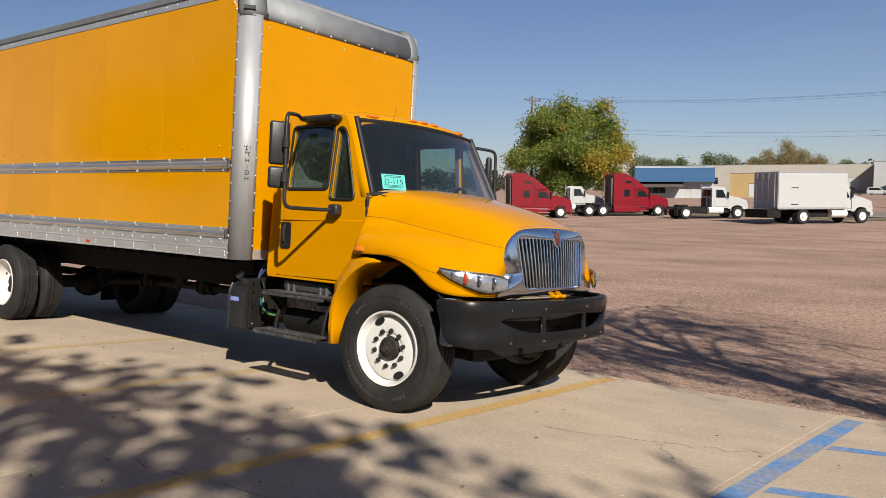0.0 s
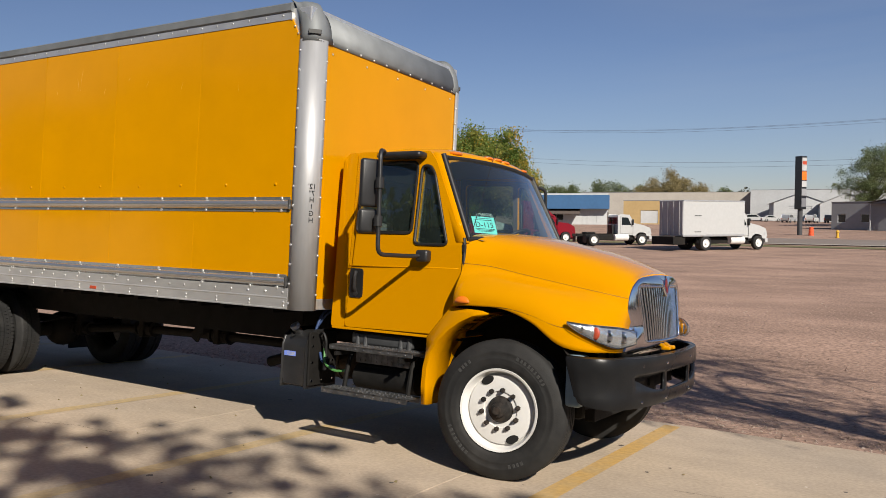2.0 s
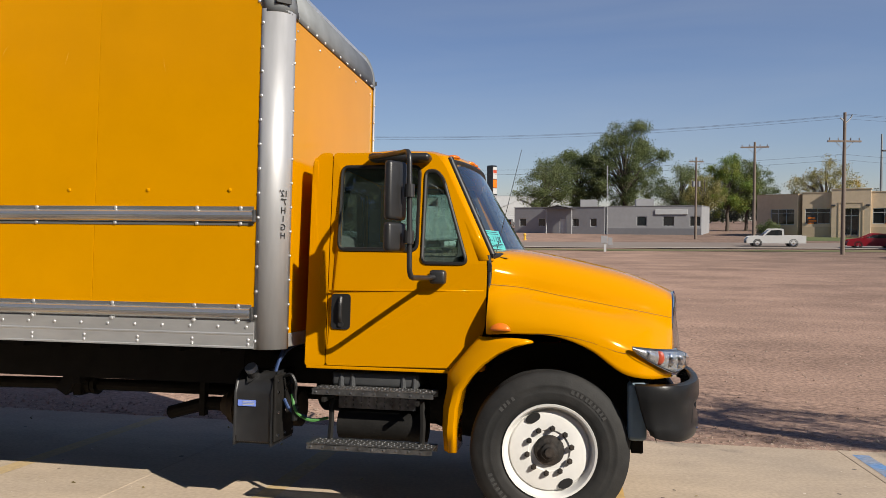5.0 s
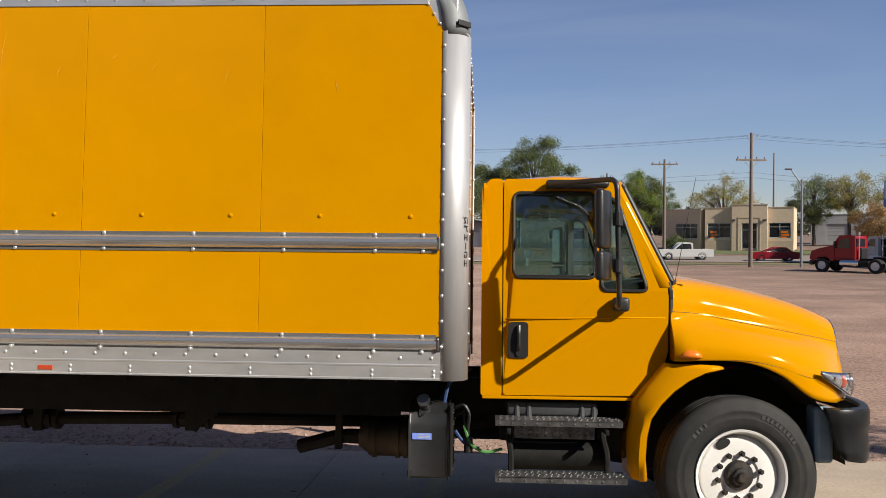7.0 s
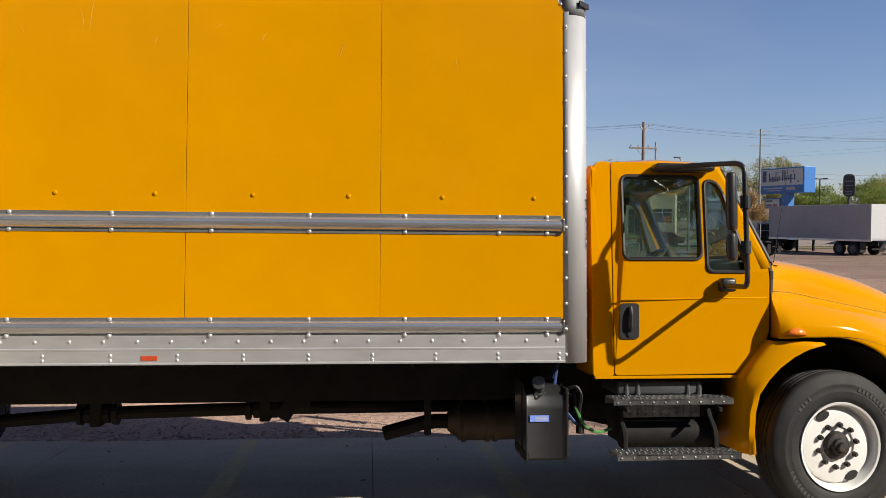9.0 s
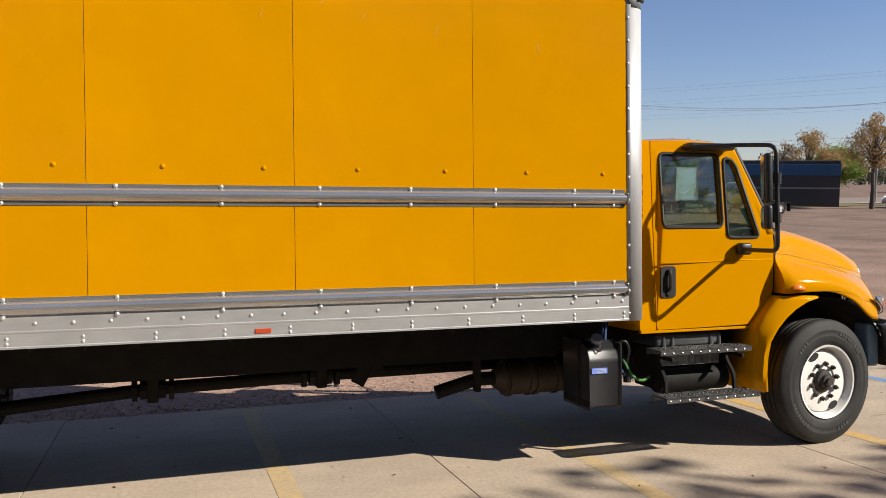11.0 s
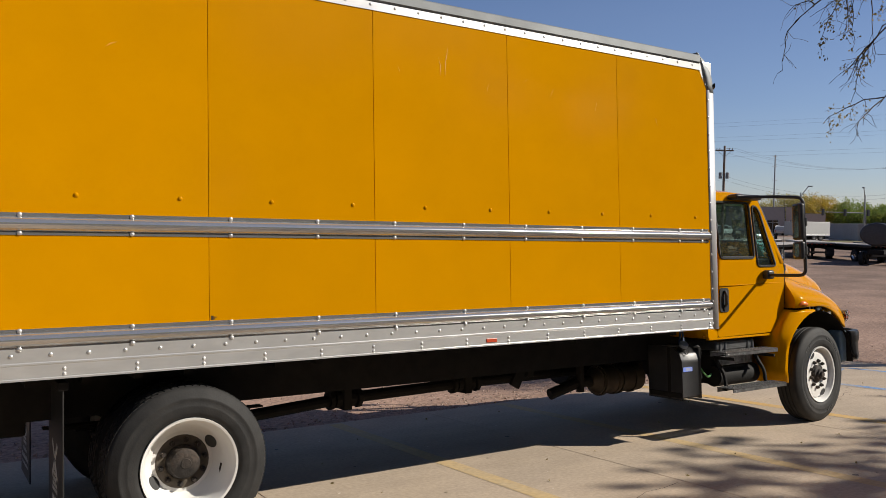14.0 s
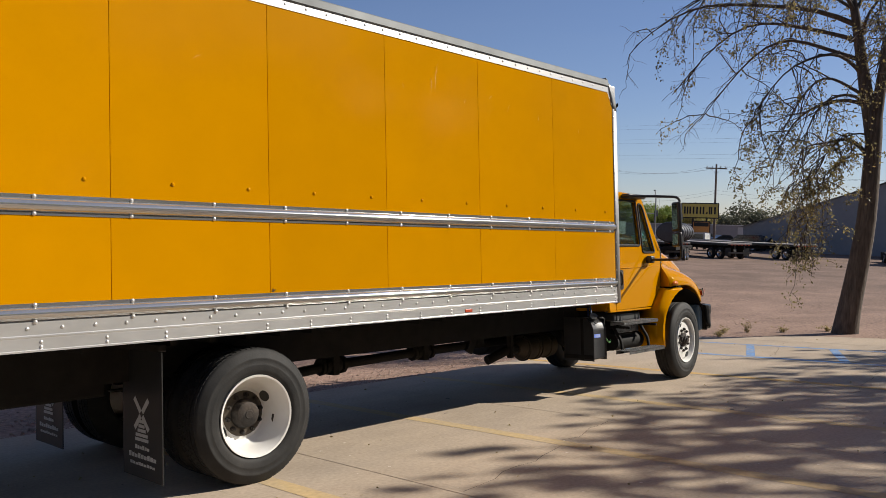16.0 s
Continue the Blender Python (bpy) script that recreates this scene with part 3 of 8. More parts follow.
SCUFF = material("pale scuffed paint", (0.66, 0.36, 0.06), 0.5, vary=0.1)
rng = np.random.default_rng(4)
bm = bmesh.new()
for cx, cz, long, tilt in ((-2.99, 3.31, 0.30, 82), (-3.06, 3.26, 0.16, 95), (-2.60, 3.15, 0.09, 70), (-2.22, 3.25, 0.07, 40), (-1.94, 3.18, 0.10, 60), (-3.41, 3.19, 0.08, 110), (-1.45, 3.12, 0.12, 75), (-0.7, 3.05, 0.10, 100), (-5.4, 3.1, 0.09, 30)):
    w = radians(tilt)
    d, q = Vector((math.cos(w), 0, math.sin(w))) * long / 2, Vector((-math.sin(w), 0, math.cos(w))) * 0.0019
    bend = Vector((rng.normal(), 0, rng.normal())) * long * 0.05
    c = Vector((cx, -0.0042, cz))
    bm.faces.new([bm.verts.new(p) for p in (c - d, c + bend - q, c + d, c + bend + q)])
part("scuffs", bm, SCUFF, body, "pale scratches in the paint", kind="stuff")

# Chassis: rails, crossmembers, drive shaft, axles, springs.
for y in (0.80, 1.65):
    bm = bmesh.new()
    add_box(bm, (REAR + 0.25, y - 0.04, 0.80), (2.55, y - 0.03, 1.06))
    add_box(bm, (REAR + 0.25, y - 0.04, 1.05), (2.55, y + 0.04, 1.06))
    add_box(bm, (REAR + 0.25, y - 0.04, 0.80), (2.55, y + 0.04, 0.81))
    part("frame_rail", bm, FRAME, truck, "dirty black steel frame rail")
for x in (-7.3, -6.2, -5.0, -3.9, -2.6, -1.3, -0.1):
    part("crossmember", box((x - 0.05, 0.72, 0.86), (x + 0.05, 1.73, 1.02), 0.01), FRAME, truck)
for i in range(25):
    part("floor_beam", box((REAR + 0.1 + i * 0.305, 0.16, 1.065), (REAR + 0.15 + i * 0.305, FAR - 0.16, 1.14)), FRAME, body)
# Dark panel added under the floor to cut bounced light beneath the truck.
part("added_underfloor", box((REAR + 0.02, 0.03, 1.124), (0.09, FAR - 0.03, 1.138)), FRAME, body, "dark panel added under the floor")
# Dark filler box added to hide bright ground under the rear.
part("rear_filler_box", box((-7.60, 0.62, 0.70), (-5.80, 1.83, 1.10), 0.02), FRAME, truck, "dark filler box added under the rear")
# Dark sheet added to hide bright ground seen under the body.
part("side_filler_sheet", box((REAR + 0.2, 0.55, 0.80), (-0.3, 0.56, 1.12)), FRAME, truck, "dark filler sheet added under the body side")
bm = bmesh.new()
for a, b, r in (((0.3, 1.22, 0.66), (-2.05, 1.22, 0.65), 0.05), ((-2.05, 1.22, 0.65), (-3.3, 1.22, 0.625), 0.05), ((-3.3, 1.22, 0.625), (-4.75, 1.22, 0.52), 0.05)):
    add_rod(bm, a, b, r)
for x, z in ((-2.05, 0.65), (-3.3, 0.625), (-4.5, 0.54)):
    add_rod(bm, (x - 0.09, 1.22, z), (x + 0.09, 1.22, z), 0.075)
    add_box(bm, (x - 0.04, 1.13, z - 0.09), (x + 0.04, 1.31, z + 0.24), 0.01)
    for s in (-0.13, 0.13):
        add_rod(bm, (x + s - 0.018, 1.22, z), (x + s + 0.018, 1.22, z), 0.088, segs=10)
part("drive_shaft", bm, FRAME, truck, "dirty drive shaft with joints")
bm = rod((1.97, 0.35, 0.45), (1.97, 2.1, 0.45), 0.06)
part("front_axle", bm, FRAME, truck)
bm = rod((-4.935, 0.4, 0.502), (-4.935, 2.05, 0.502), 0.09)
bmesh.ops.create_uvsphere(bm, u_segments=16, v_segments=10, radius=0.22, matrix=pose(-4.935, 1.22, 0.502))
part("rear_axle", bm, FRAME, truck, smooth=60)
for y in (0.82, 1.63):
    for x, half in ((1.97, 0.65), (-4.935, 0.75)):
        bm = bmesh.new()
        for i in range(6):
            h = half * (1 - i * 0.13)
            add_box(bm, (x - h, y - 0.04, 0.70 - i * 0.016), (x + h, y + 0.04, 0.713 - i * 0.016))
        part("leaf_spring", bm, FRAME, truck)
bm = rod((-0.58, 1.0, 0.57), (0.0, 1.0, 0.57), 0.142, segs=28)
for x in (-0.54, -0.36, -0.30, -0.12):
    add_rod(bm, (x - 0.015, 1.0, 0.57), (x + 0.015, 1.0, 0.57), 0.156, segs=28)
add_rod(bm, (-0.66, 1.0, 0.57), (-0.58, 1.0, 0.57), 0.07, 0.13, 24)
part("exhaust_canister", bm, EXHAUST, truck, "heat-stained exhaust canister with clamp bands", smooth=40)
part("tail_pipe", tube([(-0.62, 1.0, 0.57), (-0.80, 1.0, 0.575), (-1.14, 1.05, 0.475)], 0.055, 12, 0.1), FRAME, truck, "dark exhaust pipe")
part("hanger_bracket", box((-0.84, 0.93, 0.48), (-0.79, 1.00, 0.90), 0.006), FRAME, truck)
part("hanger_bracket", box((-1.75, 0.62, 0.74), (-1.68, 0.70, 0.86), 0.004), FRAME, truck)
part("hanger_bracket", add_box(bmesh.new(), (-0.05, -0.02, -0.14), (0.05, 0.02, 0.06), 0.004, pose(-1.80, 0.68, 0.78, 0, 30, 0)), FRAME, truck)
for pts in ([(0.02, 0.36, 0.92), (0.05, 0.40, 1.08), (0.12, 0.5, 1.16)], [(0.0, 0.40, 0.95), (0.08, 0.45, 1.1), (0.2, 0.6, 1.14)], [(0.10, 0.34, 0.74), (0.16, 0.30, 0.66), (0.26, 0.36, 0.62)]):
    part("air_hose", tube(pts, 0.012, 6, 0.1), CABLE, truck, "dark blue air hose")
part("battery_cable", tube([(0.16, 0.33, 0.78), (0.20, 0.28, 0.66), (0.30, 0.30, 0.60), (0.42, 0.36, 0.62)], 0.011, 6, 0.08),
     material("green cable", (0.06, 0.20, 0.05), 0.5), truck, "green cable")

# Fluid tank beside the steps.
bm = sheet([(0.20, 0.445), (0.60, 0.445), (0.60, 0.925), (0.315, 0.925), (0.235, 0.875), (0.205, 0.80)], [], lambda u, v: (-0.21, u, v), (0.27, 0, 0))
bmesh.ops.remove_doubles(bm, verts=bm.verts, dist=1e-4)
bmesh.ops.dissolve_limit(bm, angle_limit=radians(1), verts=bm.verts, edges=bm.edges)
bmesh.ops.bevel(bm, geom=[e for e in bm.edges if len(e.link_faces) == 2 and e.calc_face_angle(0) > 0.3], offset=0.016, segments=3, affect="EDGES", profile=0.5)
tank = part("fluid_tank", bm, BLACK, truck, "black plastic fluid tank with blue sticker", smooth=50)
part("tank_band", box((-0.214, 0.33, 0.44), (0.064, 0.37, 0.93), 0.004), FRAME, tank, "black steel strap")
part("tank_shield", box((-0.215, 0.197, 0.45), (-0.19, 0.60, 0.50), 0.004), FRAME, tank)
cap_metal = material("pale blue-grey cap plastic", (0.30, 0.34, 0.40), 0.4, vary=0.15)
part("filler_neck", rod((-0.10, 0.30, 0.89), (-0.112, 0.255, 0.945), 0.040, segs=16), BLACK, tank)
part("filler_cap", rod((-0.112, 0.255, 0.945), (-0.118, 0.235, 0.972), 0.043, segs=16), cap_metal, tank, "pale blue-grey filler cap")
bm = tube([(-0.14, 0.24, 0.90), (-0.12, 0.20, 0.86), (-0.07, 0.22, 0.90)], 0.005, 6, 0.03)
part("cap_tether", bm, SEAL, tank)
part("sticker", box((-0.185, 0.1955, 0.703), (-0.055, 0.1985, 0.745)), BLUE_STICKER, tank, "blue and white sticker")
bm = bmesh.new()
for i in range(3):
    add_box(bm, (-0.15 + 0.0 * i, 0.1940, 0.711 + i * 0.010), (-0.065, 0.1952, 0.716 + i * 0.010))
part("sticker_print", bm, GREYPAINT, tank)
part("tank_bracket", add_box(bmesh.new(), (0.062, 0.215, 0.455), (0.085, 0.58, 0.92), 0.008), FRAME, tank, "black steel tank bracket")
for y in (0.25, 0.38, 0.52):
    for z in (0.50, 0.66, 0.80, 0.88):
        part("bolt", rod((0.085, y, z), (0.095, y, z), 0.010, segs=6), CHROME, tank)
bm = tube([(0.10, 0.33, 0.90), (0.16, 0.30, 0.93), (0.20, 0.30, 0.86), (0.18, 0.32, 0.74), (0.21, 0.34, 0.62)], 0.012, 6, 0.06)
add_tube(bm, [(0.11, 0.36, 0.84), (0.15, 0.33, 0.88), (0.17, 0.33, 0.76), (0.15, 0.36, 0.68)], 0.010, 6, 0.05)
add_rod(bm, (0.19, 0.32, 0.70), (0.19, 0.32, 0.60), 0.03)
part("air_hose", bm, SEAL, truck, "black hoses and connectors")

# Entry steps on brackets, with the battery box behind.
LID = material("dark grey lid plastic", (0.05, 0.052, 0.055), 0.45, vary=0.2, scale=9.0, bump=0.1, bump_scale=120)
for z, y0, x0, x1 in ((0.825, 0.13, 0.37, 1.205), (0.475, 0.05, 0.37, 1.22)):
    bm = bmesh.new()
    add_box(bm, (x0, y0, z - 0.010), (x1, y0 + 0.012, z + 0.03), 0.003)
    add_box(bm, (x0, y0 + 0.19, z - 0.02), (x1, y0 + 0.20, z + 0.03), 0.003)
    step = part("step", bm, STEEL, truck, "worn dark steel step with raised grip studs")
    holes = []
    for i in range(26):
        for j in range(3):
            hx, hy = x0 + 0.035 + i * (x1 - x0 - 0.07) / 25, y0 + 0.052 + j * 0.046
            holes.append([(hx + 0.0128 * math.cos(k * math.pi / 3), hy + 0.0128 * math.sin(k * math.pi / 3)) for k in range(6)])
    part("tread", sheet([(x0, y0), (x1, y0), (x1, y0 + 0.20), (x0, y0 + 0.20)], holes, lambda u, v: (u, v, z + 0.03), (0, 0, -0.010)), STEEL, step, "perforated tread plate")
    bm = bmesh.new()
    for i in range(20):
        for j in range(4):
            x = x0 + 0.03 + i * (x1 - x0 - 0.06) / 19 + (0.01 if j % 2 else 0)
            add_rod(bm, (x, y0 + 0.03 + j * 0.045, z + 0.03), (x, y0 + 0.03 + j * 0.045, z + 0.0345), 0.010, 0.006, 7)
        if i % 2 == 0:
            add_rod(bm, (x0 + 0.03 + i * (x1 - x0 - 0.06) / 19, y0, z + 0.008), (x0 + 0.03 + i * (x1 - x0 - 0.06) / 19, y0 - 0.005, z + 0.010), 0.009, 0.006, 7)
    part("grip_studs", bm, STEEL, step, "raised grip studs", kind="stuff")
for x in (0.46, 1.10):
    bm = tube([(x, 0.34, 0.80), (x, 0.30, 0.72), (x + 0.02, 0.24, 0.62), (x + 0.015, 0.22, 0.46)], 0.02, 6, 0.05)
    add_box(bm, (x - 0.012, 0.10, 0.77), (x + 0.012, 0.42, 0.80), 0.003)
    part("step_bracket", bm, FRAME, truck, "bent steel step bracket")
batt = part("battery_box", add_box(bmesh.new(), (0.45, 0.32, 0.855), (1.07, 0.72, 0.955), 0.02), LID, truck, "dark grey ribbed battery box lid", smooth=50)
for x in (0.52, 0.60, 0.96, 1.04):
    part("lid_rib", add_rod(bmesh.new(), (x, 0.325, 0.85), (x, 0.325, 0.94), 0.022, 0.014, 10), LID, batt)
part("battery_tray", add_box(bmesh.new(), (0.50, 0.42, 0.50), (1.08, 0.72, 0.85), 0.015), FRAME, truck)
bm = rod((0.50, 0.40, 0.585), (1.12, 0.40, 0.585), 0.105, segs=24)
part("air_tank", bm, FRAME, truck, "black steel air tank", smooth=50)
bm = bmesh.new()
add_box(bm, (0.50, 0.33, 0.70), (1.05, 0.345, 0.79), 0.003)
for i in range(9):
    for j in range(3):
        add_rod(bm, (0.55 + i * 0.055, 0.33, 0.72 + j * 0.028), (0.55 + i * 0.055, 0.322, 0.72 + j * 0.028), 0.010, 0.006, 6)
part("kick_plate", bm, STEEL, truck, "perforated dark steel kick plate")


# Wheels.
MARK = material("dull sidewall print", (0.045, 0.044, 0.043), 0.75, vary=0.3, scale=12)


def tyre_profile(R, w):
    """Half circumference of a tyre, from the outer bead over the tread to the inner bead."""
    return [(0.300, 0.035), (0.315, 0.008), (0.335, 0.0), (0.343, -0.003), (0.36, -0.004), (0.375, -0.007), (0.385, -0.007), (0.39, -0.005), (0.42, -0.006), (0.428, -0.008), (0.436, -0.005), (R - 0.055, 0.004), (R - 0.02, 0.018), (R - 0.004, 0.034), (R, 0.05),
            (R, w / 2 - 0.052), (R - 0.012, w / 2 - 0.048), (R - 0.012, w / 2 - 0.038), (R, w / 2 - 0.034), (R, w / 2 - 0.006), (R - 0.012, w / 2 - 0.003), (R - 0.012, w / 2 + 0.006),
            (R, w / 2 + 0.009), (R, w / 2 + 0.036), (R - 0.012, w / 2 + 0.040), (R - 0.012, w / 2 + 0.050), (R, w / 2 + 0.054),
            (R, w - 0.05), (R - 0.004, w - 0.034), (R - 0.055, w - 0.006), (0.36, w + 0.004), (0.300, w - 0.035), (0.29, w - 0.06), (0.29, 0.06), (0.300, 0.035)]


def wheel_set(m, front, label):
    """One wheel (or a pair behind). Its outer face looks along -y; m places the middle of that face."""
    R, w = 0.515 if front else 0.502, 0.27
    if front:
        prof = [(0.0, 0.060), (0.13, 0.060), (0.135, 0.050), (0.225, 0.046), (0.252, 0.054), (0.262, 0.072), (0.270, 0.060), (0.280, 0.020), (0.290, 0.004), (0.304, 0.0), (0.306, 0.012), (0.288, 0.05), (0.285, 0.22), (0.305, 0.26)]
    else:
        prof = [(0.0, 0.200), (0.195, 0.200), (0.205, 0.190), (0.222, 0.182), (0.240, 0.160), (0.254, 0.115), (0.268, 0.050), (0.280, 0.020), (0.290, 0.004), (0.304, 0.0), (0.306, 0.012), (0.288, 0.05), (0.285, 0.22), (0.305, 0.26)]
    rim = part("wheel", lathe(prof, 64), WHITE, truck, label, smooth=35)
    rim.matrix_local = m
    for k in ((0, 1) if not front else (0,)):
        t = part("tyre", lathe(tyre_profile(R, w), 96), RUBBER, rim, "worn black rubber tyre", smooth=40)
        t.location.y = k * 0.33
        if not front:
            bm = bmesh.new()
            for i in range(72):
                for row, off in enumerate((0.028, 0.082, 0.140, 0.196)):
                    add_box(bm, (R - 0.008, off + 0.012, -0.0165), (R + 0.003, off + 0.050, 0.0165), 0, Matrix.Rotation(2 * math.pi * (i + (row % 2) * 0.5) / 72, 4, "Y"))
            part("tread", bm, RUBBER, t, "worn block tread", kind="stuff")
    if front:
        hub = [(0.0, -0.025), (0.03, -0.025), (0.034, -0.005), (0.052, 0.0), (0.058, 0.02), (0.085, 0.028), (0.096, 0.046), (0.10, 0.064)]
        part("hub", lathe(hub, 24), RUST, rim, "dark rusty hub", smooth=40)
        nut_r, nut_y, nut_l = 0.145, 0.048, -0.034
    else:
        hub = [(0.0, 0.105), (0.03, 0.105), (0.035, 0.110), (0.075, 0.113), (0.092, 0.122), (0.102, 0.15), (0.112, 0.200)]
        part("hub", lathe(hub, 24), RUST, rim, "dark greasy drive hub", smooth=40)
        part("hub_flange", lathe([(0.108, 0.199), (0.112, 0.190), (0.160, 0.192), (0.172, 0.199)], 32), GRIME, rim, "tan dirt-caked hub flange", smooth=40)
        nut_r, nut_y, nut_l = 0.142, 0.194, -0.040
    for i in range(10):
        a = 2 * math.pi * (i + 0.3) / 10
        x, z = nut_r * math.cos(a), nut_r * math.sin(a)
        nut = add_rod(bmesh.new(), (x, nut_y, z), (x, nut_y + nut_l * 0.6, z), 0.019, segs=6)
        add_rod(nut, (x, nut_y, z), (x, nut_y + nut_l, z), 0.011, segs=8)
        part("lug_nut", nut, RUST, rim)
    if front:
        bm = bmesh.new()
        for start, count in ((20, 9), (150, 4), (215, 8), (310, 4)):
            for i in range(count):
                add_box(bm, (-0.0105 + 0.003 * (i % 2), -0.0095, 0.397), (0.0105 - 0.002 * (i % 3), 0.002, 0.424), 0, Matrix.Rotation(radians(start + i * 4.6), 4, "Y"))
        part("sidewall_print", bm, MARK, rim, "raised dull sidewall print bars", kind="stuff")
    else:
        for a0, span in ((8, 15), (200, 9)):
            rows = [[(r * math.cos(a), y - 0.002, -r * math.sin(a)) for a in (radians(a0 + span * k / 4 * (0.6 + 0.4 * j / 2)) for k in range(5))] for j, (r, y) in enumerate(((0.237, 0.161), (0.2405, 0.155), (0.244, 0.142)))]
            part("rust_streak", grid(rows), RUST, rim, "dark rust streak")
    # Dark discs stand in for the shade inside the two hand holes.
    for i in range(2):
        a = math.pi * i + (2.05 if front else 0.55)
        rr = 0.232 if front else 0.214
        yy = 0.048 if front else 0.186
        bm = bmesh.new()
        bmesh.ops.create_cone(bm, cap_ends=True, segments=20, radius1=0.036, radius2=0.036, depth=0.016, matrix=Matrix.Rotation(-a, 4, "Y") @ pose(rr, yy, 0) @ pose(0, 0, 0, 90, 0, 0) @ Matrix.Diagonal((0.8, 1.4, 1, 1)) if front else Matrix.Rotation(-a, 4, "Y") @ pose(rr, yy, 0) @ pose(0, 0, 0, 90, 0, -35) @ Matrix.Diagonal((0.95, 1.35, 1, 1)))
        part("hand_hole_disc", bm, SEAL, rim, "dark oval disc standing in for a hand hole")
    return rim


wheel_set(pose(1.97, 0.135, 0.515, 0, 0, 5), True, "white steel front wheel")
wheel_set(pose(-4.935, 0.02, 0.502), False, "white steel dual rear wheel")
wheel_set(pose(1.97, mirrored(0.135), 0.515, 0, 0, 185), True, "white steel front wheel")
wheel_set(pose(-4.935, mirrored(0.02), 0.502, 0, 0, 180), False, "white steel dual rear wheel")

# Mudflaps behind the rear wheels, with a printed badge.
for y0 in (0.06, mirrored(0.66)):
    flap = part("mudflap", add_box(bmesh.new(), (-5.665, y0, 0.13), (-5.655, y0 + 0.60, 1.06), 0.003), SEAL, truck, "black rubber mudflap with grey print")
    part("flap_hanger", add_box(bmesh.new(), (-5.69, y0 - 0.01, 1.04), (-5.63, y0 + 0.8, 1.09), 0.006), FRAME, truck)
    bm = bmesh.new()
    for w in (45, -45, 135, 225):
        add_box(bm, (-0.002, -0.018, 0.02), (0.0, 0.018, 0.15), 0, pose(-5.666, y0 + 0.30, 0.585, w, 0, 0))
    for i, half in enumerate((0.05, 0.045, 0.06, 0.09, 0.10)):
        add_box(bm, (-5.668, y0 + 0.30 - half, 0.52 - i * 0.032), (-5.666, y0 + 0.30 + half, 0.542 - i * 0.032))
    part("flap_badge", bm, GREYPAINT, flap, "grey windmill badge", kind="stuff")
    bm = bmesh.new()
    for z, half, h in ((0.335, 0.11, 0.028), (0.27, 0.21, 0.035), (0.22, 0.19, 0.022)):
        n = 9 if half > 0.15 else 6
        for i in range(n):
            yy = y0 + 0.30 - half + 2 * half * i / n
            add_box(bm, (-5.668, yy, z), (-5.666, yy + 1.5 * half / n, z + h * (0.7 + 0.3 * ((i * 7) % 3) / 2)))
    part("flap_text", bm, GREYPAINT, flap, "grey unreadable print", kind="stuff")

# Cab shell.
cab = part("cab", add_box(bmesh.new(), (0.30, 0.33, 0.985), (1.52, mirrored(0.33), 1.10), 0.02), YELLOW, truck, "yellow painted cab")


# Dark plate added so the yellow floor throws no light downwards.
part("cab_dark_plate", box((0.32, 0.36, 0.966), (1.50, mirrored(0.36), 0.982)), FRAME, cab, "dark plate added under the cab")


def lean(z):
    return 0.26 + max(0.0, z - 1.68) * 0.105


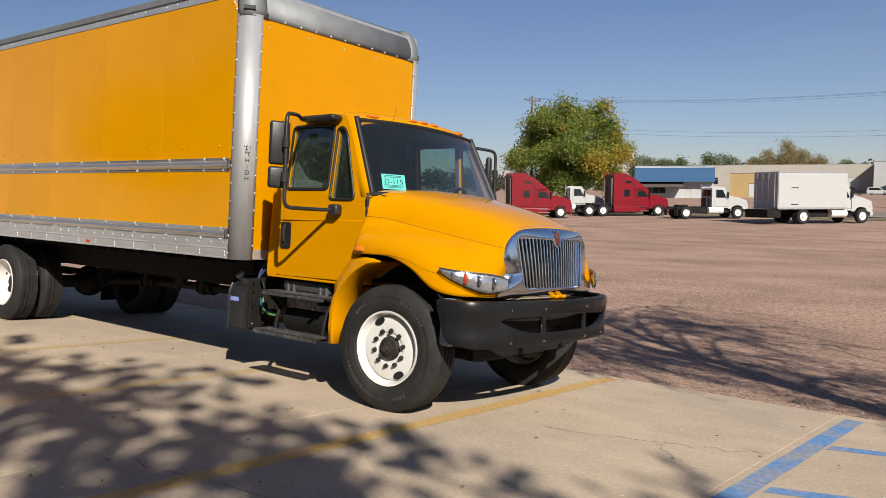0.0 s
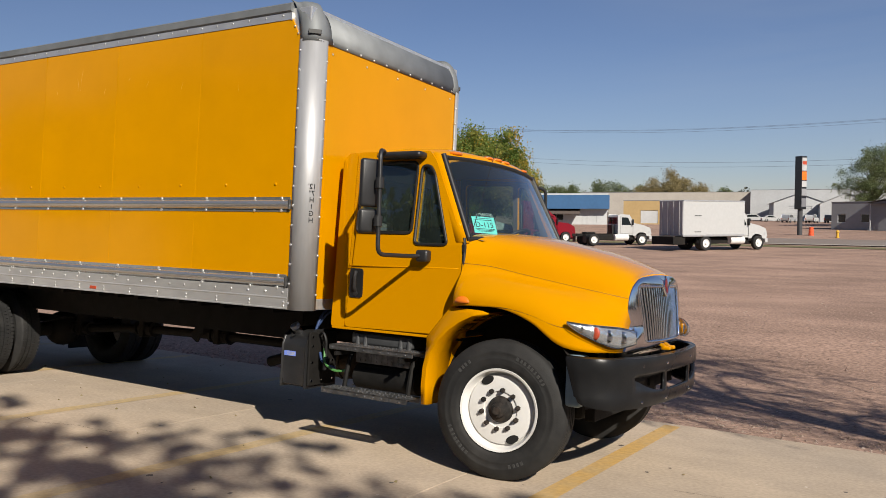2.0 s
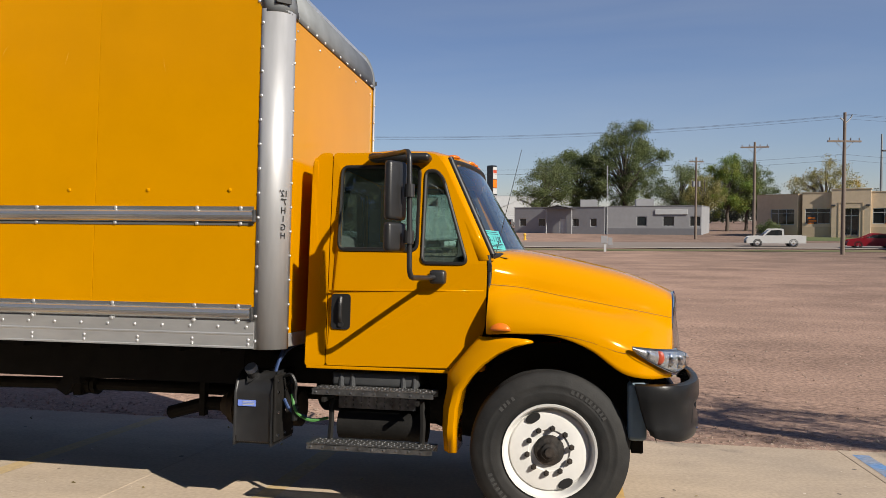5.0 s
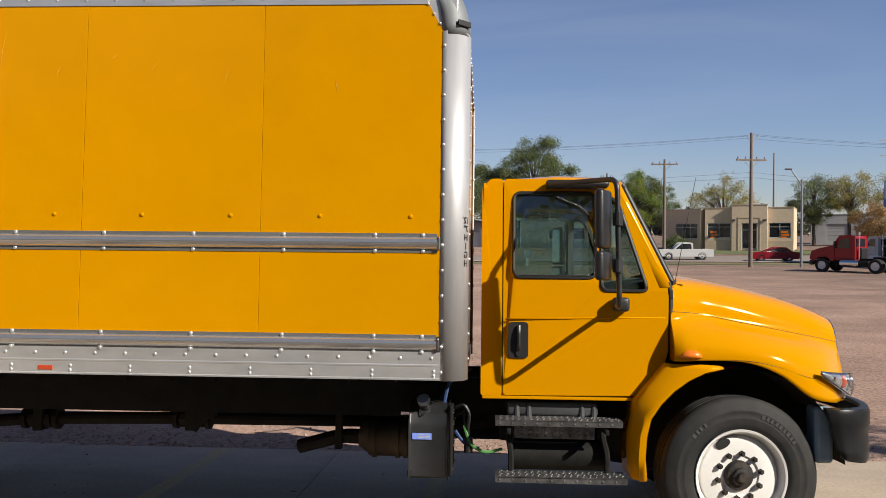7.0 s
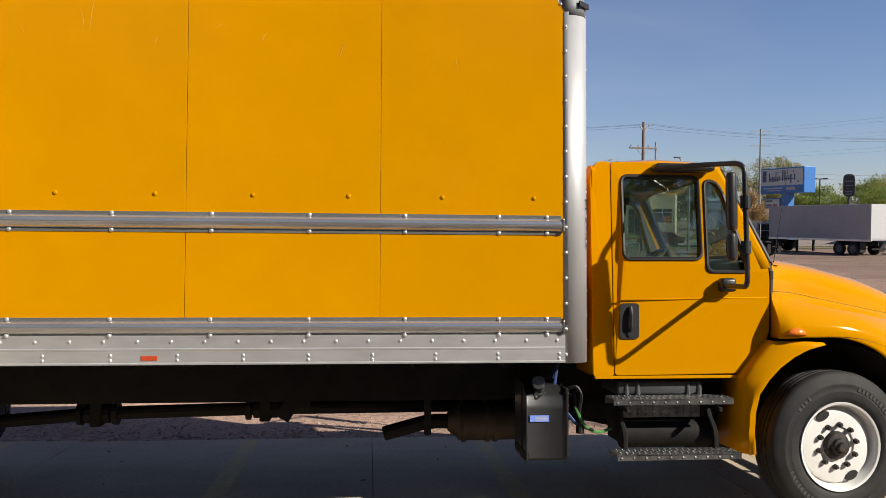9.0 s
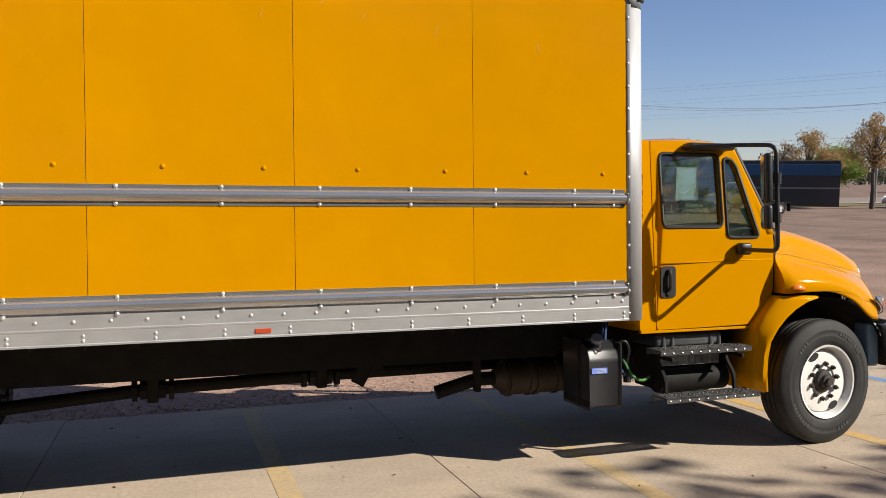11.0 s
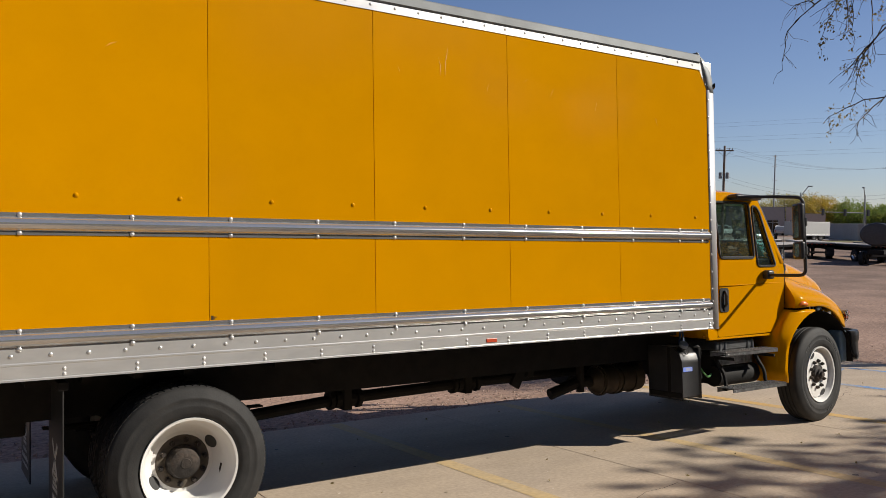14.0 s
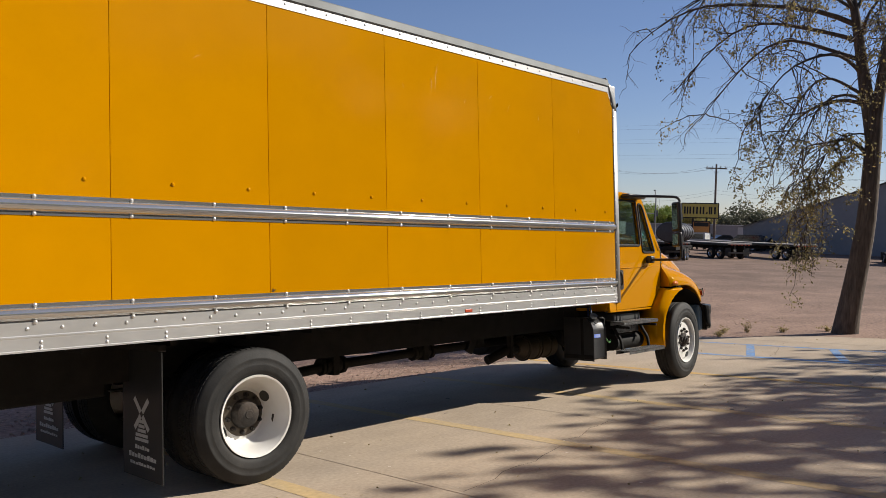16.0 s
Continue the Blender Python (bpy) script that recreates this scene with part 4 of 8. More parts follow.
WINDOW = rounded([(0.49, 1.80), (1.045, 1.80), (1.045, 2.385), (0.49, 2.385)], 0.05)
VENT = rounded([(1.085, 1.715), (1.395, 1.715), (1.215, 2.29), (1.165, 2.355), (1.09, 2.355)], 0.045)
for side in (0, 1):
    sgn = 1 if side == 0 else -1

    def onto(u, v, d=0.0):
        y = lean(v) + d
        return (u, y if side == 0 else mirrored(y), v)

    quarter = rounded([(0.27, 0.995), (0.412, 0.995), (0.412, 2.485), (0.33, 2.485), (0.27, 2.42)], 0.02)
    q = part("cab_quarter", sheet(quarter, [], onto, (0, 0.05 * sgn, 0)), YELLOW, cab, "yellow rear cab corner")
    door_line = rounded([(0.42, 1.0), (1.295, 1.01), (1.49, 1.19), (1.525, 1.30), (1.532, 1.70), (1.52, 1.775), (1.215, 2.40), (1.15, 2.478), (0.42, 2.485)], 0.03)
    door = part("door", sheet(door_line, [WINDOW, VENT], onto, (0, 0.05 * sgn, 0)), YELLOW, cab, "yellow cab door")
    part("sill_trim", box((0.28, min(onto(0, 1.0)[1], onto(0, 1.0)[1] + 0.04 * sgn), 0.975), (1.31, max(onto(0, 1.0)[1], onto(0, 1.0)[1] + 0.04 * sgn), 0.996), 0.004), YELLOW, cab)
    for name, line in (("window_seal", WINDOW), ("window_seal", VENT)):
        pts = [Vector(onto(p.x, p.y, 0.0)) for p in line]
        part(name, tube(pts + [pts[0], pts[1]], 0.013, 6), SEAL, door, "black rubber window seal", smooth=60)
    for line in (WINDOW, VENT):
        g = part("pane", sheet(line, [], lambda u, v: onto(u, v, 0.022), (0, 0.004 * sgn, 0)), GLASS, door, "tinted side glass")
        g.visible_shadow = False
    part("window_ledge", tube([onto(0.53, 1.812, -0.006), onto(1.01, 1.812, -0.006)], 0.006, 6), SEAL, door, "dark ledge under the side glass")
    part("door_lining", sheet([(0.44, 1.05), (1.28, 1.05), (1.46, 1.24), (1.48, 1.74), (1.19, 2.40), (0.44, 2.44)], [WINDOW, VENT], lambda u, v: onto(u, v, 0.054), (0, 0.01 * sgn, 0)), TRIM, door, "grey inner door lining")
    part("door_gap", tube([onto(1.545, 1.30, 0.012), onto(1.549, 1.70, 0.012), onto(1.538, 1.775, 0.012)], 0.015, 6), SEAL, cab, "black rubber door gap seal", smooth=60)
    part("hinge", box((1.535, min(onto(0, 1.5, -0.004)[1], onto(0, 1.5, 0.012)[1]), 1.665), (1.560, max(onto(0, 1.5, -0.004)[1], onto(0, 1.5, 0.012)[1]), 1.725), 0.003), SEAL, door, "dark door hinge")
    part("door_crease", tube([onto(0.435, 1.512, 0.0033), onto(0.80, 1.522, 0.0033), onto(1.14, 1.53, 0.0033), onto(1.51, 1.535, 0.0033)], 0.0055, 8), YELLOW, door, "pressed crease", smooth=180)
    # Handle in a recessed black cup.
    cup = part("handle_cup", sheet(rounded([(0.455, 1.25), (0.59, 1.25), (0.59, 1.495), (0.455, 1.495)], 0.03), [], lambda u, v: onto(u, v, -0.006), (0, 0.01 * sgn, 0)), SEAL, door, "black recessed door handle")
    x = 0.525
    part("door_handle", tube([onto(x, 1.47, -0.012), onto(x, 1.43, -0.03), onto(x, 1.33, -0.03), onto(x, 1.31, -0.012)], 0.014, 8, 0.03), BLACK, cup, "black pull handle")
    part("lock", rod(onto(x, 1.285, -0.004), onto(x, 1.285, -0.016), 0.02, segs=14), BLACK, cup)
    # Mirrors on their bent arm.
    def my(y):
        return y if side == 0 else mirrored(y)
    arm = part("mirror_arm", tube([(1.20, my(0.25), 1.625), (1.16, my(0.1), 1.615), (1.115, my(-0.27), 1.615), (1.10, my(-0.27), 2.40), (0.98, my(-0.05), 2.42), (0.72, my(0.22), 2.43)], 0.017, 10, 0.07), BLACK, truck, "black tubular mirror arm", smooth=60)
    part("arm_foot", add_box(bmesh.new(), (1.15, min(my(0.18), my(0.262)), 1.575), (1.26, max(my(0.18), my(0.262)), 1.67), 0.02), BLACK, arm, "black mirror arm foot", smooth=50)
    part("arm_mount", add_box(bmesh.new(), (0.70, min(my(0.21), my(0.345)), 2.41), (1.13, max(my(0.21), my(0.345)), 2.465), 0.025), BLACK, arm, "black upper mirror mount", smooth=50)
    mm = pose(1.01, my(-0.265), 0, 0, 0, -30 if side == 0 else 30)
    for z0, z1, nm in ((1.97, 2.335, "main"), (1.775, 1.955, "wide")):
        h = part("mirror_housing", add_box(bmesh.new(), (-0.022, -0.084, z0), (0.036, 0.084, z1), 0.024, mm, 3), BLACK, arm, "black mirror housing", smooth=50)
        part("mirror_glass", sheet(rounded([(-0.062, z0 + 0.022), (0.062, z0 + 0.022), (0.062, z1 - 0.022), (-0.062, z1 - 0.022)], 0.03), [], lambda u, v: mm @ Vector((-0.025, u, v)), mm.to_3x3() @ Vector((0.002, 0, 0))), CHROME, h, "mirror glass")
        zc = (z0 + z1) / 2
        part("clamp", rod((1.105, my(-0.27), zc - 0.04), (1.105, my(-0.27), zc + 0.04), 0.032, segs=14), BLACK, h)

# Roof, back wall, windscreen with pillars.
rows = []
for x, z, w in ((0.27, 2.42, 0.86), (0.31, 2.49, 0.87), (0.42, 2.535, 0.88), (0.8, 2.565, 0.88), (1.08, 2.555, 0.875), (1.20, 2.51, 0.865), (1.255, 2.455, 0.86)):
    rows.append([(x + (0.10 * (1 - (k / 8) ** 2) if x > 1.05 else 0) * min(1, (x - 1.05) / 0.15 if x > 1.05 else 0), MID + w * k / 8, z - 0.07 * abs(k / 8) ** 5 - 0.02 * (k / 8) ** 2) for k in range(-8, 9)])
roof = part("cab_roof", grid(rows), YELLOW, cab, "yellow cab roof", smooth=60)
thicken(roof, 0.02)
part("cab_back", sheet(rounded([(0.32, 0.99), (mirrored(0.32), 0.99), (mirrored(0.33), 2.46), (0.33, 2.46)], 0.06), [rounded([(0.75, 1.80), (1.70, 1.80), (1.70, 2.32), (0.75, 2.32)], 0.06)], lambda u, v: (0.28, u, v), (0.03, 0, 0)), YELLOW, cab, "yellow cab back wall")
p = part("pane", box((0.290, 0.74, 1.79), (0.294, 1.71, 2.33)), DARKGLASS, cab, "rear cab window")
p.visible_shadow = False


def screen(k, v):
    """The windscreen's surface: k from -1 to 1 across, v from 0 at the base to 1 at the top."""
    y = MID + k * (0.935 - 0.085 * v)
    x = 1.55 - 0.315 * v + (0.20 - 0.09 * v) * (1 - k * k)
    z = 1.775 + 0.675 * v + 0.02 * (1 - k * k)
    return Vector((x, y, z))


ks = [-1 + i / 10 for i in range(21)]
ws = part("windscreen", grid([[screen(k * 0.965, v) for k in ks] for v in (0.03, 0.25, 0.5, 0.75, 0.95)]), GLASS, cab, "green-tinted windscreen", smooth=180)
ws.visible_shadow = False
for k in (-0.975, 0.975):
    part("screen_seal", tube([screen(k, v) for v in (0, 0.3, 0.6, 1)], 0.026, 8), SEAL, cab, "black windscreen seal", smooth=60)
part("screen_seal", tube([screen(k, 0.97) for k in ks], 0.018, 6), SEAL, cab, smooth=60)
part("screen_seal", tube([screen(k, 0.0) + Vector((0.0, 0, -0.005)) for k in ks], 0.022, 6), SEAL, cab, smooth=60)
for sgn in (-1, 1):
    rows = [[screen(sgn * 0.985, v) + Vector((0.004, 0, 0)), screen(sgn * 1.0, v) + Vector((-0.02, sgn * 0.02, 0)), screen(sgn, v) + Vector((-0.085 + 0.03 * v, sgn * 0.025, 0)), screen(sgn, v) + Vector((-0.12, sgn * 0.0, 0))] for v in (-0.05, 0.2, 0.5, 0.8, 1.02)]
    p = part("pillar", grid(rows), YELLOW, cab, "yellow windscreen pillar", smooth=60)
    thicken(p, 0.015)
for k in (-0.72, -0.18, 0.0, 0.18, 0.72):
    bm = bmesh.new()
    bmesh.ops.create_uvsphere(bm, u_segments=16, v_segments=8, radius=1, matrix=pose(1.185 + 0.10 * (1 - k * k), MID + 0.86 * k, 2.508 - 0.02 * k * k - 0.02 * abs(k)) @ Matrix.Diagonal((0.05, 0.075, 0.02, 1)))
    part("marker_lamp", bm, AMBER, cab, "amber roof marker lamp", smooth=180)
part("antenna", rod((1.583, 0.30, 1.78), (1.742, 0.367, 2.50), 0.0028, 0.0018, 6), SEAL, truck, "thin black whip antenna")
# Cab interior.
part("cab_liner", sheet([(0.36, 1.12), (mirrored(0.36), 1.12), (mirrored(0.38), 2.44), (0.38, 2.44)], [rounded([(0.76, 1.81), (1.69, 1.81), (1.69, 2.31), (0.76, 2.31)], 0.06)], lambda u, v: (0.314, u, v), (0.012, 0, 0)), TRIM, cab, "grey back wall lining")
part("head_liner", box((0.34, 0.40, 2.44), (1.22, mirrored(0.40), 2.452)), TRIM, cab, "grey head lining")
part("cab_floor", box((0.32, 0.34, 1.00), (1.50, mirrored(0.34), 1.12)), TRIM, cab)
part("dashboard", grid([[(x, MID + 0.86 * k / 6, z + 0.03 * (1 - (k / 6) ** 2)) for k in range(-6, 7)] for x, z in ((1.66, 1.76), (1.45, 1.79), (1.30, 1.76), (1.24, 1.66), (1.30, 1.20))]), TRIM, cab, "grey dashboard", smooth=60)
for y in (0.62, 1.80):
    seat = part("seat", add_box(bmesh.new(), (0.50, y - 0.25, 1.30), (0.98, y + 0.25, 1.46), 0.05, None, 3), TRIM, cab, "grey cloth seat", smooth=60)
    part("seat_back", add_box(bmesh.new(), (-0.07, -0.25, 0.0), (0.07, 0.25, 0.52), 0.05, pose(0.48, y, 1.40, 0, -10, 0), 3), TRIM, seat, smooth=60)
bm = bmesh.new()
ring = [Matrix.Translation((1.17, 1.80, 1.80)) @ pose(0, 0, 0, 0, -35, 0) @ Vector((0.21 * math.cos(a), 0.21 * math.sin(a), 0)) for a in (2 * math.pi * i / 24 for i in range(26))]
add_tube(bm, ring, 0.015, 8)
add_rod(bm, ring[0], ring[12], 0.013)
add_rod(bm, (1.17, 1.80, 1.80), (1.38, 1.80, 1.55), 0.03)
part("steering_wheel", bm, SEAL, cab, "black steering wheel", smooth=60)
# Card behind the windscreen with its stock number.
cm = Matrix.Translation((1.535, 0.60, 1.895)) @ pose(0, 0, 0, 0, 0, 62) @ pose(0, 0, 0, 63, 0, 0)
card = part("stock_card", box((-0.13, -0.09, -0.0015), (0.13, 0.09, 0.0015)), CARD, cab, "turquoise stock card behind the windscreen")
card.matrix_local = cm @ Matrix.Scale(0.84, 4)
lettering("card_number", "D-115", 0.082, INK, card, pose(0, 0.0, 0.003), 0.0006)
bm = bmesh.new()
for z, half in ((0.070, 0.09), (0.052, 0.10), (-0.045, 0.11), (-0.058, 0.10), (-0.071, 0.08)):
    add_box(bm, (-half, z, 0.0018), (half, z + 0.006, 0.0026))
part("card_print", bm, INK, card)

# Hood with fenders: sections across the truck, from the cowl to the nose. Each row: half-widths and heights from the lip to the middle.
HX = [1.545, 1.75, 2.00, 2.22, 2.42, 2.60, 2.735]
HS = [[(1.115, 1.255), (1.118, 1.30), (1.09, 1.37), (1.03, 1.44), (0.985, 1.51), (0.968, 1.58), (0.955, 1.675), (0.89, 1.76), (0.72, 1.805), (0.35, 1.83), (0.0, 1.835)],
      [(1.125, 1.265), (1.125, 1.315), (1.09, 1.38), (1.0, 1.445), (0.92, 1.50), (0.885, 1.557), (0.865, 1.64), (0.80, 1.72), (0.65, 1.765), (0.33, 1.795), (0.0, 1.80)],
      [(1.125, 1.255), (1.12, 1.31), (1.075, 1.375), (0.98, 1.43), (0.885, 1.465), (0.84, 1.510), (0.815, 1.59), (0.75, 1.665), (0.60, 1.71), (0.30, 1.735), (0.0, 1.742)],
      [(1.115, 1.175), (1.105, 1.26), (1.05, 1.34), (0.945, 1.395), (0.845, 1.43), (0.80, 1.470), (0.77, 1.545), (0.70, 1.615), (0.56, 1.655), (0.28, 1.68), (0.0, 1.688)],
      [(1.085, 1.035), (1.07, 1.17), (1.01, 1.27), (0.90, 1.345), (0.80, 1.39), (0.755, 1.432), (0.72, 1.50), (0.65, 1.56), (0.52, 1.60), (0.26, 1.622), (0.0, 1.63)],
      [(1.00, 0.995), (0.985, 1.11), (0.925, 1.21), (0.83, 1.295), (0.745, 1.35), (0.705, 1.398), (0.67, 1.455), (0.605, 1.505), (0.48, 1.545), (0.24, 1.565), (0.0, 1.572)],
      [(0.80, 0.99), (0.80, 1.08), (0.765, 1.18), (0.71, 1.265), (0.665, 1.32), (0.635, 1.375), (0.605, 1.425), (0.55, 1.465), (0.44, 1.50), (0.22, 1.518), (0.0, 1.524)]]
for row, lift in zip(HS, (0.015, 0.04, 0.058, 0.067, 0.07, 0.058, 0.041)):
    for i, share in ((6, 0.3), (7, 0.6), (8, 0.85), (9, 1.0), (10, 1.0)):
        row[i] = (row[i][0], row[i][1] + lift * share)
for row in HS[:6]:
    row[2], row[3] = (row[2][0] + 0.012, row[2][1] - 0.006), (row[3][0] + 0.018, row[3][1] - 0.002)
for row in HS[1:6]:
    for i, up in ((3, 0.014), (4, 0.020), (5, 0.007)):
        row[i] = (row[i][0], row[i][1] + up)
wanted = [1.545 + (2.735 - 1.545) * i / 30 for i in range(31)]
flat = smooth_rows([[c for p in row for c in p] for row in HS], HX, wanted)
rows = []
for x, nums in zip(wanted, flat):
    half = smooth_rows([[nums[2 * i], nums[2 * i + 1]] for i in range(11)], list(range(11)), [i * 0.25 for i in range(41)])
    bow = lambda w: 0.06 * (1 - (w / 0.9) ** 2) * max(0, (x - 2.2) / 0.5) if w < 0.9 else 0.0
    right = [(x + bow(w), MID - w, z) for w, z in half]
    rows.append(right + [(px, mirrored(py), pz) for px, py, pz in reversed(right[:-1])])
# The fender's rear rounds in to the door.
for i, share in ((0, 0.78), (1, 0.95), (2, 1.0)):
    rows[i] = [(px, MID + math.copysign(min(abs(py - MID), 0.955) + max(abs(py - MID) - 0.955, 0) * share, py - MID), pz) for px, py, pz in rows[i]]
rows.insert(0, [(1.538, min(max(py, MID - 0.955), MID + 0.955), pz) for px, py, pz in rows[0]])
rows.append([(px + 0.03 * min(max((1.42 - pz) / 0.1, 0), 1), py - math.copysign(0.13 * min(max((1.42 - pz) / 0.1, 0), 1), py - MID), pz) for px, py, pz in rows[-1]])
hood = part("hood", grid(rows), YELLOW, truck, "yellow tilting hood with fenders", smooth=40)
thicken(hood, 0.012)
for s2 in (0, 1):
    pts = []
    for x, nums in zip(wanted, flat):
        w, z = nums[10], nums[11]
        xb = x + 0.06 * (1 - (w / 0.9) ** 2) * max(0, (x - 2.2) / 0.5)
        pts.append((xb, MID - w - 0.001 if s2 == 0 else MID + w + 0.001, z))
    part("hood_crease", tube(pts, 0.0015, 6), SEAL, hood, "dark panel gap", smooth=60)
    half_n = [(x, nums) for x, nums in zip(wanted, flat) if 1.86 < x < 2.47]
    seam = []
    for i, (x, nums) in enumerate(half_n):
        k = i / (len(half_n) - 1)
        w, z = nums[0] + (nums[2] - nums[0]) * k + 0.001, nums[1] + (nums[3] - nums[1]) * k
        seam.append((x, MID - w if s2 == 0 else MID + w, z))
    part("hood_crease", tube(seam, 0.0018, 6), SEAL, hood, "fine dark panel gap", smooth=60)
    # Fender lamp
    y = 0.10 if s2 == 0 else mirrored(0.10)
    bm = bmesh.new()
    bmesh.ops.create_uvsphere(bm, u_segments=18, v_segments=10, radius=1)
    bmesh.ops.delete(bm, geom=[v for v in bm.verts if v.co.z < -0.05], context="VERTS")
    bmesh.ops.contextual_create(bm, geom=[e for e in bm.edges if e.is_boundary])
    bmesh.ops.transform(bm, matrix=pose(1.645, y + (0.012 if s2 == 0 else -0.012), 1.284) @ Matrix.Diagonal((0.072, 0.034, 0.05, 1)), verts=bm.verts)
    part("fender_lamp", bm, AMBER, hood, "amber fender lamp", smooth=180)
    # Rear fender skirt sweeping down behind the wheel.
    rows2 = []
    for i in range(13):
        u = i / 12
        a = radians(62 + u * 118)
        cx, cz = 1.99 + 0.70 * math.cos(a), 0.535 + 0.70 * math.sin(a)
        cx = cx if u < 0.75 else cx + (u - 0.75) * 0.25
        cz = cz - (u - 0.8) * 0.30 if u > 0.8 else cz
        wy = 0.105 + 0.02 * u
        back = min(1.30 + max(0.0, cz - 0.98) * 0.85, cx - 0.14 + 0.075 * u)
        f = [(cx, wy + 0.30, cz), (cx, wy + 0.02, cz), (cx - 0.006, wy, cz + 0.004), (cx - 0.03, wy + 0.003, cz + 0.015 * (1 - u)), ((cx + back) / 2, wy + 0.03, cz + 0.02 * (1 - u)), (back + 0.02, wy + 0.05, cz + 0.02 * (1 - u)), (back, wy + 0.075, cz + 0.02 * (1 - u)), (back - 0.01, wy + 0.38, cz + 0.02 * (1 - u))]
        if u > 0.3:
            rows2.append([(px, py if s2 == 0 else mirrored(py), pz) for px, py, pz in f])
    fl = part("fender_skirt", grid(rows2), YELLOW, truck, "yellow rear fender skirt", smooth=50)
    thicken(fl, 0.012)
    # Dark wheel housing.
    rows3 = [[(1.97 + 0.67 * math.cos(a), yy if s2 == 0 else mirrored(yy), 0.545 + 0.67 * math.sin(a)) for a in (radians(5 + 80 * i / 8) for i in range(9))] for yy in (0.16, 0.70)]
    h = part("wheel_housing", grid(rows3), FRAME, truck, "black wheel housing", smooth=60)
    rows3 = [[(1.97 + 0.67 * math.cos(a), yy if s2 == 0 else mirrored(yy), 0.545 + 0.67 * math.sin(a)) for a in (radians(85 + 92 * i / 10) for i in range(11))] for yy in (0.16, 0.50)]
    part("inner_fender", grid(rows3), YELLOW, truck, "yellow inner fender", smooth=60)
    rows3 = [[(px, (yy if s2 == 0 else mirrored(yy)), pz) for px, _, pz in rows3[0]] for yy in (0.50, 0.70)]
    part("wheel_housing", grid(rows3), FRAME, truck, "black wheel housing", smooth=60)
    part("housing_wall", box((1.35, 0.69 if s2 == 0 else mirrored(0.71), 0.6), (2.60, 0.71 if s2 == 0 else mirrored(0.69), 1.3)), FRAME, truck)
# Unseen dark fillers: they hide bright ground showing behind steps and tank.
bm = lathe([(0.0, 0.0), (0.13, 0.0), (0.15, 0.12), (0.19, 0.30), (0.20, 0.62), (0.27, 0.80), (0.30, 1.02), (0.0, 1.02)], 24)
part("transmission", bm, FRAME, truck, "dark gearbox shape added under the cab", smooth=40).matrix_local = pose(0.42, MID, 0.66, 0, 0, -90)
part("oil_pan", add_box(bmesh.new(), (1.36, 0.98, 0.36), (2.30, 1.46, 0.72), 0.05), FRAME, truck, "dark oil pan shape added under the engine")
ft = part("fuel_tank", lathe([(0.0, 0.0), (0.26, 0.0), (0.28, 0.02), (0.28, 1.30), (0.26, 1.32), (0.0, 1.32)], 28), FRAME, truck, "dark tank added unseen on the driver's side", smooth=40)
ft.matrix_local = pose(-0.16, mirrored(0.38), 0.66, 0, 0, -90)
part("engine_block", add_box(bmesh.new(), (1.45, 0.85, 0.62), (2.62, 1.60, 1.45), 0.05), FRAME, truck)
part("firewall", box((1.50, 0.40, 1.0), (1.53, mirrored(0.40), 1.74)), SEAL, cab)

# Grille with a bright surround.
def nose_x(w, z):
    return 2.865 - 0.085 * (w / 0.6) ** 2 - 0.10 * (z - 1.0)


RIMLINE = [(0.0, 1.556), (0.22, 1.551), (0.44, 1.532), (0.545, 1.488), (0.605, 1.435), (0.635, 1.375), (0.652, 1.30), (0.645, 1.22), (0.635, 1.15), (0.675, 1.08), (0.735, 1.02), (0.70, 0.98), (0.45, 0.97), (0.0, 0.965)]
OPEN = rounded([(-0.505, 1.468), (-0.07, 1.468), (0.0, 1.385), (0.07, 1.468), (0.505, 1.468), (0.445, 1.055), (-0.445, 1.055)], 0.035)


def dense(loop, n=6):
    out = []
    for a, b in zip(loop, loop[1:] + loop[:1]):
        out += [a.lerp(b, i / n) for i in range(n)] if (b - a).length > 0.06 else [a]
    return out


half_line = smooth_rows(RIMLINE, list(range(14)), [i * 0.25 for i in range(53)])
rim_loop = [Vector((w, z)) for w, z in half_line] + [Vector((-w, z)) for w, z in reversed(half_line[1:-1])]


def toward(angle, loop):
    """Where the ray from the grille's middle at that angle leaves a loop."""
    c, d = Vector((0.0, 1.24)), Vector((math.sin(angle), math.cos(angle)))
    best = 0.0
    for a, b in zip(loop, loop[1:] + loop[:1]):
        e = b - a
        den = d.x * e.y - d.y * e.x
        if abs(den) > 1e-9:
            r = ((a.x - c.x) * e.y - (a.y - c.y) * e.x) / den
            q = ((a.x - c.x) * d.y - (a.y - c.y) * d.x) / den
            if r > 0 and -1e-6 <= q <= 1 + 1e-6:
                best = max(best, r)
    return c + d * best


rings = []
inner_loop = dense(OPEN)
for k in range(120):
    a = 2 * math.pi * k / 120
    o, i_ = toward(a, rim_loop), toward(a, inner_loop)
    mid = o.lerp(i_, 0.4)
    xo = 2.745 + 0.06 * (1 - min(1, abs(o.x) / 0.75) ** 2) + (0.03 if o.y < 1.1 else 0.0)
    xi = nose_x(i_.x, i_.y) + 0.03
    rings.append([(xo - 0.03, MID + o.x, o.y), (xo + 0.012, MID + o.x * 0.997, o.y), (xo * 0.45 + xi * 0.55 + 0.018, MID + mid.x, mid.y), (xi + 0.006, MID + i_.x, i_.y), (xi - 0.05, MID + i_.x, i_.y)])
rings.append(rings[0])
surround = part("grille_surround", grid(rings), CHROME, truck, "chrome grille surround", smooth=50)
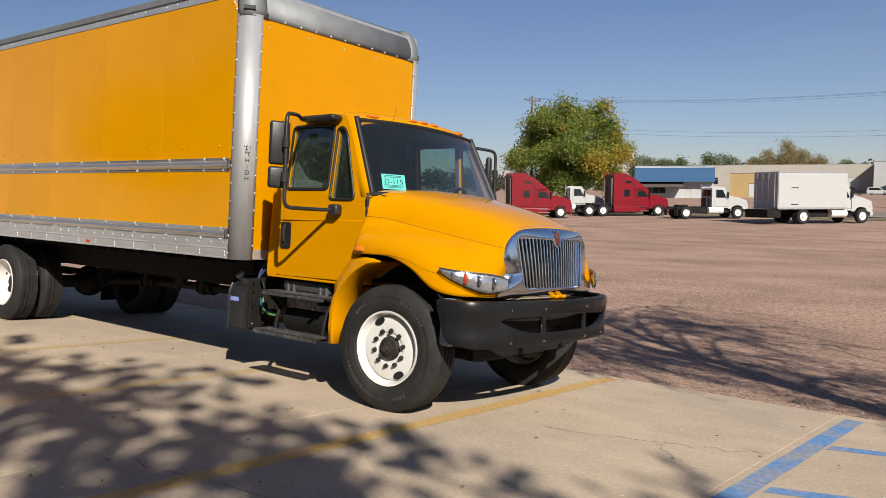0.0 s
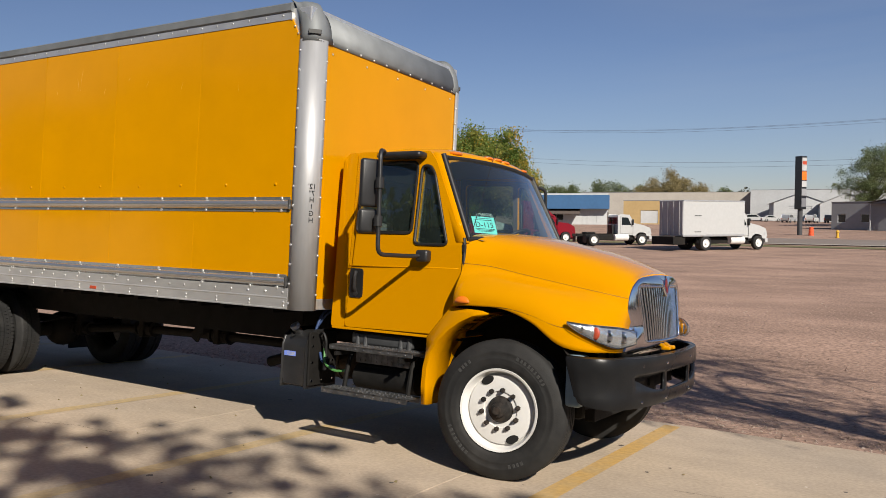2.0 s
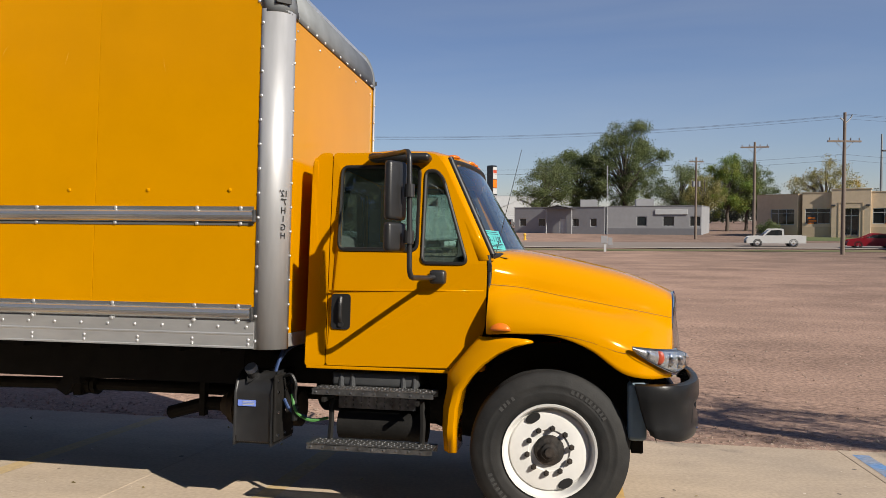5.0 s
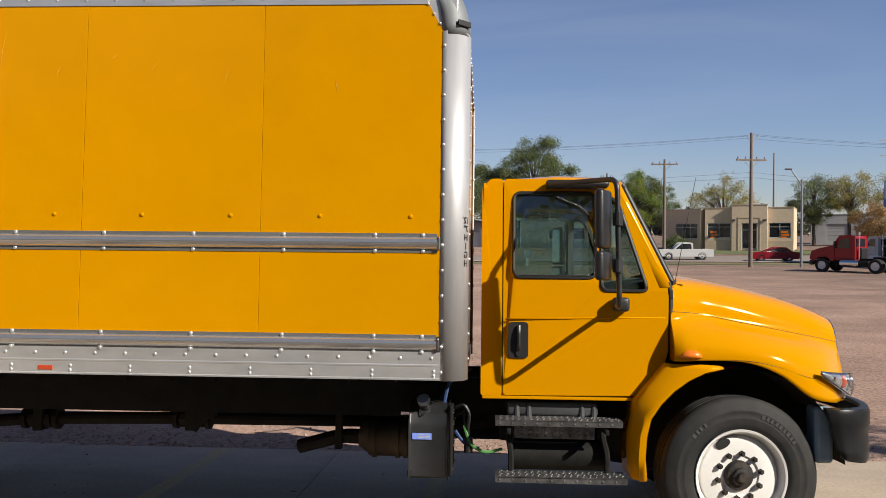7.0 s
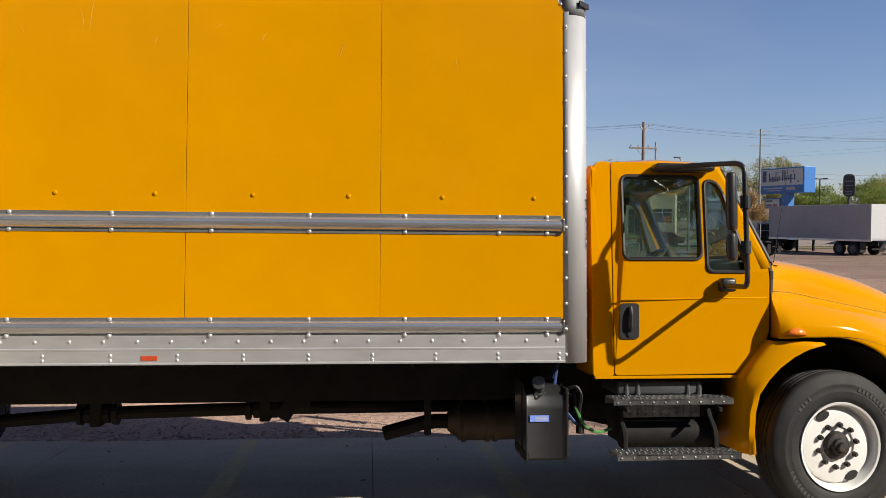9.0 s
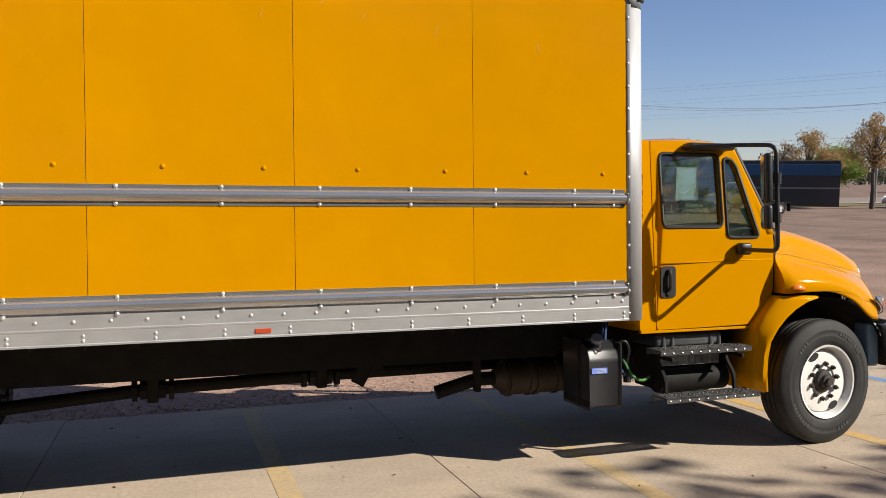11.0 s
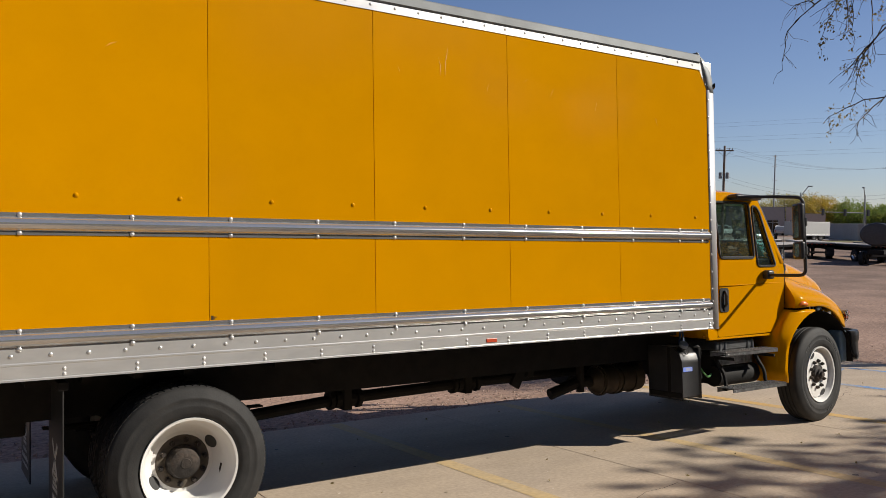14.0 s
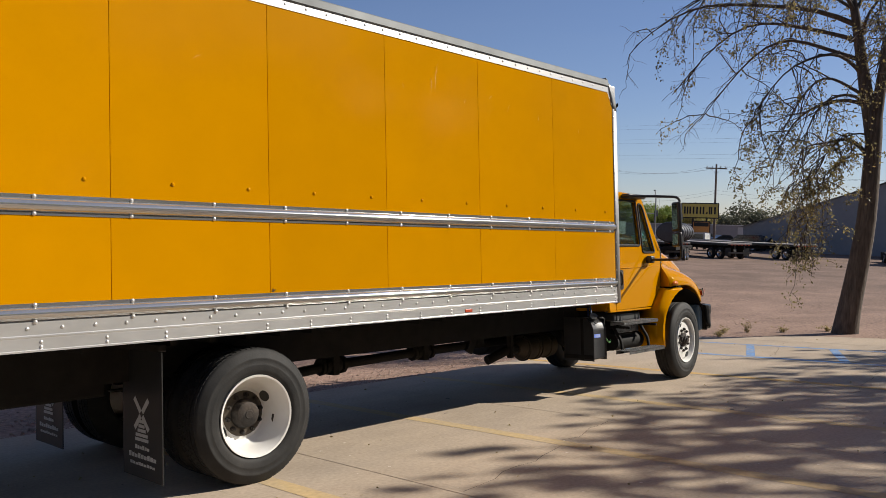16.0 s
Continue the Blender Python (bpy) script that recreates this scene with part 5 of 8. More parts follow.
pts = [Vector((nose_x(p.x, p.y) + 0.032, MID + p.x, p.y)) for p in dense(OPEN)]
part("grille_rim", tube(pts + pts[:2], 0.010, 8), CHROME, surround, smooth=60)
part("grille_back", box((2.66, MID - 0.52, 1.04), (2.67, MID + 0.52, 1.49)), SEAL, surround)
for i in range(23):
    k = (i - 11) / 11
    top, bot = 0.485 * k, 0.425 * k
    zt = 1.462 if abs(top) > 0.07 else 1.39 + abs(top) * 1.1
    bm = bmesh.new()
    add_tube(bm, [(nose_x(bot, 1.06) + 0.012, MID + bot, 1.06), (nose_x((top + bot) / 2, 1.25) + 0.016, MID + (top + bot) / 2, 1.25), (nose_x(top, zt) + 0.012, MID + top, zt)], 0.0095, 8)
    part("grille_bar", bm, CHROME, surround, smooth=60)
em = pose(nose_x(0, 1.45) + 0.038, MID, 1.475, 0, -6, 0) @ Matrix.Scale(0.82, 4)
for sc, mat_e, off in ((1.0, CHROME, 0.0), (0.72, material("dark red enamel", (0.15, 0.010, 0.012), 0.5), 0.006), (0.30, CHROME, 0.010)):
    bm = sheet([(0.0, 0.095 * sc), (0.056 * sc, 0.0), (0.0, -0.095 * sc), (-0.056 * sc, 0.0)], [], lambda u, v: (off, u, v), (-0.012, 0, 0))
    e = part("emblem", bm, mat_e, surround, "diamond-shaped emblem")
    e.matrix_local = em

HOUSING = material("faceted silver lamp bowl", (0.56, 0.57, 0.58), 0.16, 0.75, vary=0.15, scale=30, bump=0.6, bump_scale=26)
# Headlamps: housing, reflectors and clear lens following the fender's curve.
for s2 in (0, 1):
    def lamp(u, v, out=0.0):
        """u from the rear tip to the front, v from bottom to top."""
        x = 2.48 + 0.37 * u
        w = 1.085 - 0.07 * u - 0.33 * u ** 2.2
        lo = 1.19 - 0.165 * min(1, u * 1.3) ** 0.8
        hi = 1.205 - 0.04 * u - 0.022 * max(0, (u - 0.75) / 0.25) ** 2
        lo += 0.030 * max(0, (u - 0.72) / 0.28) ** 2
        z = lo + (hi - lo) * v
        n = Vector((0.45 + 0.5 * u, -1 + 0.5 * u, 0)).normalized() * (out + 0.02 * math.sin(math.pi * min(max(v, 0), 1)))
        y = MID - w
        p = Vector((x, y, z)) + n
        return p if s2 == 0 else Vector((p.x, mirrored(p.y), p.z))

    us = [i / 14 for i in range(15)]
    lens = part("headlamp", grid([[lamp(u, v, 0.012) for u in us] for v in (0, 0.2, 0.4, 0.6, 0.8, 1)]), LENS, truck, "clear headlamp with amber reflector", smooth=180)
    lens.visible_shadow = False
    part("lamp_housing", grid([[lamp(u, v, -0.012) for u in us] for v in (-0.03, 0.25, 0.5, 0.75, 1.03)]), HOUSING, lens, "bright lamp housing", smooth=180)
    edge = [lamp(u, 0, 0.005) for u in us] + [lamp(u, 1, 0.005) for u in reversed(us)]
    part("lamp_bezel", tube(edge + edge[:1], 0.0035, 6), SEAL, lens, smooth=60)
    for u, rad, mt in ((0.26, 0.026, CHROME), (0.48, 0.044, RED), (0.66, 0.046, CHROME), (0.84, 0.050, CHROME)):
        bm = bmesh.new()
        bmesh.ops.create_uvsphere(bm, u_segments=16, v_segments=10, radius=rad, matrix=Matrix.Translation(lamp(u, 0.5, -0.020)) @ Matrix.Diagonal((0.7, 0.35, 1, 1)))
        part("reflector_bowl", bm, mt, lens, smooth=180)

# Bumper: swept skin with three openings.
BP = [(2.49, 1.12), (2.58, 1.13), (2.70, 1.10), (2.80, 1.02), (2.875, 0.88), (2.93, 0.70), (2.962, 0.50), (2.982, 0.25), (2.99, 0.0)]
plan = smooth_rows(BP, list(range(9)), [i * 0.2 for i in range(41)])
plan = [(x, -w) for x, w in plan] + [(x, w) for x, w in reversed(plan[:-1])]
ZB = [(0.605, -0.05), (0.61, -0.012), (0.64, 0.0), (0.70, 0.0), (0.715, -0.004), (0.84, -0.004), (0.86, 0.006), (0.94, 0.006), (0.965, -0.004), (0.972, -0.05)]
bm = bmesh.new()
vs = []
for i, (x, w) in enumerate(plan):
    a, b = plan[max(i - 1, 0)], plan[min(i + 1, len(plan) - 1)]
    n = Vector((b[1] - a[1], a[0] - b[0], 0)).normalized()
    drop = 0.05 * max(0, (2.80 - x) / 0.33)
    u = min(max((abs(w) - 0.37) / 0.43, 0), 1)
    e = max(0.0, (2.66 - x) / 0.17)
    rise = {4: 0.095 * u * u if abs(w) < 0.86 else 0.0, 5: -0.012 * u}
    vs.append([bm.verts.new(Vector((x + e * (0.972 - z) * 0.28, MID + w, z + (drop if z < 0.7 else 0) + rise.get(j, 0.0))) + n * o) for j, (z, o) in enumerate(ZB)])
for i, (a, b) in enumerate(zip(vs, vs[1:])):
    w = abs(plan[i][1] + plan[i + 1][1]) / 2
    for j in range(len(ZB) - 1):
        hole = j == 4 and (w < 0.30 or 0.37 < w < 0.80)
        if not hole:
            bm.faces.new((a[j], b[j], b[j + 1], a[j + 1]))
bumper = part("bumper", bm, GLOSSBLACK, truck, "black wraparound front bumper with three openings", smooth=50)
thicken(bumper, 0.03)
# Dark box added to stop sun leaking through the bumper openings.
part("bumper_sun_block", box((2.50, 0.50, 0.46), (2.58, 1.95, 1.02), 0.01), FRAME, truck, "dark box added behind the bumper to block sun")
part("bumper_beam", box((2.60, 0.35, 0.70), (2.66, mirrored(0.35), 0.86)), FRAME, bumper, "dark steel beam behind the openings")
for w, z in ((0.72, 0.905), (-0.72, 0.905), (0.72, 0.65), (-0.72, 0.65), (0.33, 0.905), (-0.33, 0.905), (0.33, 0.65), (-0.33, 0.65)):
    xb = 2.99 - 0.11 * (w / 0.88) ** 2
    part("bolt", rod((xb - 0.02, MID + w, z), (xb + 0.014, MID + w, z), 0.014, 0.010, 10), CHROME, bumper)
for y in (MID - 0.08, MID + 0.03):
    part("tow_eye", add_box(bmesh.new(), (2.84, y, 0.975), (2.925, y + 0.06, 1.005), 0.012), YELLOW, truck, "yellow tow eye")
part("washer_bottle", add_box(bmesh.new(), (2.46, 0.19, 0.60), (2.58, 0.36, 0.97), 0.03, None, 3), material("blue washer bottle", (0.24, 0.33, 0.38), 0.35, vary=0.15), truck, "blue-green washer bottle")

# ---- trees ----
def leaf_material(name, colors, gain=1.0):
    m = bpy.data.materials.new(name)
    m.use_nodes = True
    n, l = m.node_tree.nodes, m.node_tree.links
    b = n["Principled BSDF"]
    geo, ramp = n.new("ShaderNodeNewGeometry"), n.new("ShaderNodeValToRGB")
    for i, c in enumerate(colors):
        e = ramp.color_ramp.elements[i] if i < 2 else ramp.color_ramp.elements.new(0.5)
        e.position, e.color = i / (len(colors) - 1), (*(v * gain for v in c), 1)
    drift, share, add = n.new("ShaderNodeTexNoise"), n.new("ShaderNodeMath"), n.new("ShaderNodeMath")
    drift.inputs["Scale"].default_value, drift.inputs["Detail"].default_value = 0.55, 3
    l.new(geo.outputs["Position"], drift.inputs[0])
    share.operation, share.inputs[1].default_value = "MULTIPLY", 0.4
    l.new(geo.outputs["Random Per Island"], share.inputs[0])
    add.operation, add.inputs[1].default_value = "MULTIPLY_ADD", 1.5
    l.new(drift.outputs[0], add.inputs[0])
    add.inputs[2].default_value = -0.45
    both = n.new("ShaderNodeMath")
    l.new(add.outputs[0], both.inputs[0])
    l.new(share.outputs[0], both.inputs[1])
    l.new(both.outputs[0], ramp.inputs[0])
    l.new(ramp.outputs[0], b.inputs["Base Color"])
    b.inputs["Roughness"].default_value = 0.6
    t, mix = n.new("ShaderNodeBsdfTranslucent"), n.new("ShaderNodeMixShader")
    l.new(ramp.outputs[0], t.inputs[0])
    mix.inputs[0].default_value = 0.5
    l.new(b.outputs[0], mix.inputs[1])
    l.new(t.outputs[0], mix.inputs[2])
    l.new(mix.outputs[0], n["Material Output"].inputs[0])
    return m


BARK = material("grey-brown bark", (0.075, 0.058, 0.046), 0.95, vary=0.45, scale=9.0, stretch=(3, 3, 0.5), tint=(0.12, 0.098, 0.08), stain=0.7, stain_scale=3.0, bump=1.0, bump_scale=14)
LEAF_GREEN = leaf_material("green maple leaves", [(0.11, 0.18, 0.035), (0.16, 0.25, 0.045), (0.24, 0.30, 0.06), (0.34, 0.31, 0.06)], 0.95)
LEAF_GOLD = leaf_material("gold turning leaves", [(0.34, 0.25, 0.035), (0.44, 0.30, 0.035), (0.24, 0.25, 0.045)], 1.1)
LEAF_DARK = leaf_material("dark green leaves", [(0.12, 0.165, 0.065), (0.18, 0.22, 0.085), (0.26, 0.28, 0.115)], 0.85)
LEAF_OLIVE = leaf_material("thinning olive leaves", [(0.13, 0.13, 0.045), (0.20, 0.175, 0.06), (0.30, 0.23, 0.075), (0.14, 0.135, 0.05)], 1.7)
LEAF_STREET = leaf_material("dusty olive leaves", [(0.12, 0.11, 0.055), (0.19, 0.165, 0.08), (0.29, 0.23, 0.10), (0.36, 0.27, 0.09)])
LEAF_RED = leaf_material("russet leaves", [(0.24, 0.14, 0.06), (0.31, 0.19, 0.08), (0.20, 0.18, 0.07)], 1.2)
LEAF_DRY = leaf_material("dry brown leaves", [(0.38, 0.30, 0.14), (0.46, 0.37, 0.17), (0.28, 0.23, 0.11)], 0.75)


class Soup:
    """Collects many small faces quickly."""

    def __init__(self):
        self.v, self.f = [], []

    def tube(self, pts, radii, segs):
        base, side = len(self.v), None
        for i, p in enumerate(pts):
            d = pts[min(i + 1, len(pts) - 1)] - pts[max(i - 1, 0)]
            d = d / (np.linalg.norm(d) + 1e-9)
            if side is None:
                side = np.cross(d, (0.3, 0.8, 0.52))
            side = side - d * (side @ d)
            side = side / (np.linalg.norm(side) + 1e-9)
            up = np.cross(d, side)
            for k in range(segs):
                w = 2 * math.pi * k / segs
                self.v.append(p + radii[i] * (math.cos(w) * side + math.sin(w) * up))
        for i in range(len(pts) - 1):
            for k in range(segs):
                a, b = base + i * segs + k, base + i * segs + (k + 1) % segs
                self.f.append((a, b, b + segs, a + segs))

    def leaf(self, p, along, size, rng, wide=0.5):
        side = np.cross(along, rng.normal(size=3))
        side = side / (np.linalg.norm(side) + 1e-9) * size * wide
        i = len(self.v)
        self.v += [p, p + along * size * 0.5 + side, p + along * size, p + along * size * 0.5 - side]
        self.f.append((i, i + 1, i + 2, i + 3))

    def leaves(self, P, size, rng, wide=0.45):
        n, i = len(P), len(self.v)
        A, B = rng.normal(size=(n, 3)), rng.normal(size=(n, 3))
        A /= np.linalg.norm(A, axis=1)[:, None]
        B = np.cross(A, B)
        B = B / (np.linalg.norm(B, axis=1)[:, None] + 1e-9) * wide * size[:, None]
        A = A * size[:, None]
        self.v += list(np.stack([P, P + A * 0.5 + B, P + A, P + A * 0.5 - B], 1).reshape(-1, 3))
        self.f += [(k, k + 1, k + 2, k + 3) for k in range(i, i + 4 * n, 4)]

    def part(self, name, mat, parent, label="", kind="", smooth=False):
        me = bpy.data.meshes.new(name)
        me.from_pydata([tuple(v) for v in self.v], [], self.f)
        me.materials.append(mat)
        if smooth:
            me.shade_smooth()
        ob = new(name, me)
        ob.parent = parent
        return tagged(ob, label, kind=kind)


def unit(v):
    return v / (np.linalg.norm(v) + 1e-9)


def street_tree(m, seed, label, group=""):
    """A leaning yard tree, forked at half height, with long drooping twigs and clusters of thin autumn foliage, seen close."""
    rng = np.random.default_rng(seed)
    tree = thing("tree", label, "tree", m, group)
    wood, twigs, leaves = Soup(), Soup(), Soup()
    H = 9.0
    hs = np.linspace(-0.1, H, 22)
    trunk = [np.array((0.04 * h + 0.05 * math.sin(h * 0.9), -0.085 * h + 0.04 * math.cos(h * 1.3) - 0.04 + 0.02 * max(0, h - 5), h)) for h in hs]
    radii = [0.045 * math.exp(-3.0 * max(h, 0)) + (0.236 * (1 - 0.075 * h) if h < 4.6 else 0.125 * (1 - 0.17 * (h - 4.6))) for h in hs]
    wood.tube(trunk, radii, 14)
    # The fork's second stem leans out over the gravel.
    fork = trunk[10]
    stem = [fork + np.array((-0.30 * u, 0.9 * u ** 1.4 + 0.05 * math.sin(6 * u), 4.6 * u - 0.15)) for u in np.linspace(0, 1, 14)]
    wood.tube(stem, [0.165 * (1 - 0.75 * u) for u in np.linspace(0, 1, 14)], 10)
    limbs = []

    def limb(start, az, reach, peak, drop, r0, twist=0.25):
        out = np.array((math.cos(radians(az)), math.sin(radians(az)), 0))
        side = np.array((-out[1], out[0], 0))
        ph = rng.uniform(0, 6)
        pts = [start + out * reach * u + side * twist * math.sin(3.2 * u + ph) * u + np.array((0, 0, peak * math.sin(2.2 * u) - drop * u ** 2.4 + 0.07 * math.sin(9 * u + ph))) for u in np.linspace(0, 1, 13)]
        wood.tube(pts, [r0 * (1 - 0.86 * u) for u in np.linspace(0, 1, 13)], 7)
        limbs.append(pts)

    # Limbs over the gravel, then the rest round the stems.
    for at, az, reach, peak, drop, r0 in ((stem[7], 118, 4.6, 0.9, 0.9, 0.06), (stem[5], 100, 3.4, 1.0, 1.9, 0.05), (stem[9], 130, 3.6, 0.7, 1.0, 0.05), (stem[4], 150, 2.8, 0.8, 1.9, 0.045), (stem[11], 95, 3.4, 0.8, 1.3, 0.045),
                                          (trunk[9], 112, 1.5, 0.55, 0.5, 0.055), (trunk[11], 88, 2.3, 0.8, 1.8, 0.05), (stem[2], 75, 1.9, 0.9, 2.4, 0.04), (stem[8], 170, 3.0, 0.9, 1.6, 0.045), (stem[3], 125, 2.0, 0.7, 2.2, 0.04), (stem[6], 108, 3.9, 1.0, 1.6, 0.05)):
        limb(at, az, reach, peak, drop, r0)
    for i in range(13):
        at = (trunk[12 + (i * 5) % 9], stem[5 + (i * 3) % 8])[i % 2]
        az = 200 + i * 137.5 % 250
        limb(at, az, rng.uniform(1.8, 3.6) * (0.55 if math.sin(radians(az)) < -0.3 else 1.0), rng.uniform(0.8, 1.8), rng.uniform(0.8, 1.6), 0.04)
    n_main = len(limbs)
    # Low sprays hanging from the trunk.
    for i in range(2):
        start, out = trunk[9 + i % 2], unit(np.array((-0.42, 0.9 - 0.2 * i, 0)))
        pts = [start + out * (1.35 + 0.25 * i) * u + np.array((0, 0, 0.35 * math.sin(u * 2.4) - 2.1 * u ** 2.0)) for u in np.linspace(0, 1, 13)]
        wood.tube(pts, [0.022 * (1 - 0.85 * u) for u in np.linspace(0, 1, 13)], 5)
        limbs.append(pts)
    for li, pts in enumerate(limbs):
        low = li >= n_main
        for j in range(24 if low else 12):
            k = rng.integers(4, 13)
            a = pts[k - 1] + (pts[k] - pts[k - 1]) * rng.random()
            d = unit(unit(pts[k] - pts[k - 1]) * 0.6 + rng.normal(size=3) * 0.5)
            L = rng.uniform(0.5, 1.9) * (0.7 if low else 1.0)
            sub = [a]
            for s in range(7):
                d = unit(d + np.array((0, 0, -0.15)) + rng.normal(size=3) * 0.22)
                sub.append(sub[-1] + d * L / 7)
            wood.tube(sub, [0.016 * (1 - 0.72 * s / 7) for s in range(8)], 4)
            leafy = rng.random() < (0.97 if low else 0.5)
            for q in range(5 if low else 6):
                s = rng.integers(2, 8)
                e = unit(d * 0.5 + rng.normal(size=3) * 0.6 + np.array((0, 0, -0.3)))
                tw, p = [sub[s]], sub[s]
                for r in range(5):
                    e = unit(e + np.array((0, 0, -0.10)) + rng.normal(size=3) * 0.28)
                    p = p + e * rng.uniform(0.04, 0.12)
                    tw.append(p)
                twigs.tube(tw, [0.0055, 0.005, 0.0045, 0.004, 0.0035, 0.003], 3)
                if leafy:
                    for r in range(rng.integers(8, 20)):
                        at = tw[rng.integers(1, 6)] + rng.normal(size=3) * 0.05
                        leaves.leaf(at, unit(rng.normal(size=3) + np.array((0, 0, -0.6))), rng.uniform(0.04, 0.075), rng, 0.34)
    wood.part("trunk", BARK, tree, "grey-brown fissured trunk and limbs", smooth=True)
    twigs.part("brushwood", BARK, tree, "fine drooping twigs", "stuff")
    leaves.part("crown", LEAF_STREET, tree, "thin olive and yellowing leaves", "stuff")
    return tree


def broad_tree(m, seed, height, width, leaf, label, leaf_mats, group="", count=4200, size=0.34, trunk_h=0.24, bare=0.0, fine=0.62, spray=5, egg=0.3):
    """A tree farther off: tapered trunk, limbs, and clumps of leaves with gaps between them."""
    rng = np.random.default_rng(seed)
    tree = thing("tree", label, "tree", m, group)
    wood = Soup()
    th = height * trunk_h
    wood.tube([np.array((0, 0, -0.3)), np.array((0.05, 0, th * 0.5)), np.array((0, 0.1, th)), np.array((0.1, 0, height * 0.62)), np.array((0, 0, height * 0.9))],
              [height * 0.028, height * 0.022, height * 0.02, height * 0.012, 0.02], 9)
    centres, soups = [], [Soup() for _ in leaf_mats]
    n_clumps = 84
    for i in range(n_clumps):
        d = unit(rng.normal(size=3))
        r = rng.uniform(0.3, 1.1) ** 0.6
        slim = 1 - egg * max(0.0, d[2]) - 0.25 * max(0.0, -d[2])
        c = np.array((d[0] * width / 2 * r * slim, d[1] * width / 2 * r * slim, th + (height - th) * (0.46 + 0.46 * d[2] * r)))
        centres.append(c)
        base = np.array((0, 0, th + (c[2] - th) * 0.35))
        mid = base + (c - base) * 0.5 + np.array((0, 0, 0.06 * height))
        wood.tube([base, mid, c], [height * 0.006, height * 0.0035, height * 0.001], 5)
    n = int(count * 2.0 * (1 - bare))
    P = np.array(centres)[rng.integers(n_clumps, size=n)]
    D = rng.normal(size=(n, 3))
    D /= np.linalg.norm(D, axis=1)[:, None]
    P = P + D * (width * rng.uniform(0.05, 0.15, n) * rng.random(n) ** 0.5)[:, None] * (1, 1, 0.8)
    which = np.zeros(n, int) if len(soups) == 1 else (rng.random(n) < 0.10 + 0.8 * (P[:, 0] > width * 0.32)).astype(int)
    for k, s in enumerate(soups):
        Q = np.repeat(P[which == k], spray, axis=0)
        s.leaves(Q + rng.normal(size=Q.shape) * size * 0.7, size * fine * rng.uniform(0.6, 1.2, len(Q)), rng)
    wood.part("trunk", BARK, tree, "grey-brown trunk and limbs", smooth=True)
    for s, mt in zip(soups, leaf_mats):
        s.part("crown", mt, tree, leaf, "stuff")
    return tree


def stand(x, y, turn=0.0, dz=0.0):
    return pose(x, y, ground_z(x, y) + dz, 0, 0, turn)


street_tree(pose(10.25, 0.72, slope_z(10.25, 0.72) - 0.06), 11, "leaning street tree with thinning olive leaves beside the concrete", "yard trees")
for x, y, sd, tall in ((8.5, -11.5, 12, 10.6), (12.5, -11.1, 13, 11.3), (16.2, -10.8, 14, 11.3)):
    broad_tree(stand(x, y, sd * 40), sd, tall, 5.8, "olive leaves", "leafy yard tree on the concrete's near edge", [LEAF_OLIVE], "yard trees", 95 if sd == 12 else 130, 0.38, 0.58, fine=0.85, spray=4)
broad_tree(stand(-37.8, 71.6), 21, 12.6, 13.5, "green leaves turning gold on one side", "round maple with green leaves turning gold behind parked tractors", [LEAF_GREEN, LEAF_GOLD], "far trees", 8000, 0.36, 0.14)
for x, y, h, w, mats, lb, sd in ((9.6, 146, 21, 14, [LEAF_DARK], "tall dark green cottonwood behind the grey office", 31), (-4.5, 141, 13.5, 11, [LEAF_DARK], "dark green tree behind the grey office", 32),
                                (1.5, 150, 16, 12, [LEAF_DARK], "dark green tree behind the grey office", 33), (19.5, 147, 12.5, 14, [LEAF_DARK], "low dark green tree behind the grey office", 34),
                                (25, 131, 12.5, 9, [LEAF_GREEN], "green tree beside the tan store", 35), (28.5, 134, 12, 9, [LEAF_DARK], "dark green tree beside the tan store", 36),
                                (21, 128, 9, 7, [LEAF_OLIVE], "thinning tree beside the tan store", 45),
                                (39.5, 130, 12, 11, [LEAF_OLIVE, LEAF_GOLD], "yellowing tree behind the tan store", 37), (51, 122, 11.5, 8, [LEAF_DARK, LEAF_OLIVE], "dark green tree beside the tan store", 38),
                                (55.6, 120.4, 11.6, 9, [LEAF_OLIVE, LEAF_GOLD], "yellowing thin tree by the road", 39), (67, 112, 7.4, 10, [LEAF_GREEN, LEAF_DARK], "low green tree by the road", 40),
                                (63.2, 118, 12, 10, [LEAF_OLIVE, LEAF_GREEN], "olive tree behind the blue sign", 48),
                                (48.1, 96, 6.5, 5.4, [LEAF_RED], "russet small tree by the road", 41), (60.2, 55.2, 9.2, 6.2, [LEAF_RED], "russet and green thin tree by the lot", 42),
                                (64.3, 68, 8.5, 7, [LEAF_RED], "russet tree by the lot", 43), (77, 78, 7, 8, [LEAF_GREEN], "yellow-green small tree across the road", 44),
                                (62, 92, 8, 8.5, [LEAF_GREEN, LEAF_OLIVE], "green and gold tree behind the sign", 46), (69.8, 99.2, 8.3, 8.5, [LEAF_RED, LEAF_OLIVE], "yellowing tree behind the sign", 47)):
    broad_tree(stand(x, y), sd, h, w, "leaf clumps", lb, mats, "far trees", (900 if "russet" in lb else 1500 if LEAF_OLIVE in mats else 2600) if h < 15 else 4200, 0.28 if h < 15 else 0.36, 0.38 if "thin" in lb or "blue sign" in lb else 0.2, 0.35 if "thin" in lb else 0.0)
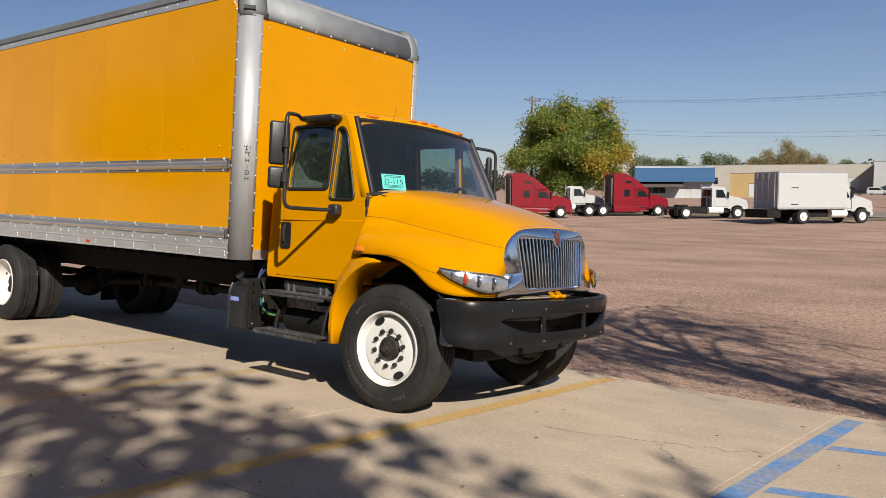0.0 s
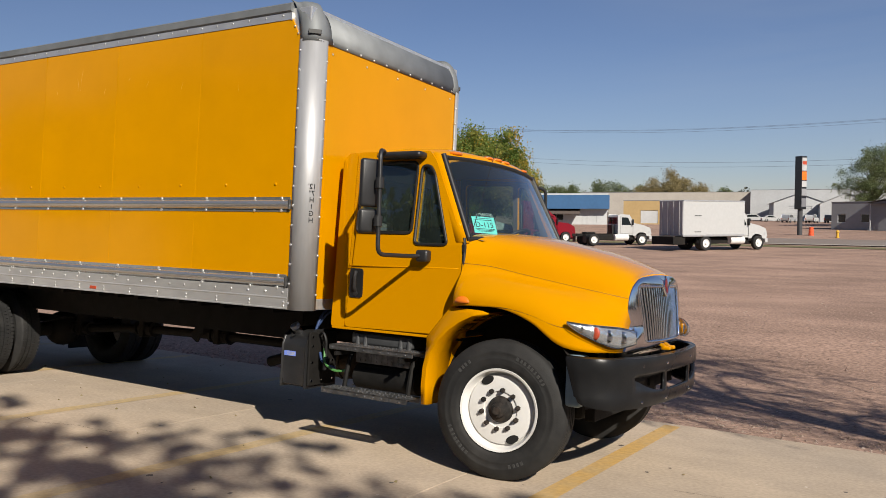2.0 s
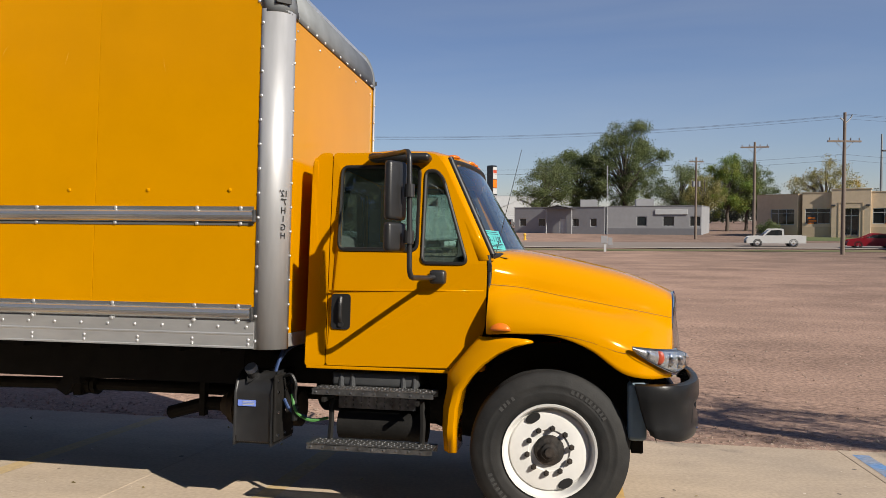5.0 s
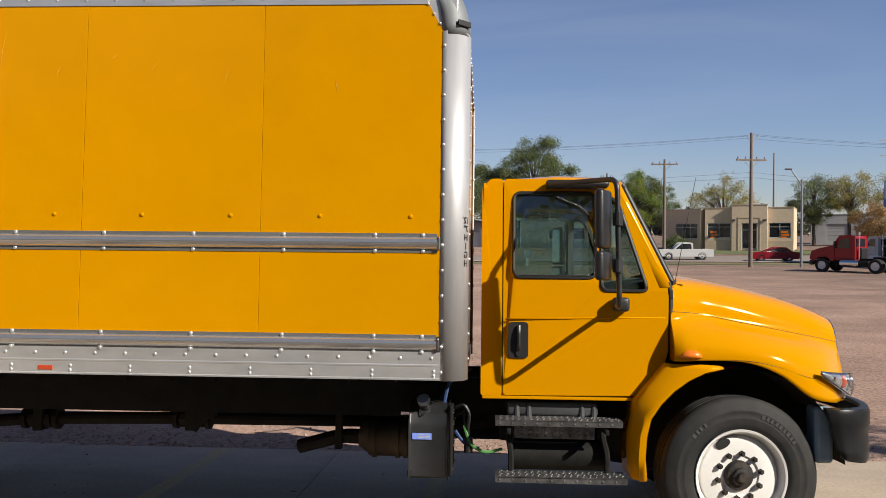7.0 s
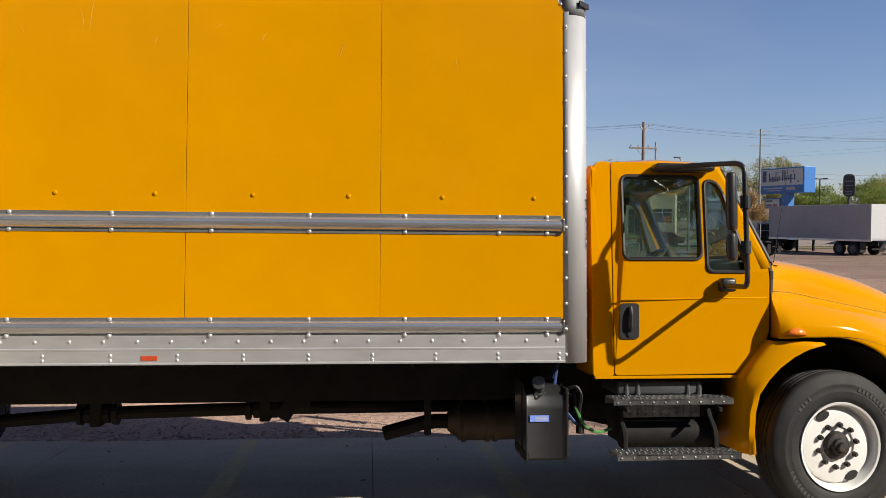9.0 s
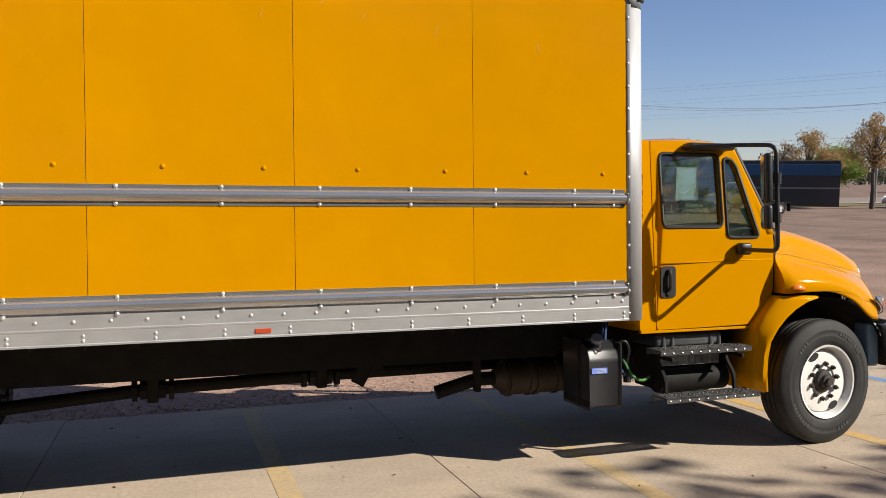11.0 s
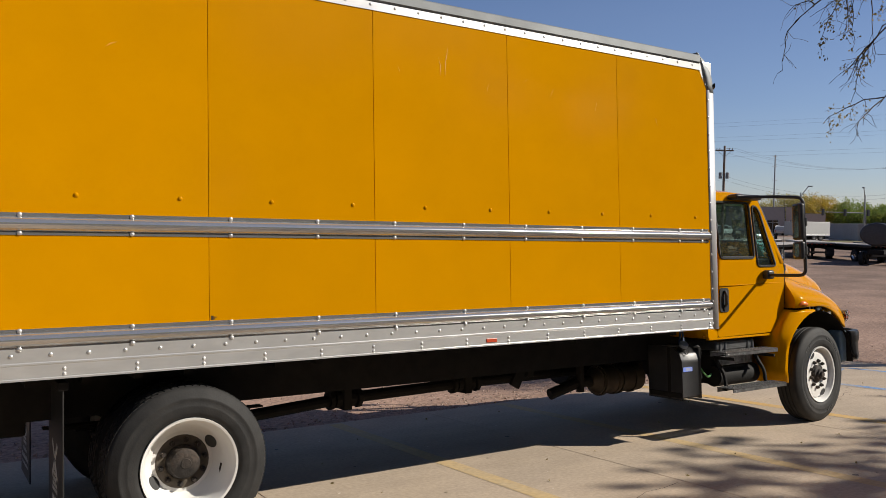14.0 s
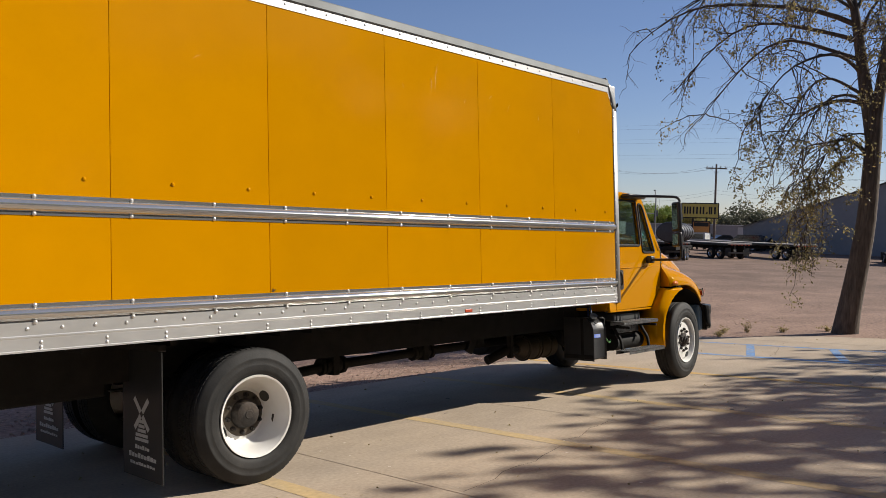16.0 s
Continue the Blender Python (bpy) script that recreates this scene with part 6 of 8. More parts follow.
for x, y, h, w, mats, lb, sd in ((166.5, 113.5, 9.4, 15, [LEAF_OLIVE, LEAF_GOLD], "yellowing tree far behind the strip mall", 61), (171, 108.7, 9.6, 13, [LEAF_GOLD], "gold tree far behind the strip mall", 62),
                                (175, 102, 7.6, 12, [LEAF_GREEN], "green tree far behind the strip mall", 63), (179, 97.5, 7.0, 10, [LEAF_GREEN], "green tree far behind the halls", 64),
                                (181, 90.5, 7.0, 11, [LEAF_OLIVE], "olive tree far behind the halls", 65), (158, 124, 8.0, 14, [LEAF_DARK], "dark green tree far behind the strip mall", 66)):
    broad_tree(stand(x, y), sd, h, w, "leaf clumps", lb, mats, "far trees", 1500, 0.42, 0.12)
FAR_TOPS = ((-117.5, 257.7, 14.1, 12, 81), (-111, 260.5, 12.6, 8, 82), (-106.3, 262.7, 12.2, 9, 83), (-97.8, 266.1, 13.6, 9, 84), (-92.6, 268, 13.3, 11, 85), (-84.3, 270.9, 11.6, 7, 86), (-57.8, 278.3, 11.4, 6, 87))
for x, y, h, w, sd in FAR_TOPS:
    broad_tree(stand(x, y), sd, h, w, "leaf clumps", "small dark tree on the skyline far behind the warehouses", [LEAF_DARK], "far trees", 420, 0.8, 0.15)
# A dry crown and a low tree belt far behind the roofs.
broad_tree(stand(-70, 260), 51, 15.5, 24, "dry leaves", "wide dry-brown tree far behind the warehouses", [LEAF_DRY], "far trees", 6000, 0.55, 0.06)
rng = np.random.default_rng(5)
belt = Soup()
for az, dist, tall in [(a, 330 + 60 * math.sin(a * 0.23), 7.5 + 2.5 * math.sin(a * 1.7) + 1.8 * math.sin(a * 4.1)) for a in np.arange(12, 130, 0.45)]:
    bx, by = dist * math.cos(radians(az)), dist * math.sin(radians(az))
    wide = tall * rng.uniform(0.35, 0.6)
    D = rng.normal(size=(560, 3))
    D = D / np.linalg.norm(D, axis=1)[:, None] * (rng.random(560) ** 0.4)[:, None]
    belt.leaves(np.array((bx, by, ground_z(bx, by) + tall * 0.52)) + D * (wide, wide, tall * 0.48), rng.uniform(0.4, 0.95, 560), rng)
tagged(belt.part("tree_belt", leaf_material("distant trees", [(0.07, 0.085, 0.06), (0.10, 0.105, 0.07), (0.14, 0.125, 0.08)]), None), "hazy belt of distant trees on the horizon", "trees", kind="stuff")

# ---- road, verge and lots across it ----
def strip(name, pts_a, pts_b, dz, mat, label, bury=0.0):
    """A ground sheet between two edges."""
    rows = []
    steps = [i / 8 for i in range(8 * (len(pts_a) - 1) + 1)]
    for u in steps:
        i = min(int(u), len(pts_a) - 2)
        (ax, ay), (bx, by) = (tuple(p + (q - p) * (u - i) for p, q in zip(e[i], e[i + 1])) for e in (pts_a, pts_b))
        rows.append([(ax + (bx - ax) * k / 20, ay + (by - ay) * k / 20, ground_z(ax + (bx - ax) * k / 20, ay + (by - ay) * k / 20) + (dz - bury if k in (0, 20) or u in (steps[0], steps[-1]) else dz)) for k in range(21)])
    return solo(name, grid(rows), mat, label, name, kind="structure", smooth=180)


EDGE = [(-140, 74), (-60, 70), (-20, 67), (0, 66), (20, 65.5), (35, 64), (50, 62), (75, 60), (110, 58)]


def shifted(d):
    return [(x, y + d) for x, y in EDGE]


strip("verge", EDGE, shifted(3.0), 0.03, GRASS, "strip of dry grass between lot and road")
strip("road", shifted(5.5), shifted(19), 0.035, ASPHALT, "pale grey asphalt street")
strip("kerb", shifted(4.6), shifted(5.5), 0.10, material("pale kerb concrete", (0.42, 0.36, 0.30), 0.9, vary=0.15), "pale concrete kerb along the street")
strip("lawn", [(22, 91), (35, 88), (52, 84)], [(25, 103), (40, 100), (58, 96)], 0.05, material("lawn grass", (0.10, 0.12, 0.04), 0.95, vary=0.4, scale=9, world_space=True), "mown lawn before the tan store")
strip("lawn", [(44, 62), (62, 60)], [(50, 69), (70, 66)], 0.06, GRASS, "dry lawn before the dark blue building")
# Stones along the concrete's edge and loose pebbles on it.
rng = np.random.default_rng(8)
stones = Soup()
for i in range(12000):
    along = rng.uniform(-8, 10.2) if i < 5200 else rng.uniform(-12, 22)
    edge = APRON_EDGE if along < 7.6 else float(np.interp(along, (7.6, 8.95, 9.05, 9.3, 10.2), (2.6, 0.8, -0.4, -2.2, -6)))
    x, y = (along, edge + abs(rng.normal()) * 1.3 - 0.05) if i < 5200 else (along, 3.5 + 20 * rng.random() ** 1.3)
    r = (0.006 if i < 5200 else 0.010) + 0.016 * rng.random() ** 2
    if y < edge + 0.03 and rng.random() < 0.8:
        continue
    wp = SLOPE @ Vector((x, y, 0))
    z = max(ground_z(wp.x, wp.y), wp.z if y < edge else -9)
    c, i0 = np.array((wp.x, wp.y, z)), len(stones.v)
    for dx, dy, dz in ((1, 0, 0), (0, 1, 0), (-1, 0, 0), (0, -1, 0), (0, 0, 0.8)):
        stones.v.append(c + r * (np.array((dx, dy, dz)) + rng.normal(size=3) * 0.25) * (1.3, 1.0, 1.0))
    stones.f += [(i0, i0 + 1, i0 + 4), (i0 + 1, i0 + 2, i0 + 4), (i0 + 2, i0 + 3, i0 + 4), (i0 + 3, i0, i0 + 4)]
PEBBLE = leaf_material("loose stones", [(0.26, 0.18, 0.14), (0.46, 0.34, 0.27), (0.62, 0.52, 0.44)])
tagged(stones.part("gravel_stones", PEBBLE, None), "loose pink-brown stones along the concrete edge", "gravel", kind="stuff")


def weed(x, y, tall, seed):
    """A dry tuft of thin stalks with a few leaves."""
    r = np.random.default_rng(seed)
    tuft = Soup()
    base = SLOPE @ Vector((x, y, 0))
    base = np.array((base.x, base.y, ground_z(base.x, base.y)))
    for i in range(16):
        d = unit(np.array((r.normal() * 0.45, r.normal() * 0.45, 1.0)))
        L = tall * r.uniform(0.5, 1.0)
        pts = [base + r.normal(size=3) * (0.03, 0.03, 0) + d * L * u + np.array((0.06 * u * u * r.normal(), 0.06 * u * u * r.normal(), 0)) for u in np.linspace(0, 1, 5)]
        tuft.tube(pts, [0.004, 0.0035, 0.003, 0.002, 0.001], 3)
        for k in range(9):
            tuft.leaf(pts[r.integers(1, 5)] + r.normal(size=3) * 0.012, unit(r.normal(size=3) + np.array((0, 0, 0.4))), r.uniform(0.02, 0.055), r, 0.25)
    tagged(tuft.part("weed", LEAF_DRY, None), "dry weed tuft growing at the concrete's edge", "weed", "weeds")


for i, (x, y, tall) in enumerate(((9.5, 2.55, 0.32), (9.05, 2.9, 0.16), (9.9, 1.9, 0.14), (8.2, 2.6, 0.12), (10.6, 1.2, 0.13), (6.9, 3.5, 0.10))):
    weed(x, y, tall, 300 + i)
fallen = Soup()
for i in range(170):
    x, y = rng.uniform(-7, 9), rng.uniform(-5, 3)
    wp = SLOPE @ Vector((x, y, 0.006))
    fallen.leaf(np.array(wp), unit(np.array((rng.normal(), rng.normal(), 0.12))), rng.uniform(0.02, 0.04), rng, 0.3)
tagged(fallen.part("fallen_leaves", LEAF_DRY, None), "dry fallen leaves scattered on the concrete", "leaves", kind="stuff")

# ---- vehicles ----
CARMAT = {
    "red": material("dark red truck paint", (0.19, 0.006, 0.014), 0.35, coat=0.15, vary=0.05, spec=0.3),
    "bright red": material("red truck paint", (0.27, 0.012, 0.016), 0.35, coat=0.15, vary=0.05, spec=0.3),
    "white": material("white truck paint", (0.46, 0.46, 0.45), 0.35, coat=0.3, vary=0.04, tint=(0.46, 0.45, 0.435), stain=0.25),
    "black": material("black truck paint", (0.015, 0.015, 0.017), 0.3, coat=0.5, vary=0.1),
    "silver": material("silver car paint", (0.45, 0.46, 0.47), 0.3, 0.5, coat=0.5, vary=0.04),
    "yellow": material("school yellow paint", (0.60, 0.30, 0.03), 0.4, vary=0.06),
    "grey": material("grey trailer side", (0.36, 0.35, 0.36), 0.6, vary=0.06, tint=(0.28, 0.27, 0.28), stain=0.3),
}
PANE = material("dark window glass", (0.012, 0.016, 0.018), 0.06, vary=0.05, coat=0.5)


def prism(outline, y0, y1, bevel=0.03):
    """A side outline in x and z drawn across from y0 to y1, its edges eased."""
    bm = sheet(outline, [], lambda u, v: (u, y0, v), (0, y1 - y0, 0))
    bmesh.ops.remove_doubles(bm, verts=bm.verts, dist=1e-4)
    bmesh.ops.dissolve_limit(bm, angle_limit=radians(1), verts=bm.verts, edges=bm.edges)
    if bevel:
        bmesh.ops.bevel(bm, geom=[e for e in bm.edges if len(e.link_faces) == 2 and e.calc_face_angle(0) > 0.3], offset=bevel, segments=2, affect="EDGES", profile=0.5)
    return bm


DUSTRIM = material("dusty steel rim", (0.14, 0.13, 0.125), 0.6, vary=0.2)


def far_wheel(parent, x, y, r=0.5, w=0.28, rim=None):
    """A plain wheel: tyre with a rim under it; its outer face looks away from the middle."""
    s = -1 if y < 0 else 1
    t = part("wheel", lathe([(r * 0.58, s * 0.0), (r * 0.62, s * 0.02), (r * 0.93, s * 0.02), (r, -s * 0.02), (r, -s * (w - 0.03)), (r * 0.9, -s * w), (r * 0.3, -s * w)], 24), RUBBER, parent, "black tyre", smooth=40)
    t.location = (x, y, r)
    k = part("rim", lathe([(0.0, s * 0.03), (r * 0.16, s * 0.03), (r * 0.2, -s * 0.03), (r * 0.48, -s * 0.05), (r * 0.57, s * 0.008), (r * 0.6, s * 0.008)], 24), rim or WHITE, t, smooth=40)
    return t


def side_panes(parent, outline, half, name="pane"):
    for s in (-1, 1):
        part(name, sheet(rounded(outline, 0.06, 2), [], lambda u, v: (u, s * (half + 0.006), v), (0, -s * 0.02, 0)), PANE, parent, "dark side glass")


def across(parent, name, a, b, half, mat, label="", t=0.02):
    """A pane across the vehicle between two points of its side outline."""
    (ax, az), (bx, bz) = a, b
    n = Vector((bz - az, 0, ax - bx)).normalized() * 0.008
    bm = bmesh.new()
    pts = [(ax, -half, az), (ax, half, az), (bx, half * 0.94, bz), (bx, -half * 0.94, bz)]
    f = bm.faces.new([bm.verts.new(Vector(p) + n) for p in pts])
    return part(name, bm, mat, parent, label)


def seams(parent, lines, half):
    """Thin dark panel gaps on both sides, from (x, z) to (x, z)."""
    for s in (-1, 1):
        bm = bmesh.new()
        for (ax, az), (bx, bz) in lines:
            add_rod(bm, (ax, s * (half + 0.002), az), (bx, s * (half + 0.002), bz), 0.012, segs=5)
        part("panel_gap", bm, SEAL, parent, "dark door and panel gaps")


def chassis(parent, x0, x1, axles, rim=None):
    for y in (-0.43, 0.43):
        part("frame_rail", box((x0, y - 0.05, 0.78), (x1, y + 0.05, 1.0)), FRAME, parent)
    part("underbody", box((axles[-1][0] + 0.6, -0.85, 0.45), (-0.65, 0.85, 0.85), 0.05), FRAME, parent, "dark underbody")
    for x, dual in axles:
        for s in (-1, 1):
            far_wheel(parent, x, s * 1.2, rim=rim)
            if dual:
                far_wheel(parent, x, s * 0.88, rim=rim)
        part("axle", rod((x, -0.9, 0.5), (x, 0.9, 0.5), 0.07), FRAME, parent)


def mirrors(parent, x, z, half):
    for s in (-1, 1):
        part("mirror", box((x - 0.05, s * (half + 0.12) - 0.09, z), (x + 0.05, s * (half + 0.12) + 0.09, z + 0.5), 0.02), BLACK, parent, "black mirror")


def sleeper_tractor(m, color, label, group=""):
    """Long-nosed tractor with a tall sleeper; origin under the front axle, nose along +x."""
    t = thing("sleeper_tractor", label, "truck", m, group)
    c = CARMAT[color]
    part("hood", prism([(-0.75, 0.75), (-0.75, 1.85), (0.3, 1.72), (0.85, 1.45), (0.95, 0.95), (0.95, 0.62), (0.6, 0.55), (0.5, 0.95), (0.2, 1.1), (-0.2, 1.1), (-0.5, 0.95), (-0.58, 0.75)], -1.1, 1.1, 0.08), c, t, "curved hood")
    cab_p = part("cab", prism([(-2.3, 0.7), (-2.3, 2.75), (-1.6, 2.62), (-1.15, 2.5), (-0.72, 1.85), (-0.72, 0.7)], -1.02, 1.02, 0.07), c, t, "cab")
    part("sleeper", prism([(-4.2, 0.75), (-4.2, 3.78), (-3.2, 3.74), (-2.3, 3.3), (-1.35, 2.55), (-2.3, 2.5), (-2.3, 0.75)], -1.12, 1.12, 0.08), c, t, "tall sleeper with roof fairing")
    part("side_fairing", box((-4.25, -1.15, 0.35), (-1.1, 1.15, 0.85), 0.06), c, t, "side skirt")
    side_panes(cab_p, [(-1.95, 1.72), (-0.98, 1.72), (-1.28, 2.25), (-1.95, 2.3)], 1.02)
    side_panes(t, [(-3.3, 1.75), (-2.75, 1.75), (-2.75, 2.35), (-3.3, 2.35)], 1.12)
    side_panes(t, [(-3.2, 2.95), (-2.5, 2.95), (-2.7, 3.15), (-3.2, 3.2)], 1.12)
    across(t, "windscreen", (-0.78, 1.93), (-1.16, 2.49), 0.95, PANE, "dark windscreen")
    # The back wall takes a darker copy of the cab's red.
    part("rear_wall", box((-4.215, -1.05, 0.9), (-4.19, 1.05, 3.6)), material("dark sleeper back", (0.06, 0.008, 0.01), 0.5), t, "dark sleeper back wall")
    part("bumper", box((0.75, -1.15, 0.35), (1.05, 1.15, 0.72), 0.06), c, t, "bumper")
    for s in (-1, 1):
        part("headlamp", box((0.55, s * 0.98 - 0.14, 1.0), (0.88, s * 0.98 + 0.14, 1.22), 0.05), LENS, t, "headlamp")
        part("exhaust_stack", rod((-4.35, s * 0.85, 0.9), (-4.35, s * 0.85, 3.4), 0.07), CHROME, t, "chrome stack")
    mirrors(t, -0.85, 1.75, 1.05)
    seams(t, [((-0.80, 0.9), (-0.80, 1.75)), ((-2.05, 0.9), (-2.05, 2.45)), ((-0.80, 0.9), (-2.05, 0.9))], 1.02)
    seams(t, [((-2.32, 0.9), (-2.32, 3.2)), ((-2.4, 1.0), (-4.15, 1.0))], 1.12)
    for s in (-1, 1):
        part("step", box((-2.0, s * 1.15 - 0.03, 0.42), (-0.95, s * 1.15 + 0.03, 0.50), 0.01), CHROME, t, "bright step edge")
        part("step", box((-2.0, s * 1.15 - 0.03, 0.72), (-0.95, s * 1.15 + 0.03, 0.78), 0.01), CHROME, t)
    part("grille", box((0.90, -0.55, 0.75), (0.97, 0.55, 1.4), 0.02), CHROME, t, "bright grille")
    chassis(t, -7.3, 0.5, ((0, False), (-5.3, True), (-6.6, True)))
    part("fifth_wheel", box((-6.4, -0.45, 1.0), (-5.5, 0.45, 1.14), 0.05), FRAME, t, "black fifth wheel")
    for x in (-5.3, -6.6):
        for s in (-1, 1):
            part("mud_guard", box((x - 0.5, s * 1.0 - 0.28, 1.06), (x + 0.5, s * 1.0 + 0.28, 1.09), 0.01), BLACK, t)
    return t


def day_cab(m, color, label, axles=((0, False), (-4.6, True)), group="", box_body=None, tank=True):
    """Short-cab truck; with box_body a van body sits behind the cab."""
    t = thing("box_truck" if box_body else "day_cab_tractor", label, "truck", m, group)
    c = CARMAT[color]
    part("hood", prism([(-0.75, 0.9), (-0.75, 1.85), (0.2, 1.66), (0.78, 1.45), (0.9, 1.0), (0.75, 0.85), (0.55, 0.9), (0.45, 1.1), (0.15, 1.2), (-0.2, 1.2), (-0.5, 1.05), (-0.6, 0.9)], -1.05, 1.05, 0.08), c, t, "sloped hood")
    cab_p = part("cab", prism([(-2.2, 0.95), (-2.2, 2.55), (-2.0, 2.62), (-1.2, 2.58), (-0.72, 1.85), (-0.72, 0.95)], -1.0, 1.0, 0.07), c, t, "cab")
    side_panes(cab_p, [(-1.9, 1.75), (-0.98, 1.75), (-1.3, 2.4), (-1.9, 2.42)], 1.0)
    across(t, "windscreen", (-0.78, 1.95), (-1.18, 2.54), 0.92, PANE, "dark windscreen")
    across(t, "rear_window", (-2.2, 2.4), (-2.2, 1.85), 0.7, PANE, "dark rear window")
    part("bumper", box((0.72, -1.12, 0.5), (0.98, 1.12, 0.85), 0.05), BLACK if color != "white" else c, t, "bumper")
    part("grille", box((0.84, -0.5, 0.95), (0.90, 0.5, 1.4), 0.02), CHROME, t, "bright grille")
    for s in (-1, 1):
        part("headlamp", box((0.6, s * 0.92 - 0.14, 1.05), (0.82, s * 0.92 + 0.12, 1.25), 0.05), LENS, t, "headlamp")
        if tank:
            part("fuel_tank", rod((-2.6, s * 0.95, 0.68), (-1.3, s * 0.95, 0.68), 0.28, segs=20), CHROME if color != "white" else WHITE, t, "round fuel tank", smooth=40)
        part("step", box((-1.2, s * 1.0 - 0.12, 0.5), (-0.8, s * 1.0 + 0.12, 0.56), 0.01), FRAME, t)
    mirrors(t, -0.9, 1.75, 1.02)
    seams(t, [((-0.80, 1.0), (-0.80, 1.75)), ((-2.0, 1.0), (-2.0, 2.5)), ((-0.80, 1.0), (-2.0, 1.0))], 1.0)
    part("fender_gap", rod((-0.74, -1.0, 1.88), (-0.74, 1.0, 1.88), 0.012, segs=5), SEAL, t)
    part("exhaust_stack", rod((-2.4, 0.6, 0.9), (-2.4, 0.6, 2.9), 0.06), CHROME, t, "bright exhaust stack")
    chassis(t, axles[-1][0] - 1.3, 0.5, axles)
    if box_body:
        L0, L1, z0, z1 = box_body
        b = part("van_body", box((L0, -1.25, z0), (L1, 1.25, z1), 0.03), c, t, "white van body")
        for s in (-1, 1):
            part("rail", box((L0, s * 1.25 - 0.02, z0 - 0.02), (L1, s * 1.25 + 0.02, z0 + 0.12), 0.006), ALU, b, "aluminium lower rail")
            part("rail", box((L0, s * 1.25 - 0.02, z1 - 0.08), (L1, s * 1.25 + 0.02, z1 + 0.01), 0.006), ALU, b)
        for k in range(2):
            part("rear_door", box((L0 - 0.03, -1.2 + k * 1.21, z0 + 0.05), (L0 - 0.004, -0.01 + k * 1.21, z1 - 0.06), 0.01), CARMAT["grey"], b, "grey rear door")
        for y in (-0.9, -0.3, 0.3, 0.9):
            part("door_bar", rod((L0 - 0.05, y, z0 + 0.1), (L0 - 0.05, y, z1 - 0.1), 0.018), ALU, b)
        for zz in (z0 + 0.28, z0 + 1.4):
            part("decal", box((L0 + 1.0, -1.258, zz), (L0 + 1.6, -1.252, zz + 0.05)), INK, b)
        part("tail_lift", box((L0 - 0.75, -1.15, 0.42), (L0 + 0.3, 1.15, 0.97), 0.03), FRAME, t, "dark tail lift")
        part("cold_unit", box((L1, -0.7, z1 - 0.9), (L1 + 0.4, 0.7, z1 - 0.15), 0.08), CARMAT["white"], t, "white cooling unit") if L1 < -2.4 else None
    else:
        part("cab_rack", box((-2.52, -0.45, 0.98), (-2.36, 0.45, 1.75), 0.04), SEAL, t, "black rack behind the cab")
        part("fifth_wheel", box((axles[-1][0] - 0.4, -0.45, 1.0), (axles[-1][0] + 0.5, 0.45, 1.14), 0.05), FRAME, t, "black fifth wheel")
        for x, dual in axles[1:]:
            for s in (-1, 1):
                part("mudflap", box((x - 0.85, s * 1.0 - 0.3, 0.25), (x - 0.83, s * 1.0 + 0.3, 0.95)), SEAL, t)
    return t


GR = "parked trucks across the lot"
sleeper_tractor(stand(-30.6, 56.6, 48), "red", "dark red sleeper tractor parked on gravel", GR)
sleeper_tractor(stand(-25.8, 65.6, 50), "red", "dark red sleeper tractor parked on gravel beside the maple", GR)
day_cab(stand(-31.5, 64.5, 40), "white", "white day-cab tractor parked between red tractors", group=GR)
day_cab(stand(-29.8, 69.5, 40), "white", "white day-cab tractor parked behind red tractors", group=GR)
day_cab(stand(-18.2, 64.6, 48), "white", "white day-cab tractor parked on gravel", group=GR)
day_cab(stand(-8.43, 62.39, 56) @ Matrix.Scale(1.08, 4), "white", "white box truck with grey rear doors parked on gravel", ((0, False), (-4.9, True)), GR, (-7.0, -1.42, 1.0, 3.5))
day_cab(stand(25.75, 55.75, 131), "bright red", "red day-cab tractor parked on gravel", ((0, False), (-3.75, True)), GR)


def box_trailer(m, length, label, color="grey", group="", z0=1.15, z1=3.88):
    """Van trailer with its rear at the origin, nose along +x."""
    t = thing("semi_trailer", label, "trailer", m, group)
    # Default grey puts the shaded flank into the colour; the lit rear is white.
    part("body", box((0, -1.27, z0), (length, 1.27, z1), 0.03), CARMAT[color], t, "plain trailer body")
    part("rear_door", box((-0.03, -1.15, z0 + 0.15), (0.0, 1.15, z1 - 0.1), 0.01), CARMAT["white"], t, "white rear door")
    for s in (-1, 1):
        part("bottom_rail", box((0, s * 1.27 - 0.03, z0 - 0.07), (length, s * 1.27 + 0.03, z0 + 0.09), 0.01), ALU, t)
        part("rear_post", box((-0.05, s * 1.21 - 0.06, z0 - 0.05), (0.02, s * 1.21 + 0.06, z1 + 0.02), 0.01), CARMAT["white"], t)
        for x in (1.6, 2.9):
            far_wheel(t, x, s * 1.2, rim=DUSTRIM)
        part("mudflap", box((0.85, s * 1.0 - 0.3, 0.25), (0.87, s * 1.0 + 0.3, 1.0)), SEAL, t)
        part("landing_leg", box((length - 2.8, s * 0.9 - 0.07, 0.1), (length - 2.65, s * 0.9 + 0.07, 1.15)), FRAME, t)
    part("bumper_guard", box((-0.05, -1.1, 0.45), (0.05, 1.1, 0.58), 0.01), FRAME, t)
    part("suspension", box((0.9, -0.6, 0.75), (3.6, 0.6, 1.1)), FRAME, t)
    return t


box_trailer(stand(37.1, 52.1, 107), 10.0, "white van trailer with sides greyed for shade, parked on gravel")
